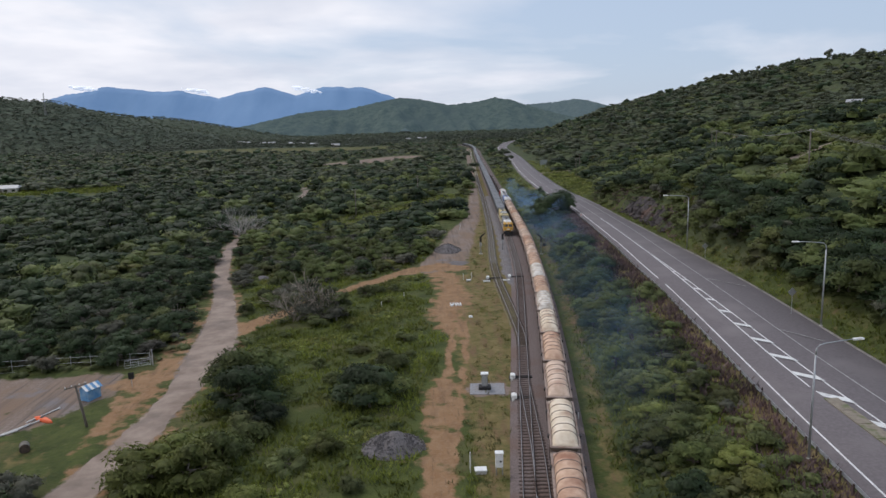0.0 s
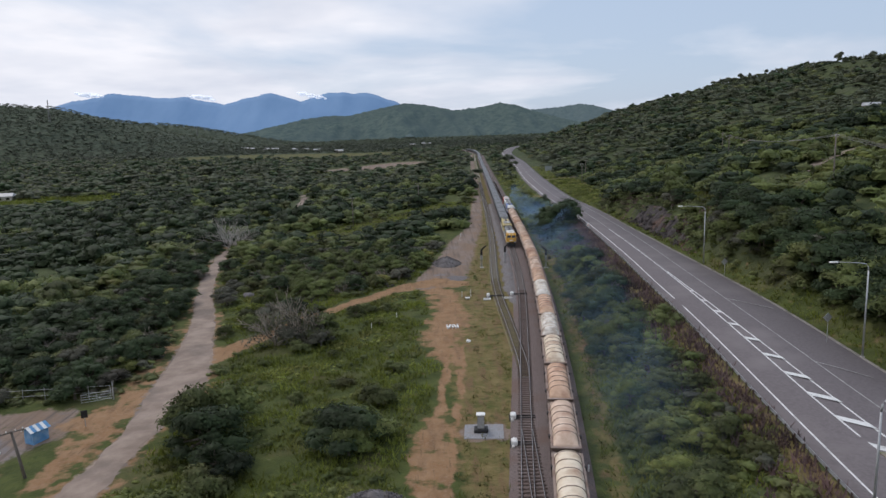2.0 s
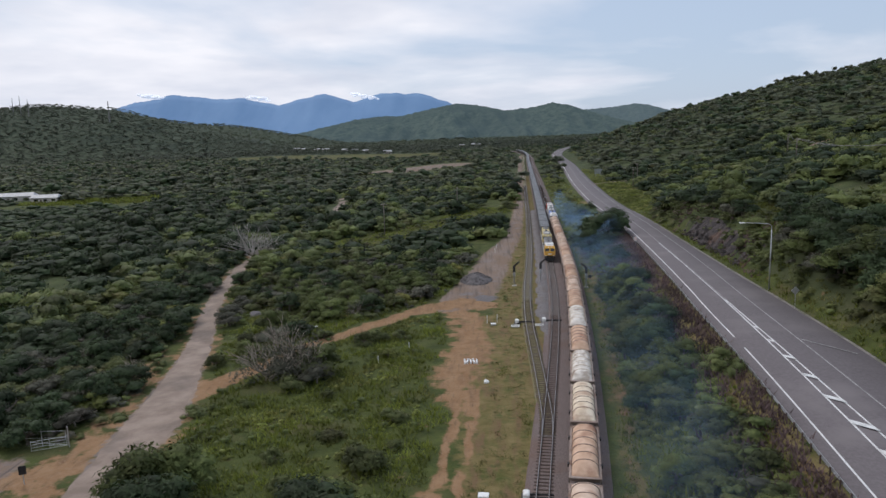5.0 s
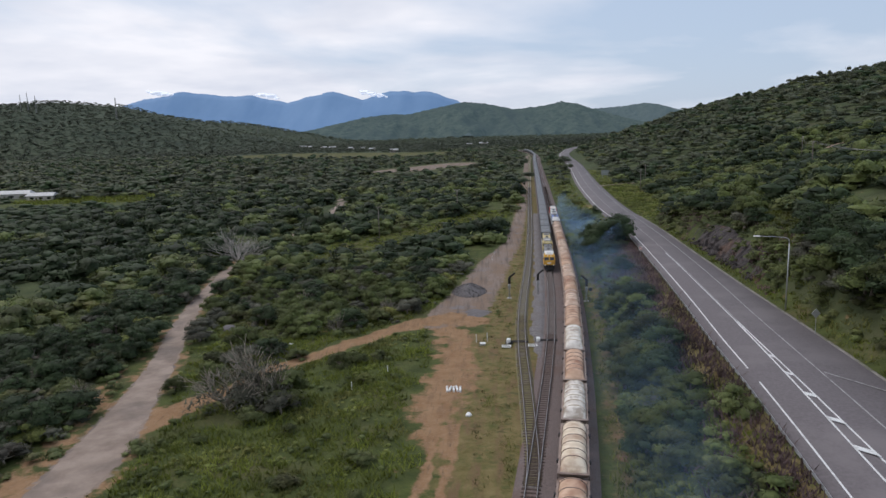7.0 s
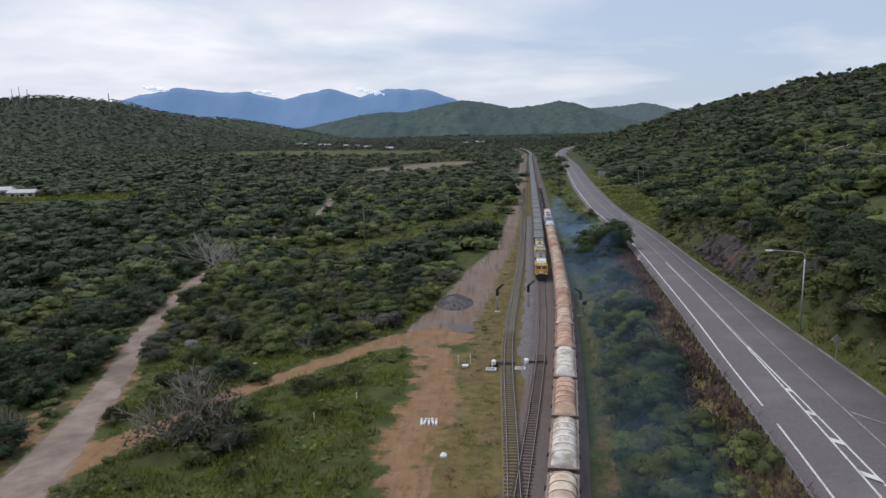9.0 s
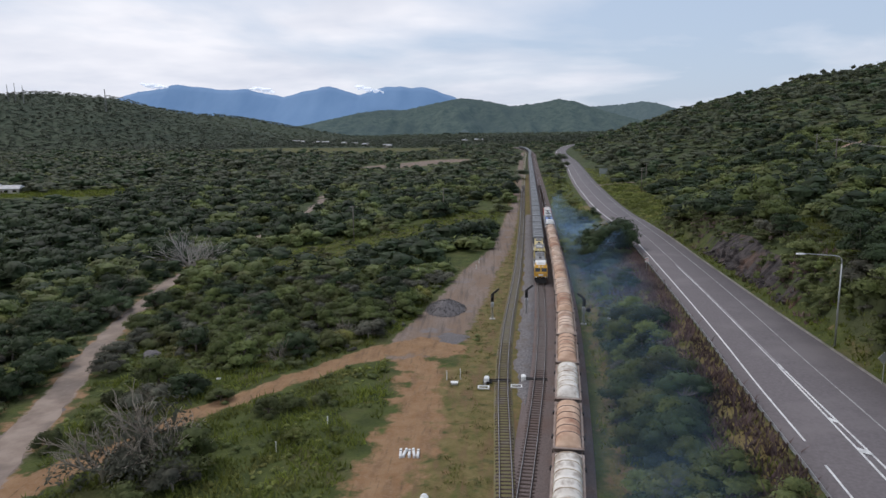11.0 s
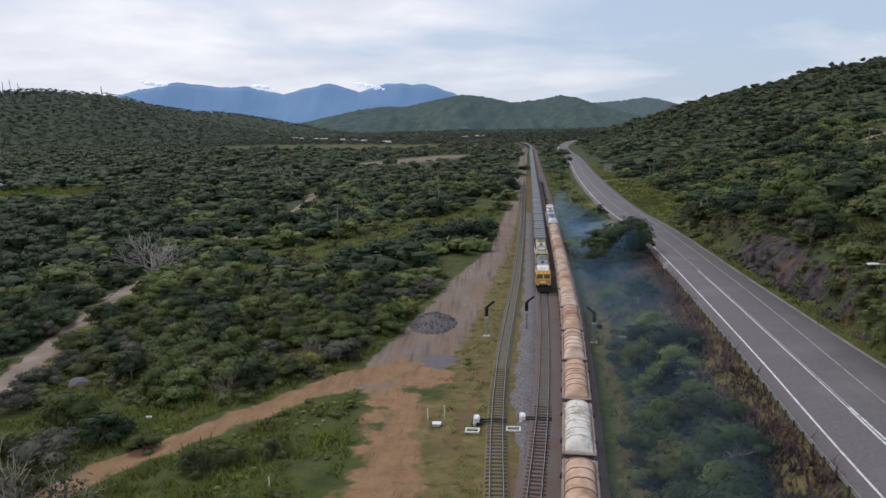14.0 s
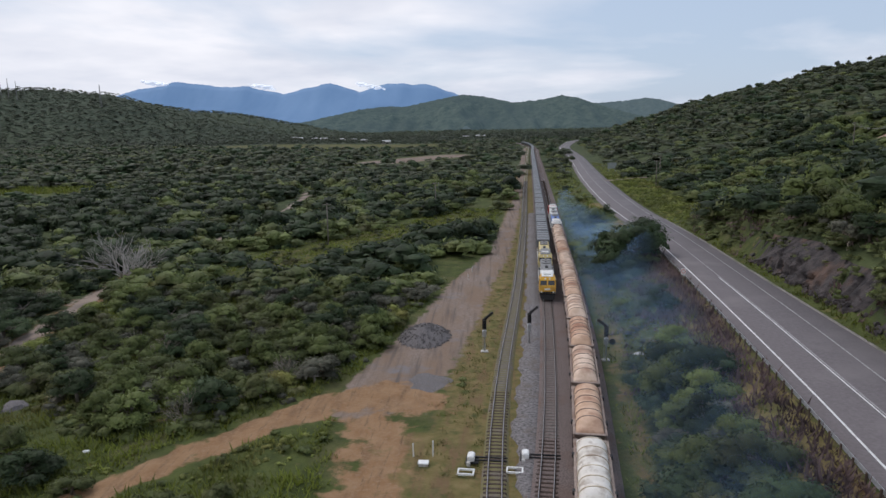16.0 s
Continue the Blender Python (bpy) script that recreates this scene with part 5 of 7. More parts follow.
for n, (mat, lo, hi, f) in enumerate([(LEAF, 0.8, 1.75, 0.46), (LEAF_DARK, 0.9, 1.9, 0.24), (LEAF_BUSH, 0.7, 1.35, 0.36), (LEAF_LIME, 0.7, 1.2, 0.4)]):
    xs, ys, rng = scatter(-170, 190, 90, 420, 5.5 / math.sqrt(f * 1.05), 200 + n)
    near = (ys < 195) & (xs > -75) & (xs < 62)
    wedge = (xs > -0.7 * ys - 12) & (xs < 0.66 * ys + 20)
    grassy = (xs > track_r(ys)) & (xs < guard_x(ys)) & (rng.uniform(0, 1, len(xs)) > 0.15)
    glade = lumps(xs, ys, 62, 25) + 0.4 * lumps(xs, ys, 21, 26)
    tone = lumps(xs, ys, 46, 28) + 0.5 * lumps(xs, ys, 17, 30)
    tone = tone - 0.95 * smooth(-60, -125, xs)
    here = (tone > -0.6) if n < 1 else (tone < 0.35) if n == 1 else (tone > -0.2) if n == 2 else (tone > 0.25)
    ok = here & ~near & wedge & ~grassy & ((glade < np.where((xs > pave_r(ys)) & (ys > 195), 0.3, 0.72)) | (rng.uniform(0, 1, len(xs)) < 0.12))
    stamp("scrub", "mixed green scrub across the valley", xs[ok], ys[ok], rng, MID, mat, lo, hi)
xs, ys, rng = scatter(-170, 190, 200, 460, 8.0, 260)
ok = (xs > -0.7 * ys - 12) & (xs < 0.66 * ys + 20) & (lumps(xs, ys, 48, 27) > np.where(xs < -70, -0.1, 0.2)) & ~((xs > track_r(ys)) & (xs < guard_x(ys)))
stamp("tall_trees", "taller dark trees standing over the scrub", xs[ok], ys[ok], rng, MID, LEAF_DARK, 1.2, 2.1)
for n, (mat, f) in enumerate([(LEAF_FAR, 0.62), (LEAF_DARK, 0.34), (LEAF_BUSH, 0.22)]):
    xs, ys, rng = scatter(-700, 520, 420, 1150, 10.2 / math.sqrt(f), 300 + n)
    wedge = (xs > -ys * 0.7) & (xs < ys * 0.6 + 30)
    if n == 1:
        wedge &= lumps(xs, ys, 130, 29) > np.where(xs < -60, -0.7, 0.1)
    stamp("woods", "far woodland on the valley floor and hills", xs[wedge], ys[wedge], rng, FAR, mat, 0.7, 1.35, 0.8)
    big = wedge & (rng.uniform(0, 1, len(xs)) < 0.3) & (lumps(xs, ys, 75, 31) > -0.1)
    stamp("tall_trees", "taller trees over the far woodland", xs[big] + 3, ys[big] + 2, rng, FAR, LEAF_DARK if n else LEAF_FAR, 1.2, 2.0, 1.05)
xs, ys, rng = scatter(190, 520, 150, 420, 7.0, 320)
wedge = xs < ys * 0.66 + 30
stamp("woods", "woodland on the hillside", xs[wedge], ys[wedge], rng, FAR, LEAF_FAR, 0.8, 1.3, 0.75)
xs, ys, rng = scatter(-330, -170, 230, 420, 7.0, 321)
wedge = xs > -ys * 0.7 - 12
stamp("woods", "woodland beyond the lane", xs[wedge], ys[wedge], rng, FAR, LEAF_DARK, 0.8, 1.3, 0.75)
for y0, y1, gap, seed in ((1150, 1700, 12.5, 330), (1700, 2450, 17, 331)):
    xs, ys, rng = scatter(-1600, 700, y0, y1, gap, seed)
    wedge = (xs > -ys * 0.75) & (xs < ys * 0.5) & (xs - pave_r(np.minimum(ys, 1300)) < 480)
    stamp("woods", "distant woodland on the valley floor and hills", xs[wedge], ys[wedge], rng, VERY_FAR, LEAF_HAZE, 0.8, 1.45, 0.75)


# low growth under and between the single trees, and tall grass in the open
def band(seed, gap, x0, x1, y0, y1):
    rng = np.random.RandomState(seed)
    a, b = np.meshgrid(np.arange(x0, x1, gap), np.arange(y0, y1, gap))
    return a.ravel() + rng.uniform(-0.5, 0.5, a.size) * gap, b.ravel() + rng.uniform(-0.5, 0.5, a.size) * gap, rng


def cover(name, label, pts, ok, templates, mat, lo, hi):
    xs, ys, rng = pts
    stamp(name, label, xs[ok], ys[ok], rng, templates, mat, lo, hi, 1.0, templates is not TUFT)


for n, (mat, gap) in enumerate([(LEAF_BUSH, 3.6), (LEAF, 4.2), (LEAF_GREY, 5.5)]):
    xs, ys, rng = scatter(-75, 62, 40, 200, gap, 400 + n)
    ok = ~((xs > guard_x(ys) - 5.0) & (xs < road_l(ys)) & (ys > 88)) & ~((xs > track_r(ys)) & (xs < guard_x(ys)) & (ys > 165) & (rng.uniform(0, 1, len(xs)) > 0.35))
    cover("undergrowth", "low scrub under the trees", (xs, ys, rng), ok, LOW, mat, 0.6, 1.35)


def open_meadow(x, y):
    """Grass between lane and railway, away from bare earth."""
    bare_d = np.minimum.reduce([near_line(x, y, BRANCH), near_line(x, y, YARD), near_line(x, y, PATCH), near_line(x, y, RUT_A), near_line(x, y, RUT_B), near_line(x, y, BARE), np.abs(x - lane_x(y)) - lane_w(y) - 0.6])
    return (bare_d > 0.7) & (x > lane_x(y)) & (x < track_m(y) - 3.2)


p = band(420, 1.0, -60, 8, 38, 205)
ok = open_meadow(p[0], p[1]) & (lumps(p[0], p[1], 9, 21) > -0.5) & (p[0] < -3.5)
cover("tall_grass", "tall green grass in the meadow", p, ok, TUFT, GRASS, 0.7, 1.5)
p = band(421, 2.2, -60, 3, 38, 150)
ok = open_meadow(p[0], p[1]) & (lumps(p[0], p[1], 11, 22) > 0.25) & (p[0] < -8)
cover("weeds", "rank dark weeds in the meadow", p, ok, LOW, LEAF, 0.35, 0.75)
p = band(429, 1.5, -60, 3, 38, 150)
ok = open_meadow(p[0], p[1]) & (lumps(p[0], p[1], 16, 24) > 0.1) & (p[0] < -8)
cover("weeds", "bright green weeds in the meadow", p, ok, LOW, LEAF_LIME, 0.25, 0.5)
p = band(434, 1.5, -60, 24, 205, 330)
ok = (near_line(p[0], p[1], GLADE) < 2.0) & (near_line(p[0], p[1], YARD) > 1.0) & (p[0] < track_l(p[1]) - 3)
cover("tall_grass", "rough grass in the clearings", p, ok, TUFT, GRASS, 0.7, 1.5)
p = band(435, 3.4, -60, 24, 205, 330)
ok = (near_line(p[0], p[1], GLADE) < 2.0) & (near_line(p[0], p[1], YARD) > 1.0) & (p[0] < track_l(p[1]) - 3) & (lumps(p[0], p[1], 9, 38) > -0.1)
cover("weeds", "low shrubs dotted over the clearings", p, ok, LOW, LEAF_BUSH, 0.5, 1.2)
p = band(422, 1.3, -6, 24, 38, 320)
edge_l = np.where(p[1] < 92, track_m(p[1]), track_l(p[1]))
ok = (p[0] > edge_l - 7) & (p[0] < edge_l - 1.3) & (near_line(p[0], p[1], YARD) > 0.5) & (near_line(p[0], p[1], PATCH) > 0.5) & (lumps(p[0], p[1], 5, 23) > -0.2)
cover("dry_grass", "yellowing grass beside the railway", p, ok, TUFT, GRASS_DRY, 0.4, 0.9)
p = band(432, 0.9, -7, 24, 38, 235)
edge_l = np.where(p[1] < 100, track_m(p[1]), track_l(p[1]))
ok = (p[0] > edge_l - 6.5) & (p[0] < edge_l - 1.0) & (near_line(p[0], p[1], YARD) > 0.5) & (near_line(p[0], p[1], PATCH) > 0.6) & (near_line(p[0], p[1], [(-0.9, 74.6, 3.2), (0.6, 74.6, 3.0)]) > 0) & (lumps(p[0], p[1], 7, 36) > 0.15)
cover("tall_grass", "yellow-green grass beside the railway", p, ok, TUFT, GRASS, 0.35, 0.75)
p = band(433, 1.0, 10, 34, 40, 125)
rd = p[0] - track_r(p[1])
ok = (rd > 3.4) & (rd < 9) & (lumps(p[0], p[1], 8, 37) > -0.3)
cover("tall_grass", "green grass along the foot of the embankment", p, ok, TUFT, GRASS, 0.4, 0.85)
p = band(438, 1.7, 12, 34, 44, 104)
rd, gd = p[0] - track_r(p[1]), guard_x(p[1]) - p[0]
ok = (rd > 6) & (gd > 3) & (lumps(p[0], p[1], 7, 40) > -0.4)
cover("weeds", "lush light green growth on the embankment", p, ok, LOW, LEAF_LIME, 0.5, 1.0)
p = band(423, 0.9, 20, 46, 38, 240)
gd = guard_x(p[1]) - p[0]
ok = (gd > 0.3) & (gd < 6.6 - 1.4 * np.sin(p[1] * 0.13)) & (p[2].uniform(0, 1, len(gd)) < 1.0 - gd * 0.09)
cover("dry_grass", "reddish brown dry grass below the guard rail", p, ok, TUFT, STRAW, 1.0, 1.8)
p = band(424, 1.2, 10, 46, 40, 330)
gd, rd = guard_x(p[1]) - p[0], p[0] - track_r(p[1])
ok = (gd > 2.0) & (rd > 3.6) & (p[2].uniform(0, 1, len(gd)) < np.where(p[1] > 212, 0.95, np.where(p[1] > 165, 0.4, np.where(p[1] < 98, 0.85, 0.4))))
cover("tall_grass", "green grass on the embankment", p, ok, TUFT, GRASS, 0.7, 1.4)
p = band(436, 2.4, 18, 75, 205, 520)
gd, rd, sd = guard_x(p[1]) - p[0], p[0] - track_r(p[1]), p[0] - pave_r(p[1])
ok = (((gd > 1.5) & (rd > 3.6)) | ((sd > 1.2) & (sd < 17) & (p[1] > 250))) & (lumps(p[0], p[1], 10, 39) > -0.35)
cover("weeds", "bright green rank growth on the banks", p, ok, LOW, LEAF_LIME, 0.45, 1.0)
p = band(437, 3.2, -285, -180, 392, 490)
ok = (near_line(p[0], p[1], [(-250, 425, 20), (-200, 430, 22)]) < 0)
cover("tall_grass", "bright pasture beyond the scrub", p, ok, TUFT, GRASS, 2.0, 3.2)
p = band(425, 1.0, 40, 75, 45, 420)
sd = p[0] - pave_r(p[1])
ok = (sd > 0.9) & (sd < np.where(p[1] > 250, 17, np.where(p[1] > 140, 2.6, 5)))
cover("tall_grass", "green grass on the road verge", p, ok, TUFT, GRASS, 0.6, 1.2)
p = band(426, 1.5, 44, 62, 60, 250)
sd = p[0] - pave_r(p[1])
face = (p[1] > 150) & (p[1] < 206) & (sd > 1.5) & (sd < 4.4)
ok = (sd > np.where(p[1] < 140, 5, 1.9)) & (sd < 12) & ~face & (p[2].uniform(0, 1, len(sd)) < 0.7)
cover("weeds", "low shrubs on the cutting", p, ok, LOW, LEAF_BUSH, 0.5, 1.1)
p = band(427, 1.3, 44, 62, 140, 250)
sd = p[0] - pave_r(p[1])
face = (p[1] > 167) & (p[1] < 204) & (sd > 2.0) & (sd < 6.5)
ok = ~face & (sd > 1.6) & (sd < 10) & (lumps(p[0], p[1], 8, 33) > 0.0)
cover("dry_grass", "brown dead grass on the cutting", p, ok, TUFT, STRAW, 0.8, 1.6)
p = band(430, 0.9, 51, 64, 146, 182)
ok = near_line(p[0], p[1], [(55, 150, 2.5), (60, 178, 3)]) < 0.5
cover("tall_grass", "bright green grass above the cutting", p, ok, TUFT, GRASS, 0.7, 1.4)
p = band(431, 0.6, -6, 26, 100, 420)
ok = (np.abs(p[0] - track_l(p[1])) < 1.7) & (lumps(p[0], p[1], 6, 35) > -0.4)
ok &= p[2].uniform(0, 1, len(ok)) < 0.3 + 0.7 * smooth(140, 180, p[1])
cover("dry_grass", "weeds growing through the siding", p, ok, TUFT, GRASS_DRY, 0.3, 0.6)
p = band(428, 1.3, 18, 46, 150, 205)
gd, rd = guard_x(p[1]) - p[0], p[0] - track_r(p[1])
ok = (gd > 4.0) & (rd > 5.0) & (p[2].uniform(0, 1, len(gd)) < 0.45)
cover("dry_grass", "brown dead grass on the embankment", p, ok, TUFT, STRAW, 0.7, 1.3)

xs, ys, rng = scatter(300, 560, 500, 1500, 17, 340)
sr = xs - pave_r(ys)
ok = (sr > 250) & (sr < 470) & (rng.uniform(0, 1, len(xs)) < 0.45)
stamp("ridge_trees", "taller open trees along the ridge", xs[ok], ys[ok], rng, [(v * np.array([[0.55, 0.55, 1.25, 1, 1, 1]]), f) for v, f in FAR], LEAF_FAR, 1.1, 2.1)

# ---- mountains ----
def mountains():
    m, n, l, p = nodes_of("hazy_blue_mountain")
    # Distance haze is painted in: blue base colour, glowing with that same blue.
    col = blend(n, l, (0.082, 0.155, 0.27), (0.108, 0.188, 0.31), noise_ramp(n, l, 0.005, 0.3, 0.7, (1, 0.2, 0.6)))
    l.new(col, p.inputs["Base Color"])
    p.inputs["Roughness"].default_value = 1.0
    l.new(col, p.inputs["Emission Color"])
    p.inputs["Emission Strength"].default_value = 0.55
    xs = np.linspace(-2700, 700, 171)
    top = np.interp(xs, [-2700, -2420, -2290, -1930, -1700, -1480, -1260, -1090, -960, -780, -590, -340, -170, 60, 700],
                    [130, 205, 256, 316, 284, 276, 224, 272, 292, 233, 282, 270, 208, 92, 40])
    r = np.random.RandomState(4)
    top = top + np.convolve(r.normal(size=len(xs)) * 5, np.ones(3) / 3, "same")
    rows = []
    for d, f in ((-500, 0.0), (-330, 0.3), (-180, 0.62), (-70, 0.88), (0, 1.0), (120, 0.7), (400, 0.1)):
        fold = lumps(xs, xs * 0 + d * 3, 420, 15) * 70 * (1 - f) + lumps(xs, xs * 0 + d * 5, 160, 16) * 25 * (1 - f)
        rows.append(np.stack([xs, 4560 + d + fold, top * f - 4], 1))
    v = np.concatenate(rows)
    k = len(xs)
    q = [(a * k + i, a * k + i + 1, (a + 1) * k + i + 1, (a + 1) * k + i) for a in range(len(rows) - 1) for i in range(k - 1)]
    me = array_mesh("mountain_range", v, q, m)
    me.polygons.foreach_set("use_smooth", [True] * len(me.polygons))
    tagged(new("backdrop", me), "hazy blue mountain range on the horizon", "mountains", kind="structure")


mountains()


def wooded_ridge(name, label, y0, depth, stops, tones, air, seed):
    """A far hill range under a rough coat of forest, with distance haze put in as glow; stops are (x, height) of its
    skyline.
    """
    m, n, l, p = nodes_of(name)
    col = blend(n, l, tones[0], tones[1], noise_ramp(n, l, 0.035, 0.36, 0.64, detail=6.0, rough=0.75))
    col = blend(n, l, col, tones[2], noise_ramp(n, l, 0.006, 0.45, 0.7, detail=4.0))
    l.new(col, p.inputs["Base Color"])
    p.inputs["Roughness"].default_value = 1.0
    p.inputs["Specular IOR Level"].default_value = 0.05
    # Even emission in the air colour paints the haze over the forest.
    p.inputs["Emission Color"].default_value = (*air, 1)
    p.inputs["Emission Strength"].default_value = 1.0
    xs, ds = np.arange(-1500, 1300, 6.0), np.concatenate([np.arange(-1.0, 0.0, 0.014), [0.0, 0.06, 0.3]])
    U, D = np.meshgrid(xs, ds)
    top = np.interp(U, [q[0] for q in stops], [q[1] for q in stops])
    spur = lumps(U, D * 160, 210, seed) * 0.6 + lumps(U, D * 200, 90, seed + 1) * 0.35
    f = np.clip(np.cos(np.clip(D * (1 + 0.28 * spur), -1, 1) * math.pi / 2), 0, 1) ** 1.35
    r = np.random.RandomState(seed)
    Z = top * f - 6 + r.uniform(-4.5, 4.5, U.shape) * (0.4 + 0.6 * f) + lumps(U, D * 300, 45, seed + 2) * 2.0
    v = np.stack([U, y0 + D * depth, Z], -1).reshape(-1, 3)
    a = np.arange(len(ds) - 1)[:, None] * len(xs) + np.arange(len(xs) - 1)[None]
    me = array_mesh(name, v, np.stack([a, a + 1, a + 1 + len(xs), a + len(xs)], -1).reshape(-1, 4), m)
    me.polygons.foreach_set("use_smooth", [True] * len(me.polygons))
    tagged(new("backdrop", me), label, "hills", kind="structure")


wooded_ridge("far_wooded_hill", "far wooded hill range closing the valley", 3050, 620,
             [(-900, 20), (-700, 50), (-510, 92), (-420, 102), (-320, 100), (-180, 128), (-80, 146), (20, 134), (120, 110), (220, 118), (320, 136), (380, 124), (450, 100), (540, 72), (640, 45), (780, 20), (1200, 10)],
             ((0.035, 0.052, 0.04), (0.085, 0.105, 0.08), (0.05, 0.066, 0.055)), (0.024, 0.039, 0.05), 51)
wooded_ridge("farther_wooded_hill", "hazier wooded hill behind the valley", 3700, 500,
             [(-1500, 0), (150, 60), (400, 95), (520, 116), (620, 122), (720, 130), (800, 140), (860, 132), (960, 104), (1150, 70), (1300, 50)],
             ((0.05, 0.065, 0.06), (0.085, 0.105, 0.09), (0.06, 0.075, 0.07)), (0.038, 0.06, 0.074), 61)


def low_clouds():
    """Small white clouds caught on the far summits."""
    m, n, l, p = nodes_of("white_cloud")
    p.inputs["Base Color"].default_value = (0.8, 0.82, 0.85, 1)
    p.inputs["Roughness"].default_value = 1.0
    # A faint glow of their own stands in for daylight scattered through them.
    p.inputs["Emission Color"].default_value = (0.8, 0.85, 0.92, 1)
    p.inputs["Emission Strength"].default_value = 0.45
    for k, (x, z, w) in enumerate([(-2010, 292, 85), (-1340, 262, 80), (-700, 258, 70), (-640, 246, 45)]):
        r = np.random.RandomState(500 + k)
        bm = bmesh.new()
        for _ in range(16):
            q = r.uniform(-1, 1)
            c = Vector((q * w, r.uniform(-12, 12), z - q * w * 0.18 + r.uniform(-9, 9)))
            a = w * r.uniform(0.13, 0.3) * (1.1 - abs(q) * 0.7)
            got = bmesh.ops.create_icosphere(bm, subdivisions=3, radius=1.0)
            for v in got["verts"]:
                v.co = Vector((v.co.x * a * 1.4, v.co.y * a, v.co.z * a * 0.5)) + c
        me = bpy.data.meshes.new("cloud")
        bm.to_mesh(me)
        bm.free()
        me.materials.append(m)
        me.polygons.foreach_set("use_smooth", [True] * len(me.polygons))
        o = new("cloud", me)
        o.location = (x, 4380, 0)
        tagged(o, "small white cloud caught on a far summit", "cloud", "summit clouds")


low_clouds()


# ---- trackside things ----
def at_ground(x, y, rz=0.0, lift=0.0):
    return pose(x, y, ground_at(x, y) + lift, 0, 0, rz)


def signal(x, y, face, arm, subsidiary=False):
    """A colour-light railway signal: mast, head with hoods, ladder, base."""
    ob = thing("railway_signal", "black railway signal on a grey mast with angled upper lights", "signal", "railway signals", at_ground(x, y, face))
    part("footing", Geo().box((0, 0, -0.3), (0.9, 0.7, 0.45), chamfer=0.05), CONCRETE, ob)
    part("mast", Geo().tube([(0, 0, 0), (0, 0, 2.6), (0, 0, 4.2)], [0.09, 0.08, 0.08], 10), GALV, ob, smooth=True)
    part("relay_box", Geo().box((0, 0.02, 2.0), (0.5, 0.4, 0.75), chamfer=0.05), GALV, ob, "grey box below the lights")
    head = part("signal_head", Geo().box((0, -0.05, 2.95), (0.5, 0.24, 1.35), chamfer=0.08), BLACK, ob, "black lamp housing")
    for k in range(3):
        part("hood", Geo().tube([(0, -0.12, 3.2 + k * 0.4), (0, -0.42, 3.17 + k * 0.4)], [0.15, 0.16], 10, False), BLACK, head)
    g = Geo()
    for k in range(5):
        g.box((arm * (0.15 + 0.2 * k), -0.05, 4.2 + 0.16 * k), (0.34, 0.24, 0.3), chamfer=0.06)
    part("route_arm", g, BLACK, ob, "black slanted row of route lights")
    g = Geo()
    for s in (-0.18, 0.18):
        g.tube([(s, 0.3, 0), (s, 0.3, 3.1)], 0.02, 5)
    for k in range(9):
        g.tube([(-0.18, 0.3, 0.3 + k * 0.32), (0.18, 0.3, 0.3 + k * 0.32)], 0.015, 5)
    part("ladder", g, GALV, ob)
    if subsidiary:
        part("round_indicator", Geo().tube([(0.75, 0.1, 2.3), (0.75, -0.1, 2.3)], 0.36, 16), BLACK, ob)
        part("bracket", Geo().box((0.4, 0, 2.25), (0.6, 0.08, 0.08)), BLACK, ob)
    return ob


signal(6.4, 164.2, 4, 1)
signal(12.15, 167.0, 4, 1)
signal(20.9, 161.2, 4, -1, True)


def point_machine(x, y, f, side=1):
    """A white-lidded switch motor with its rods to the rails."""
    ob = thing("point_machine", "white-lidded points motor beside the rails", "point machine", "points motors", pose(x, y, -0.12, 0, 0, -4))
    part("motor_box", Geo().box((0, 0, 0.12), (0.62, 1.0, 0.5), chamfer=0.1), WHITE, ob, "white motor cover")
    part("base_plate", Geo().box((0.1, 0, 0), (1.1, 1.3, 0.14), chamfer=0.02), BLACK, ob)
    reach = float(f(y)) - x
    for k in (-0.28, 0.28):
        part("rod", Geo().box((reach / 2 + 0.4, k, 0.14), (reach + 1.2, 0.1, 0.12)), BLACK, ob, "black operating rod")
    part("junction_box", Geo().box((-0.15, -0.95, 0), (0.32, 0.32, 0.35), chamfer=0.05), CONCRETE, ob)
    return ob


point_machine(2.9, 77.6, track_m)
point_machine(2.2, 71.0, track_m)
point_machine(5.3, 135.0, track_l)
point_machine(9.9, 135.6, track_m)


def rail_side_frame(x, y):
    ob = thing("cable_pit", "white painted timber surround of a cable pit", "cable pit", "open pits", pose(x, y, -0.1, 0, 0, -4))
    for sx, sy, w, d in ((0, 0.42, 1.4, 0.14), (0, -0.42, 1.4, 0.14), (0.63, 0, 0.14, 0.7), (-0.63, 0, 0.14, 0.7)):
        part("beam", Geo().box((sx, sy, 0), (w, d, 0.16), chamfer=0.02), WHITE, ob)


rail_side_frame(4.9, 132.8)
rail_side_frame(8.9, 133.2)

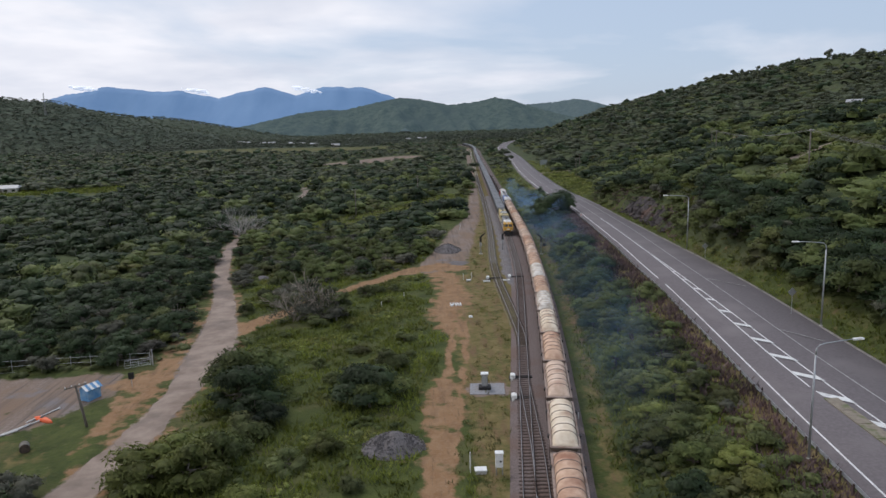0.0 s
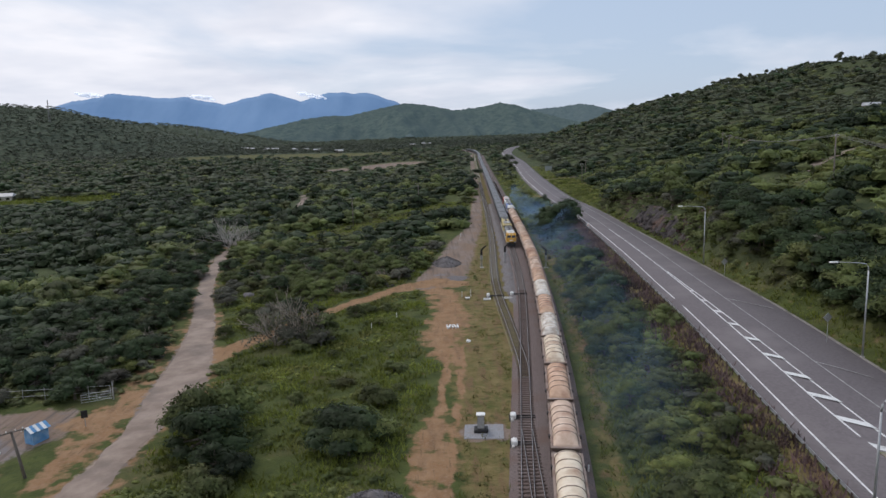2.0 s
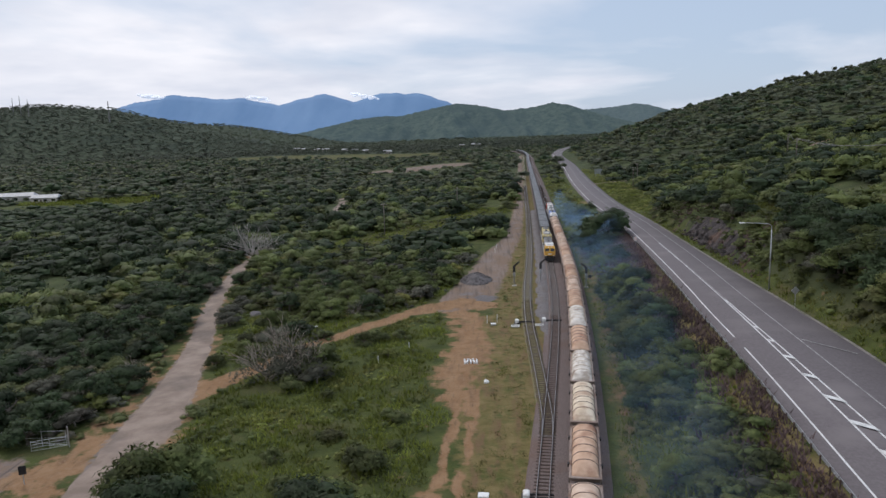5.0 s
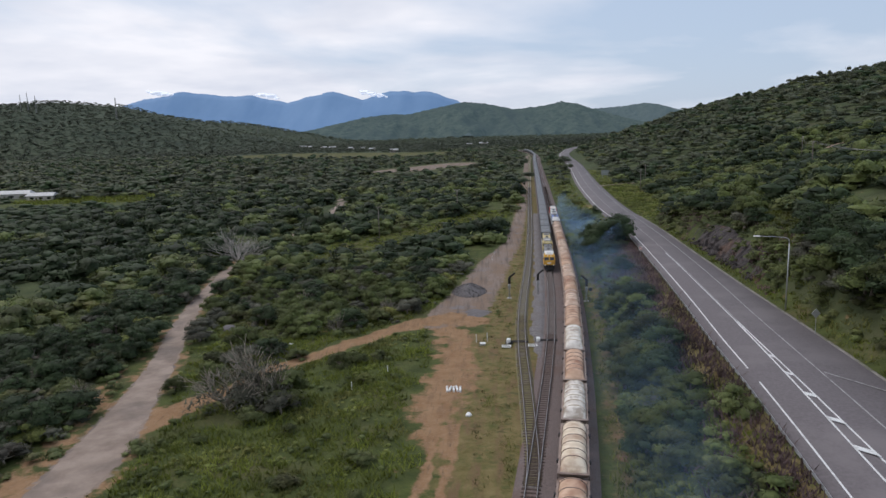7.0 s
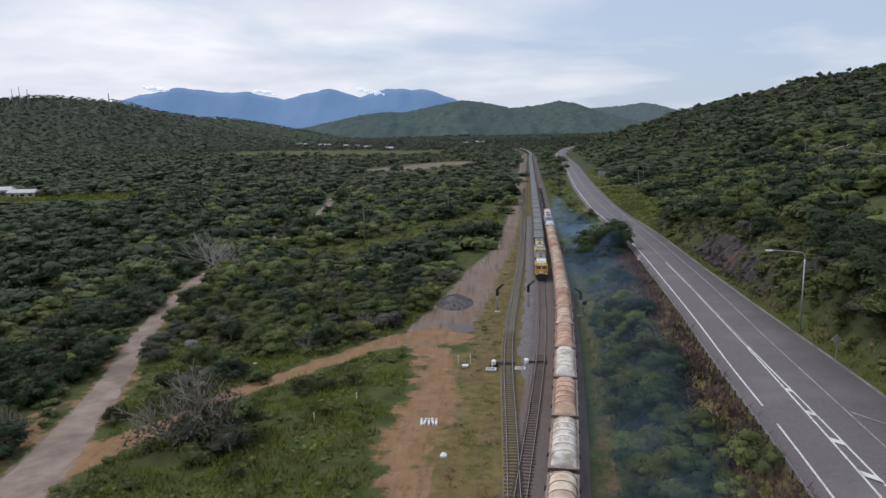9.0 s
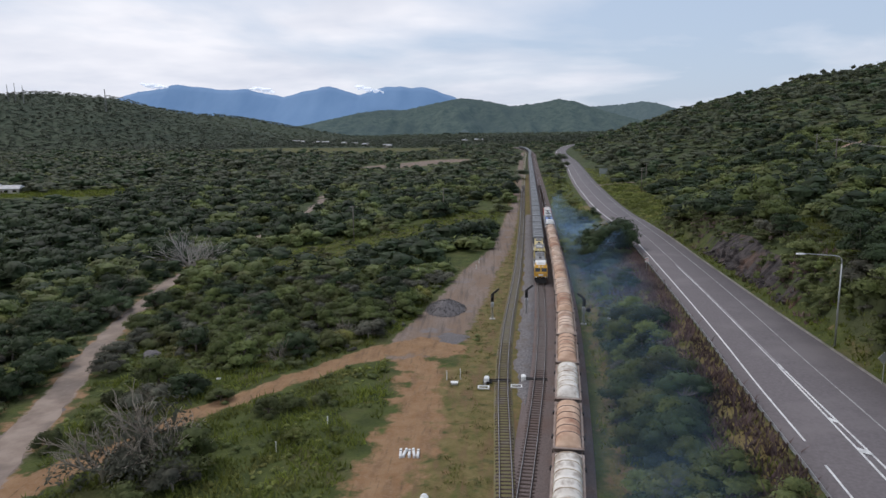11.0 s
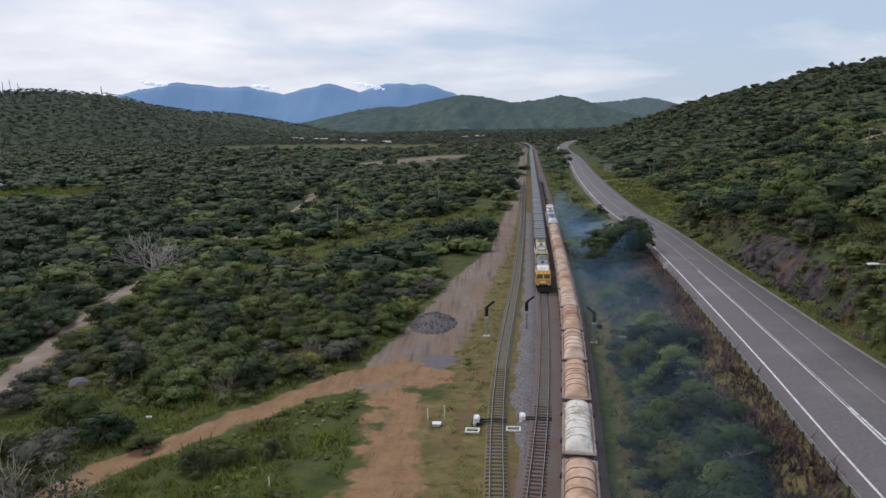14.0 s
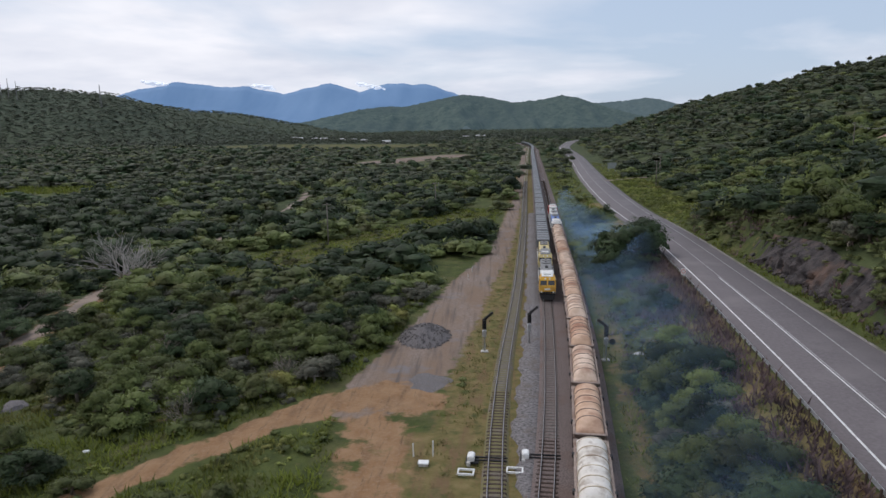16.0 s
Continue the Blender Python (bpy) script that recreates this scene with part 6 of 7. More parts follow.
ob = thing("equipment_cabinet", "grey steel equipment cabinet on a dark plinth", "cabinet", at=at_ground(-0.9, 74.8, -5))
part("plinth", Geo().box((0, 0, -0.1), (1.5, 1.2, 0.5), chamfer=0.05), BLACK, ob, "dark plinth")
part("cabinet_body", Geo().box((0, 0, 0.4), (0.75, 0.6, 1.5), chamfer=0.03), LOCO_GREY, ob)
part("door", Geo().box((0, -0.31, 0.5), (0.66, 0.04, 1.25), chamfer=0.01), GALV, ob)
part("cap", Geo().box((0, 0, 1.9), (0.95, 0.8, 0.14), chamfer=0.04), WHITE, ob, "pale overhanging cap")
tagged(new("apron", Geo().box((-0.6, 74.7, ground_at(-0.6, 74.7) - 0.1), (4.2, 3.6, 0.16), rz=-0.08, chamfer=0.03).mesh("apron", surface("grey_screenings", (0.2, 0.2, 0.21), (0.33, 0.33, 0.34), 5.0, (0.25, 0.22, 0.2), 0.8, bump=0.02))), "grey stone screenings pad round the cabinet", "pad", kind="structure")

ob = thing("relay_cabinet", "tall white relay cabinet on thin legs", "cabinet", at=at_ground(-1.5, 53.6, -3))
part("cabinet_body", Geo().box((0, 0, 0.75), (0.7, 0.55, 1.35), chamfer=0.04), WHITE, ob)
part("door", Geo().box((0, -0.285, 0.85), (0.58, 0.03, 1.1)), WHITE, ob)
part("lock", Geo().box((0.12, -0.31, 1.3), (0.14, 0.04, 0.16)), BLACK, ob)
part("roof_cap", Geo().box((0, 0, 2.1), (0.8, 0.65, 0.08), chamfer=0.02), WHITE, ob)
for sx in (-0.28, 0.28):
    for sy in (-0.2, 0.2):
        part("leg", Geo().box((sx, sy, -0.2), (0.07, 0.07, 0.96)), GALV, ob)
ob = thing("pit_lid", "white concrete cable pit lid", "pit", "cable pits", at=at_ground(-3.2, 54.0))
part("pit_body", Geo().box((0, 0, -0.2), (1.05, 0.75, 0.5), chamfer=0.03), CONCRETE, ob)
part("lid", Geo().box((0, 0, 0.3), (1.15, 0.85, 0.12), chamfer=0.03), WHITE, ob)
ob = thing("pit_lid", "white concrete cable pit lid", "pit", "cable pits", at=at_ground(1.3, 134.3))
part("pit_body", Geo().box((0, 0, -0.2), (0.8, 0.6, 0.4), chamfer=0.03), CONCRETE, ob)
part("lid", Geo().box((0, 0, 0.2), (0.9, 0.7, 0.12), chamfer=0.03), WHITE, ob)


def marker_post(x, y, h, mat=WHITE, r=0.055, label="slim white marker post"):
    ob = thing("marker_post", label, "post", "marker posts", at_ground(x, y))
    part("post", Geo().tube([(0, 0, -0.3), (0, 0, h)], r, 8), mat, ob)
    part("cap", Geo().tube([(0, 0, h), (0, 0, h + 0.05)], [r * 1.3, r * 0.6], 8), mat, ob)


for x, y, h in [(-4.15, 54.1, 2.0), (0.3, 135.8, 1.2), (2.0, 135.9, 1.4), (-15.6, 115.5, 1.1), (-11.7, 121.3, 1.2), (3.4, 205, 1.0), (4.0, 212, 1.0)]:
    marker_post(x, y, h)
marker_post(8.3, 64.5, 0.9)

# broken white barrier pieces on the bare earth
for k, (dx, rz, tilt) in enumerate([(-0.85, 4, 10), (-0.45, -7, 4), (0.0, 3, 8), (0.42, 9, 5), (0.85, 2, 12)]):
    ob = thing("concrete_block", "white concrete beam lying on bare earth", "concrete beam", "white beams", at_ground(-2.35 + dx, 115.3 + 0.12 * (k % 2), rz))
    part("beam", Geo().box((0, 0, -0.03), (0.26, 1.7 - 0.1 * (k % 3), 0.3), chamfer=0.05), WHITE, ob)
    part("strap", Geo().box((0, 0.3, 0.265), (0.27, 0.1, 0.012)), BLACK, ob)


def boulder(x, y, r, mat, label, squash=0.6, seed=0, name="boulder", lift=0.0):
    """A lumpy stone."""
    rng = np.random.RandomState(seed)
    bm = bmesh.new()
    bmesh.ops.create_icosphere(bm, subdivisions=2, radius=1.0)
    ph = rng.uniform(0, 6.28, 6)
    for v in bm.verts:
        k = 1 + 0.16 * math.sin(v.co.x * 3.1 + ph[0]) + 0.14 * math.sin(v.co.y * 3.7 + ph[1]) + 0.1 * math.sin(v.co.z * 4.3 + ph[2]) + rng.uniform(-0.06, 0.06)
        v.co = Vector((v.co.x * r * k, v.co.y * r * k, v.co.z * r * k * squash))
    me = bpy.data.meshes.new(name)
    bm.to_mesh(me)
    bm.free()
    me.materials.append(mat)
    ob = new(name, me)
    ob.matrix_world = at_ground(x, y, 0, lift)
    return tagged(ob, label, name.replace("_", " "), "stones")


boulder(-0.2, 107.2, 0.42, WHITE, "small pale stone on the wheel track", 0.7, 1)
boulder(-43.6, 147.6, 1.5, CRUSHED, "large flat grey boulder at the edge of the scrub", 0.35, 2)
boulder(-30, 152.5, 0.5, CONCRETE, "small pale rock by the lane", 0.6, 3)
boulder(24.5, 160, 0.8, CONCRETE, "pale rock on the embankment", 0.6, 4)
boulder(-29.5, 136.8, 0.3, WHITE, "small white stone in the grass", 0.6, 6)


def stone_heap(x, y, rx, ry, h, label, seed):
    """A tipped heap of crushed stone with loose pieces on it."""
    ob = thing("gravel_heap", label, "gravel heap", "gravel heaps", at_ground(x, y))
    g = np.linspace(-1.15, 1.15, 41)
    U, V = np.meshgrid(g, g)
    d = np.hypot(U, V)
    z = h * np.clip(1 - d**1.35, -0.2, 1) ** 1.0 * (1 + 0.16 * lumps(U * 5, V * 5, 3.5, seed)) + 0.05 * lumps(U * 20, V * 20, 2.5, seed + 1)
    z = np.where(d > 1.05, -0.25, z)
    v = np.stack([U * rx, V * ry, z], -1).reshape(-1, 3)
    n = len(g)
    a = np.arange(n - 1)[:, None] * n + np.arange(n - 1)[None]
    me = array_mesh("mound", v, np.stack([a, a + 1, a + 1 + n, a + n], -1).reshape(-1, 4), CRUSHED)
    part("mound", me, CRUSHED, ob)
    rng = np.random.RandomState(seed)
    s = Geo()
    for _ in range(500):
        a, q = rng.uniform(0, 6.28), math.sqrt(rng.uniform(0, 1.15))
        px, py = q * math.cos(a), q * math.sin(a)
        pz = h * max(0.0, 1 - q**1.35)
        s.box((px * rx, py * ry, pz - 0.04), tuple(rng.uniform(0.08, 0.24, 3)), rz=rng.uniform(0, 3), taper=0.6)
    tagged(part("rubble", s, CRUSHED, ob), kind="stuff")


stone_heap(-11.5, 60.0, 3.1, 2.9, 1.5, "grey heap of crushed stone in the grass", 31)
stone_heap(-1.6, 170.5, 3.4, 5.2, 1.7, "blue-grey heap of ballast beside the yard track", 41)
sp = [(0.2 + math.cos(a) * 2.4 * k * (1 + 0.18 * math.sin(3 * a + 1) + 0.1 * math.sin(7 * a)), 153.5 + math.sin(a) * 3.0 * k * (1 + 0.15 * math.sin(4 * a))) for k in (0.02, 0.6, 1.05) for a in np.linspace(0, 6.28, 36, endpoint=False)]
tagged(new("screenings_patch", array_mesh("screenings_patch", [(x, y, ground_at(x, y) + (0.1 if i < 36 else 0.08 if i < 72 else -0.03)) for i, (x, y) in enumerate(sp)], [(r * 36 + i, r * 36 + (i + 1) % 36, (r + 1) * 36 + (i + 1) % 36, (r + 1) * 36 + i) for r in range(2) for i in range(36)], CRUSHED)), "thin spread of blue-grey screenings", "gravel", kind="structure")

# ---- along the highway ----
guard = thing("guard_rail", "galvanised steel guard rail on posts beside the highway", "guard rail")
v, q = [], []
prof = [(0, 0.42), (0.07, 0.47), (0.07, 0.54), (0, 0.59), (0.07, 0.64), (0.07, 0.71), (0, 0.76)]
gys = np.arange(-20, 232, 2.0)
for y in gys:
    v += [(float(guard_x(y)) + p, y, float(road_z(y)) - 0.1 + z) for p, z in prof]
k = len(prof)
for i in range(len(gys) - 1):
    q += [(i * k + j, i * k + j + 1, (i + 1) * k + j + 1, (i + 1) * k + j) for j in range(k - 1)]
beam = part("beam", array_mesh("beam", v, q, GALV), GALV, guard)
beam_mod = beam.modifiers.new("thickness", "SOLIDIFY")
beam_mod.thickness = 0.012
post_me = Geo().box((0, 0, -0.5), (0.11, 0.16, 1.25), chamfer=0.015).mesh("post", RUSTY)
for y in gys:
    p = new("post", post_me)
    p.parent = guard
    p.matrix_basis = pose(float(guard_x(y)) - 0.09, y, float(road_z(y)) - 0.1)


def street_lamp(x, y, h, reach, rz, z0):
    """A tapered steel lamp post with a bent outreach arm."""
    ob = thing("street_lamp", "tall galvanised street lamp with a long curved arm", "street lamp", "street lamps", pose(x, y, z0, 0, 0, rz))
    part("base", Geo().tube([(0, 0, -0.4), (0, 0, 0.25)], 0.22, 10), CONCRETE, ob)
    part("pole", Geo().tube([(0, 0, 0.2), (0, 0, h * 0.5), (0, 0, h - 0.9)], [0.12, 0.095, 0.075], 10), GALV, ob, smooth=True)
    pts = [(0, 0, h - 0.9), (0.06, 0, h - 0.4), (0.3, 0, h - 0.1), (0.8, 0, h), (reach * 0.6, 0, h + 0.12), (reach, 0, h + 0.2)]
    part("arm", Geo().tube(pts, [0.075, 0.07, 0.06, 0.055, 0.045, 0.04], 8), GALV, ob, smooth=True)
    part("luminaire", Geo().box((reach + 0.35, 0, h + 0.12), (0.95, 0.34, 0.16), chamfer=0.06), WHITE, ob, "flat pale lamp head")


street_lamp(44.2, 81.2, 11.3, 3.6, 176, 4.0)
street_lamp(45.8, 132.6, 11.0, 4.2, 176, 5.1)
street_lamp(24.0, 47.6, 10.2, 3.4, 6, 3.0)


def diamond_sign(x, y, z, h, size, rz, label):
    ob = thing("road_sign", label, "road sign", "road signs", pose(x, y, z, 0, 0, rz))
    part("post", Geo().tube([(0, 0, -0.5), (0, 0, h)], 0.04, 8), GALV, ob)
    g = Geo()
    s = size / 2 ** 0.5
    g.add([(-s, 0.05, h), (0, 0.05, h - s), (s, 0.05, h), (0, 0.05, h + s), (-s, 0.08, h), (0, 0.08, h - s), (s, 0.08, h), (0, 0.08, h + s)], [(0, 1, 2, 3), (7, 6, 5, 4), (0, 4, 5, 1), (1, 5, 6, 2), (2, 6, 7, 3), (3, 7, 4, 0)])
    part("plate", g, GALV, ob, "grey back of a diamond plate")


diamond_sign(43.0, 86.5, 4.9, 2.6, 0.9, 5, "diamond road sign on a post, seen from behind")
diamond_sign(44.6, 120.5, 5.6, 2.4, 0.9, 5, "diamond road sign on a post, seen from behind")
ob = thing("road_sign", "small round speed sign on the guard rail side", "road sign", "road signs", pose(35.0, 180.5, float(road_z(180)), 0, 0, 8))
part("post", Geo().tube([(0, 0, -0.5), (0, 0, 1.5)], 0.04, 8), GALV, ob)
part("plate", Geo().box((0, -0.06, 1.2), (0.75, 0.04, 0.9), chamfer=0.015), WHITE, ob)
part("ring", Geo().tube([(0, -0.085, 1.68), (0, -0.1, 1.68)], 0.3, 20), LOCO_RED, ob)
part("ring_face", Geo().tube([(0, -0.1, 1.68), (0, -0.115, 1.68)], 0.22, 20), WHITE, ob)
ob = thing("direction_board", "large grey-green board beside the highway, seen from behind", "road sign", "road signs", pose(71.5, 446, ground_at(71.5, 446), 0, 0, -5))
part("panel", Geo().box((0, 0, 1.6), (4.6, 0.08, 3.0), chamfer=0.02), surface("board_back", (0.2, 0.23, 0.22), (0.28, 0.3, 0.29), 1.0), ob)
for sx in (-1.5, 1.5):
    part("post", Geo().tube([(sx, 0.1, -0.4), (sx, 0.1, 4.5)], 0.08, 8), GALV, ob)


def power_pole(x, y, h, arms, label, rz=0.0, lean=0.0, z=None):
    ob = thing("power_pole", label, "power pole", "power poles", pose(x, y, ground_at(x, y) if z is None else z, 0, lean, rz))
    part("pole", Geo().tube([(0, 0, -0.5), (0, 0, h * 0.5), (0, 0, h)], [0.17, 0.15, 0.12], 9), TIMBER, ob, smooth=True)
    for a in arms:
        c = part("crossarm", Geo().box((0, -0.14, a), (2.3, 0.1, 0.13)), TIMBER, ob)
        for sx in (-1.05, -0.4, 0.4, 1.05):
            part("insulator", Geo().tube([(sx, -0.14, a + 0.13), (sx, -0.14, a + 0.3)], [0.05, 0.035], 8), WHITE, c)
    return ob


power_pole(-31.5, 246, 10.5, (10.0,), "grey timber power pole in the scrub")
power_pole(-9.2, 302, 10.0, (9.5,), "grey timber power pole in the scrub")
power_pole(-47.0, 70.5, 5.2, (5.0,), "short leaning dark timber pole with a pale crossarm", 25, -7)
power_pole(72.5, 356, 10.0, (9.5, 8.6), "timber power pole beside the highway")
power_pole(82.5, 392, 9.5, (9.0,), "timber power pole at the side road")
hill_poles = [(76, 143.5), (98, 244), (132.5, 331)]
for k, (x, y) in enumerate(hill_poles):
    power_pole(x, y, 10.5, (10.0,), "timber power pole on the hillside", 40)


def wires(a, b, za, zb, label):
    ob = thing("power_line", label, "power line", "power lines")
    for off in (-1.0, 0.0, 1.0):
        pts = []
        for i in range(13):
            t = i / 12
            pts.append((a[0] + (b[0] - a[0]) * t + off * 0.7, a[1] + (b[1] - a[1]) * t - off * 0.7, za + (zb - za) * t - 4 * 1.6 * t * (1 - t)))
        part("wire", Geo().tube(pts, 0.028, 4, False), LOCO_GREY, ob)


for a, b in zip(hill_poles, hill_poles[1:]):
    wires(a, b, ground_at(*a) + 10.2, ground_at(*b) + 10.2, "sagging power line across the hillside")
wires((72, 40), hill_poles[0], ground_at(72, 40) + 10.2, ground_at(*hill_poles[0]) + 10.2, "sagging power line across the hillside")

# rock face of the cutting
rocks = thing("rock_cutting", "dark grey and rust-coloured blasted rock face beside the highway", "rock face")
rng = np.random.RandomState(77)
fy, fv = np.arange(147, 208, 0.3), np.linspace(0, 1, 17)
U, V = np.meshgrid(fy, fv)
tall = 1.0 + 4.0 * np.exp(-(((U - 181) / 10.0) ** 2)) + 1.5 * np.exp(-(((U - 163) / 6.0) ** 2)) + 0.5 * lumps(U, U * 0, 9, 71)
seeds = np.stack([rng.uniform(147, 208, 330), rng.uniform(0, 6, 330)], 1)
push, tilt = rng.uniform(-0.45, 0.75, 330), rng.uniform(-0.5, 0.5, (330, 2))
du, dv = U[..., None] - seeds[:, 0], (V * tall)[..., None] - seeds[:, 1]
near_i = np.argmin(du * du * 0.55 + dv * dv * 1.4, -1)
pick_u, pick_v = np.take_along_axis(du, near_i[..., None], -1)[..., 0], np.take_along_axis(dv, near_i[..., None], -1)[..., 0]
off = push[near_i] + tilt[near_i, 0] * pick_u + tilt[near_i, 1] * pick_v + rng.uniform(-0.06, 0.06, U.shape)
FX = pave_r(U) + 2.0 + V * (0.7 + 0.22 * tall) - off * np.sin(np.clip(V, 0.08, 1) * math.pi) ** 0.5
FZ = road_z(U) - 0.3 + V * tall + 0.25 * off
FX = np.where(V > 0.97, FX + 2.6, FX)
FZ = np.where(V > 0.97, height(FX, U) + 0.05, FZ)
a = np.arange(len(fv) - 1)[:, None] * len(fy) + np.arange(len(fy) - 1)[None]
q = np.stack([a, a + len(fy), a + 1 + len(fy), a + 1], -1).reshape(-1, 4)
part("rock_wall", array_mesh("rock_wall", np.stack([FX, U, FZ], -1).reshape(-1, 3), q, ROCK), ROCK, rocks, "stepped blasted face")
for k in range(60):
    y = 176 + rng.uniform(-1, 1) * 26
    r = rng.uniform(0.25, 0.75)
    x = float(pave_r(y)) + 1.9 + rng.uniform(0, 0.8)
    bm = bmesh.new()
    for _ in range(11):
        d = Vector(rng.normal(size=3)).normalized()
        bm.verts.new((d.x * r * 0.8, d.y * r * 1.2, d.z * r * 0.75))
    bmesh.ops.convex_hull(bm, input=bm.verts)
    bmesh.ops.delete(bm, geom=[vv for vv in bm.verts if not vv.link_faces], context="VERTS")
    me = bpy.data.meshes.new("rock")
    bm.to_mesh(me)
    bm.free()
    me.materials.append(ROCK)
    o = new("rock", me)
    o.parent = rocks
    o.matrix_basis = pose(x, y, ground_at(x, y) + 0.2 * r, rng.uniform(-12, 12), rng.uniform(-12, 12), rng.uniform(-25, 25))

# ---- yard beside the lane ----
fence = thing("wire_fence", "rusty chain-link fence with pipe posts behind the yard", "fence")
for k in range(18):
    x = -96 + k * 2.85
    y = 91.5 - 0.03 * (x + 48)
    part("post", Geo().tube([(x, y, ground_at(x, y) - 0.3), (x, y, ground_at(x, y) + 1.9)], 0.035, 6), GALV, fence)
for z in (0.1, 1.0, 1.8):
    part("rail_wire", Geo().tube([(-96, 91.5 - 0.03 * -48, ground_at(-96, 92) + z), (-70, 92.1, ground_at(-70, 92) + z), (-47.5, 91.5, ground_at(-47.5, 91.5) + z)], 0.02, 4, False), GALV, fence)
g = Geo()
for k in range(150):
    x = -96 + k * 0.32
    y = 91.5 - 0.03 * (x + 48)
    z = ground_at(x, y)
    for s in (1, -1):
        g.tube([(x, y, z + 0.05), (x + s * 0.9, y - s * 0.027, z + 1.8)], 0.006, 3, False)
tagged(part("chain_mesh", g, RUSTY, fence), kind="stuff")
gate = thing("pipe_gate", "open galvanised pipe gate at the yard entrance", "gate", at=pose(-47.2, 91.2, ground_at(-47, 91), 0, 0, 205))
for z in (0.25, 0.6, 0.95, 1.3):
    part("gate_rail", Geo().tube([(0, 0, z), (3.6, 0, z)], 0.025, 6), GALV, gate)
for x in (0, 1.8, 3.6):
    part("gate_stile", Geo().tube([(x, 0, 0.2), (x, 0, 1.35)], 0.03, 6), GALV, gate)
part("gate_post", Geo().tube([(-0.1, 0, -0.3), (-0.1, 0, 2.4)], 0.07, 8), GALV, gate)
part("brace", Geo().tube([(0, 0, 0.25), (3.6, 0, 1.3)], 0.02, 6), GALV, gate)
ob = thing("sign_post", "dark board on a short post at the yard entrance", "sign", at=at_ground(-46.6, 82.5, 20))
part("post", Geo().tube([(0, 0, -0.3), (0, 0, 1.7)], 0.05, 8), GALV, ob)
part("board", Geo().box((0, -0.06, 1.1), (0.7, 0.05, 0.9), chamfer=0.01), BLACK, ob)

shed = thing("garden_shed", "small blue sheet-steel shed with a striped gable roof", "shed", at=at_ground(-50.6, 79.5, -28) @ Matrix.Scale(0.8, 4))
part("wall", Geo().box((0, 0, -0.1), (1.9, 2.3, 1.9)), SHED_BLUE, shed)
part("gable", Geo().add([(-0.95, -1.15, 1.8), (0.95, -1.15, 1.8), (0, -1.15, 2.4), (-0.95, 1.15, 1.8), (0.95, 1.15, 1.8), (0, 1.15, 2.4)], [(0, 1, 2), (5, 4, 3), (0, 2, 5, 3), (1, 4, 5, 2), (0, 3, 4, 1)]), SHED_BLUE, shed)
for s in (-1, 1):
    for k in range(6):
        yy = -1.25 + k * 0.5
        z0, z1 = 1.74, 2.44
        part("roof_sheet", Geo().add([(s * 1.12, yy - 0.24, z0), (s * 1.12, yy + 0.24, z0), (0, yy + 0.24, z1), (0, yy - 0.24, z1), (s * 1.12, yy - 0.24, z0 + 0.05), (s * 1.12, yy + 0.24, z0 + 0.05), (0, yy + 0.24, z1 + 0.05), (0, yy - 0.24, z1 + 0.05)], [(3, 2, 1, 0), (4, 5, 6, 7), (0, 1, 5, 4), (1, 2, 6, 5), (2, 3, 7, 6), (3, 0, 4, 7)]), SHED_BLUE if k % 2 else WHITE, shed)
part("door", Geo().box((0.2, -1.17, 0), (0.8, 0.05, 1.6)), SHED_BLUE, shed)
ob = thing("kayak", "orange plastic kayak lying in the yard", "kayak", at=at_ground(-53.5, 73.5, 60))
part("hull", shell(lambda y: [(x * 0.42 * max(0.06, 1 - (y / 1.7) ** 2) ** 0.6, z * max(0.15, 1 - (y / 1.75) ** 2) ** 0.5) for x, z in arch(1.0, 0.02, 0.42, 8)], list(np.linspace(-1.68, 1.68, 13))), ORANGE, ob, smooth=True)
part("seat_well", Geo().tube([(0, 0.1, 0.38), (0, 0.1, 0.45)], [0.26, 0.24], 12), BLACK, ob)
for k, (x, y, rz) in enumerate([(-54.8, 71, 62), (-55.4, 70.2, 58), (-54.2, 74.8, 66), (-56.2, 68.5, 50)]):
    ob = thing("conduit_length", "pale plastic conduit lying in the yard", "pipe", "conduit lengths", at_ground(x, y, rz))
    part("pipe", Geo().tube([(-2.2, 0, 0.1), (2.2, 0, 0.1)], 0.09, 8), PVC, ob)
    part("socket", Geo().tube([(2.1, 0, 0.1), (2.35, 0, 0.1)], 0.12, 8), PVC, ob)
ob = thing("water_tank", "short dark culvert ring standing in the grass", "culvert pipe", at=at_ground(-51.0, 65.0, 30) @ Matrix.Scale(0.62, 4))
part("ring", Geo().tube([(0, -0.9, 0.75), (0, 0.9, 0.75)], 0.8, 18, False), surface("mossy_concrete", (0.12, 0.11, 0.09), (0.2, 0.18, 0.15), 2.0), ob, smooth=True)
for s in (-1, 1):
    part("rim", Geo().tube([(0, s * 0.9, 0.75), (0, s * 0.98, 0.75)], [0.84, 0.78], 18), RUSTY, ob)

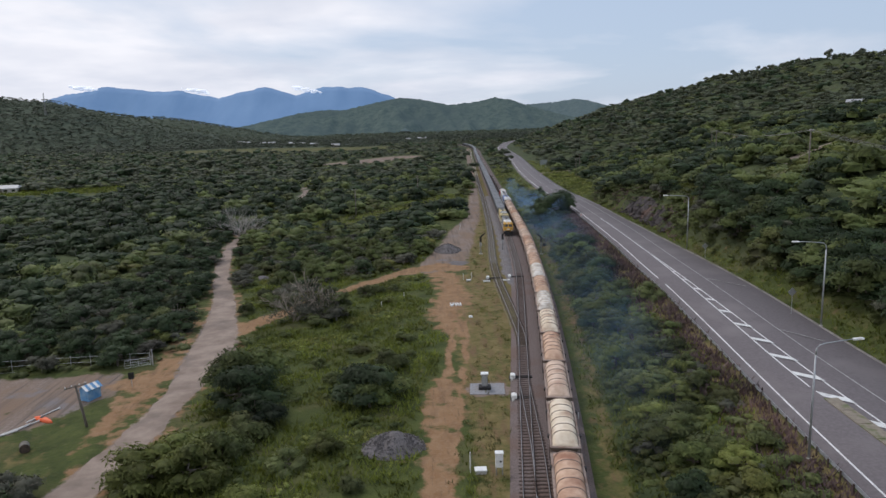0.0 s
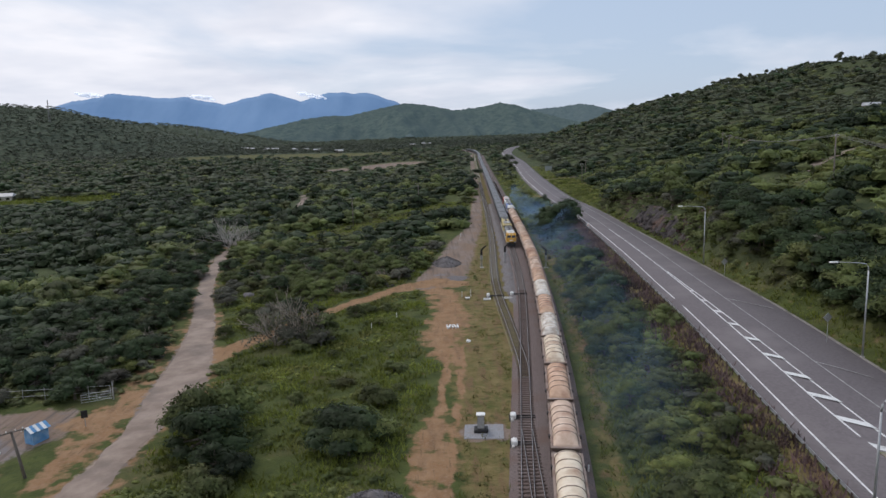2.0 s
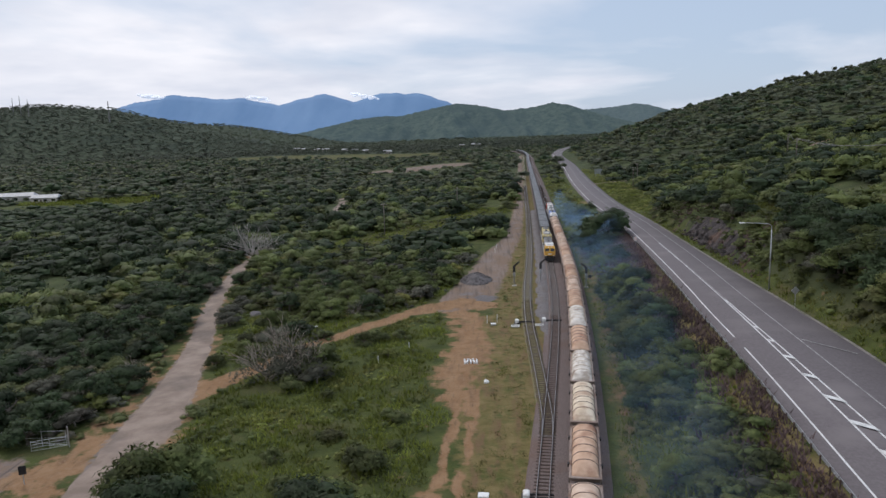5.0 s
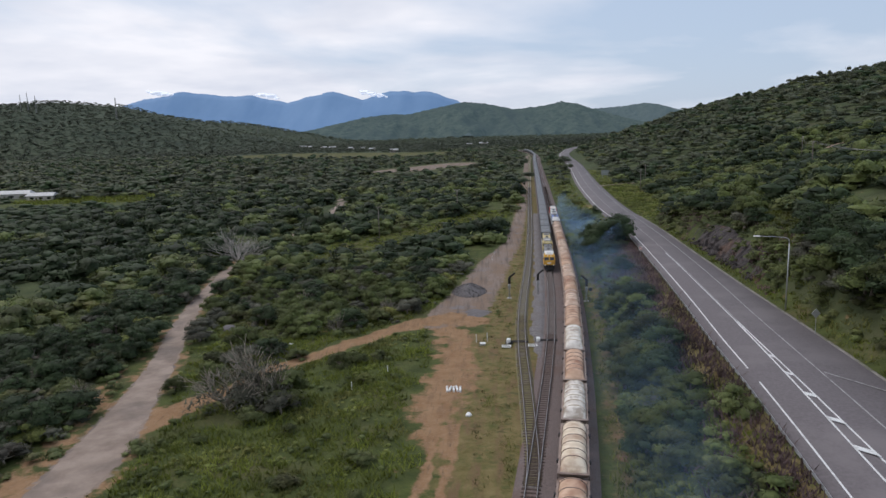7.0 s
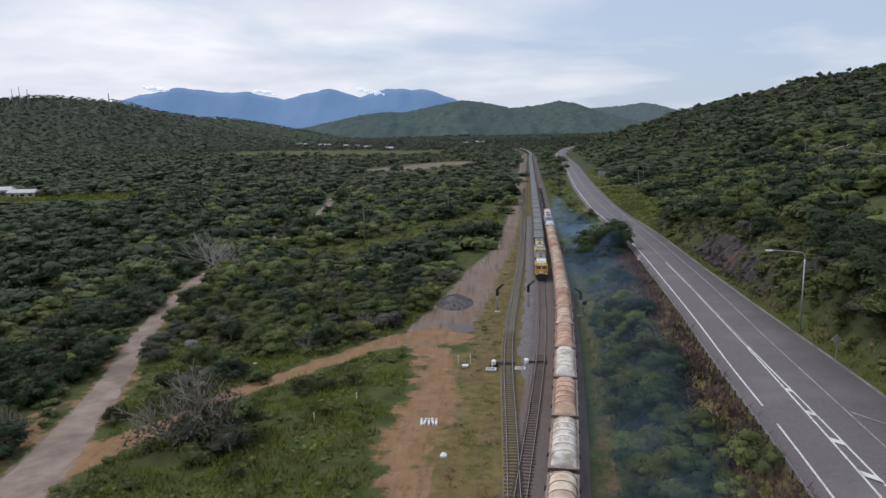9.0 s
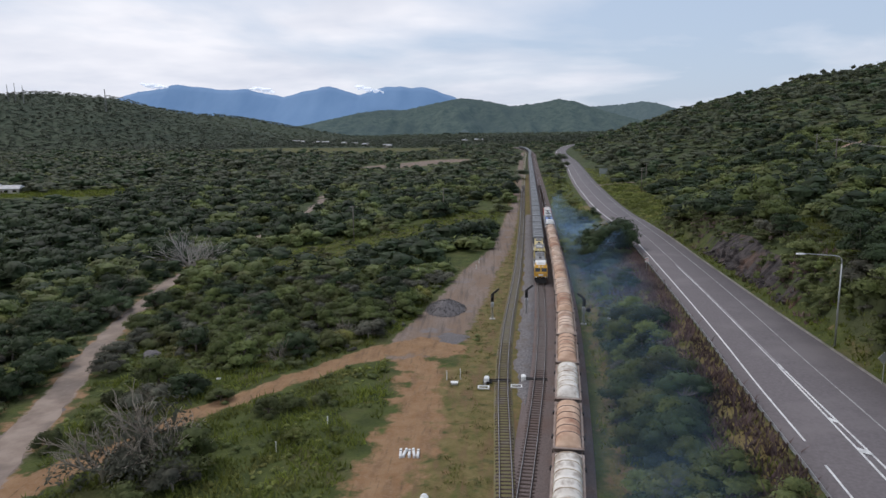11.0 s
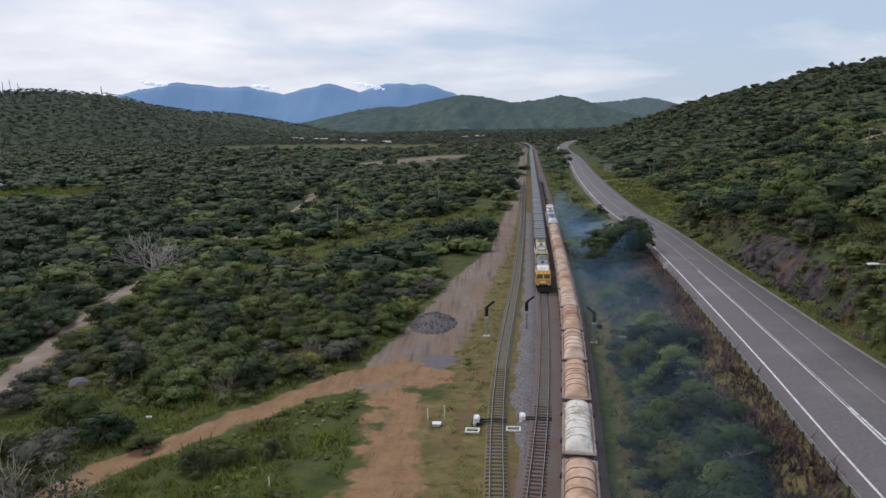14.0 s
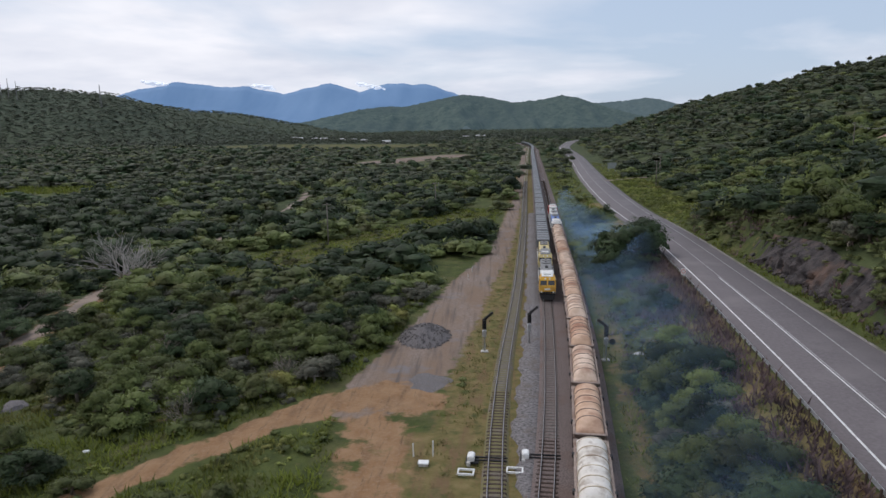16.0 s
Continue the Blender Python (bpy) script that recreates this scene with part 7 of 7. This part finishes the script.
# ---- far houses, sheds, masts ----
def house(x, y, w, d, h, rz, label):
    ob = thing("house", label, "house", "far houses", pose(x, y, ground_at(x, y), 0, 0, rz))
    part("wall", Geo().box((0, 0, -0.3), (w, d, h)), WALLS, ob)
    part("roof", Geo().add([(-w * 0.55, -d * 0.6, h - 0.35), (w * 0.55, -d * 0.6, h - 0.35), (w * 0.55, d * 0.6, h - 0.35), (-w * 0.55, d * 0.6, h - 0.35), (-w * 0.5, 0, h + d * 0.2), (w * 0.5, 0, h + d * 0.2)], [(0, 1, 5, 4), (2, 3, 4, 5), (1, 2, 5), (3, 0, 4), (3, 2, 1, 0)]), ROOF, ob, "pale sheet roof")
    for k in (-0.3, 0.05, 0.35):
        part("window", Geo().box((w * k, -d / 2 - 0.03, 1.0), (w * 0.14, 0.1, 1.2)), GLASS, ob)
    part("door", Geo().box((-w * 0.12, -d / 2 - 0.03, 0), (1.0, 0.1, 2.0)), RUSTY, ob)


for x, y, w, rz in [(-405, 1595, 16, 5), (-386, 1580, 10, -10), (-340, 1515, 12, 4), (-316, 1490, 14, 8), (-262, 1415, 10, -6), (-232, 1360, 12, 5), (-200, 1290, 12, 12), (-149, 1195, 13, -4), (-2, 1440, 18, 3), (-30, 1430, 10, 8)]:
    house(x, y, w, 8, 4.2, rz, "far low house with a pale roof among trees")
house(-290, 446, 22, 8, 3.6, 14, "long low shed with a pale roof beyond the scrub")
house(-260, 430, 15, 7, 3.4, 8, "low shed with a pale roof beyond the scrub")
house(194, 318, 8, 5, 3.4, -30, "pale flat-roofed building on the hillside")
for x, y, h, r in [(-808, 1560, 46, 2.2), (-984, 1500, 36, 0.8), (-968, 1500, 40, 0.8), (-951, 1500, 36, 0.8), (-620, 1950, 30, 1.2)]:
    ob = thing("lattice_mast", "thin grey lattice mast on the skyline", "mast", "masts", pose(x, y, ground_at(x, y), 0, 0, 0))
    for a in range(3):
        c, s = math.cos(a * 2.094), math.sin(a * 2.094)
        part("leg", Geo().tube([(c * r, s * r, -2), (c * r * 0.25, s * r * 0.25, h)], 0.28, 5), LOCO_GREY, ob)
    g = Geo()
    for k in range(9):
        z = h * k / 9
        q = r * (1 - 0.75 * k / 9)
        for a in range(3):
            b = (a + 1) % 3
            g.tube([(math.cos(a * 2.094) * q, math.sin(a * 2.094) * q, z), (math.cos(b * 2.094) * q * 0.92, math.sin(b * 2.094) * q * 0.92, z + h / 9)], 0.14, 4, False)
    part("bracing", g, LOCO_GREY, ob)


# ---- exhaust smoke drifting off the hauling locomotives ----
def smoke():
    """Thin wavy veils of blue-grey exhaust, thickest by the locomotives."""
    m, n, l, p = nodes_of("exhaust_smoke")
    a = n.new("ShaderNodeAttribute")
    a.attribute_name = "veil"
    thick = n.new("ShaderNodeMath")
    thick.operation = "MULTIPLY"
    l.new(a.outputs["Fac"], thick.inputs[0])
    l.new(noise_ramp(n, l, 0.06, 0.25, 0.75, (1, 0.5, 1.4), 4.0), thick.inputs[1])
    clear, dif, mix = n.new("ShaderNodeBsdfTransparent"), n.new("ShaderNodeBsdfDiffuse"), n.new("ShaderNodeMixShader")
    dif.inputs["Color"].default_value = (0.2, 0.33, 0.5, 1)
    l.new(thick.outputs[0], mix.inputs[0])
    l.new(clear.outputs[0], mix.inputs[1])
    l.new(dif.outputs[0], mix.inputs[2])
    l.new(mix.outputs[0], n["Material Output"].inputs["Surface"])
    ob = thing("exhaust_smoke", "thin blue-grey exhaust smoke hanging beside the mineral train", "smoke", kind="stuff")
    ys, us = np.arange(50, 300, 4.0), np.linspace(0, 1, 13)
    for k in range(2):
        V, D = [], []
        for y in ys:
            near = float(smooth(210, 290, y))
            for u in us:
                x = float(track_r(y)) + 0.5 + u * (13 - 8.5 * near) + 0.6 * math.sin(y * 0.09 + k * 1.7)
                base = min(ground_at(x, y), 3.5) * (1 - near)
                V.append((x, y, base + 2.4 + 3.0 * k + 2.2 * near + 0.5 * math.sin(y * 0.13 + u * 5 + k * 2.3)))
                edge = min(1.0, u / 0.22) * min(1.0, (1 - u) / 0.3)
                D.append(0.44 * edge * (0.15 + 0.85 * smooth(130, 225, y)) * smooth(45, 80, y) * (1 - smooth(286, 298, y)))
        w = len(us)
        q = [(i * w + j, i * w + j + 1, (i + 1) * w + j + 1, (i + 1) * w + j) for i in range(len(ys) - 1) for j in range(w - 1)]
        me = array_mesh("smoke_veil", V, q, m)
        field(me, "veil", D)
        me.polygons.foreach_set("use_smooth", [True] * len(me.polygons))
        part("smoke_veil", me, m, ob)


smoke()
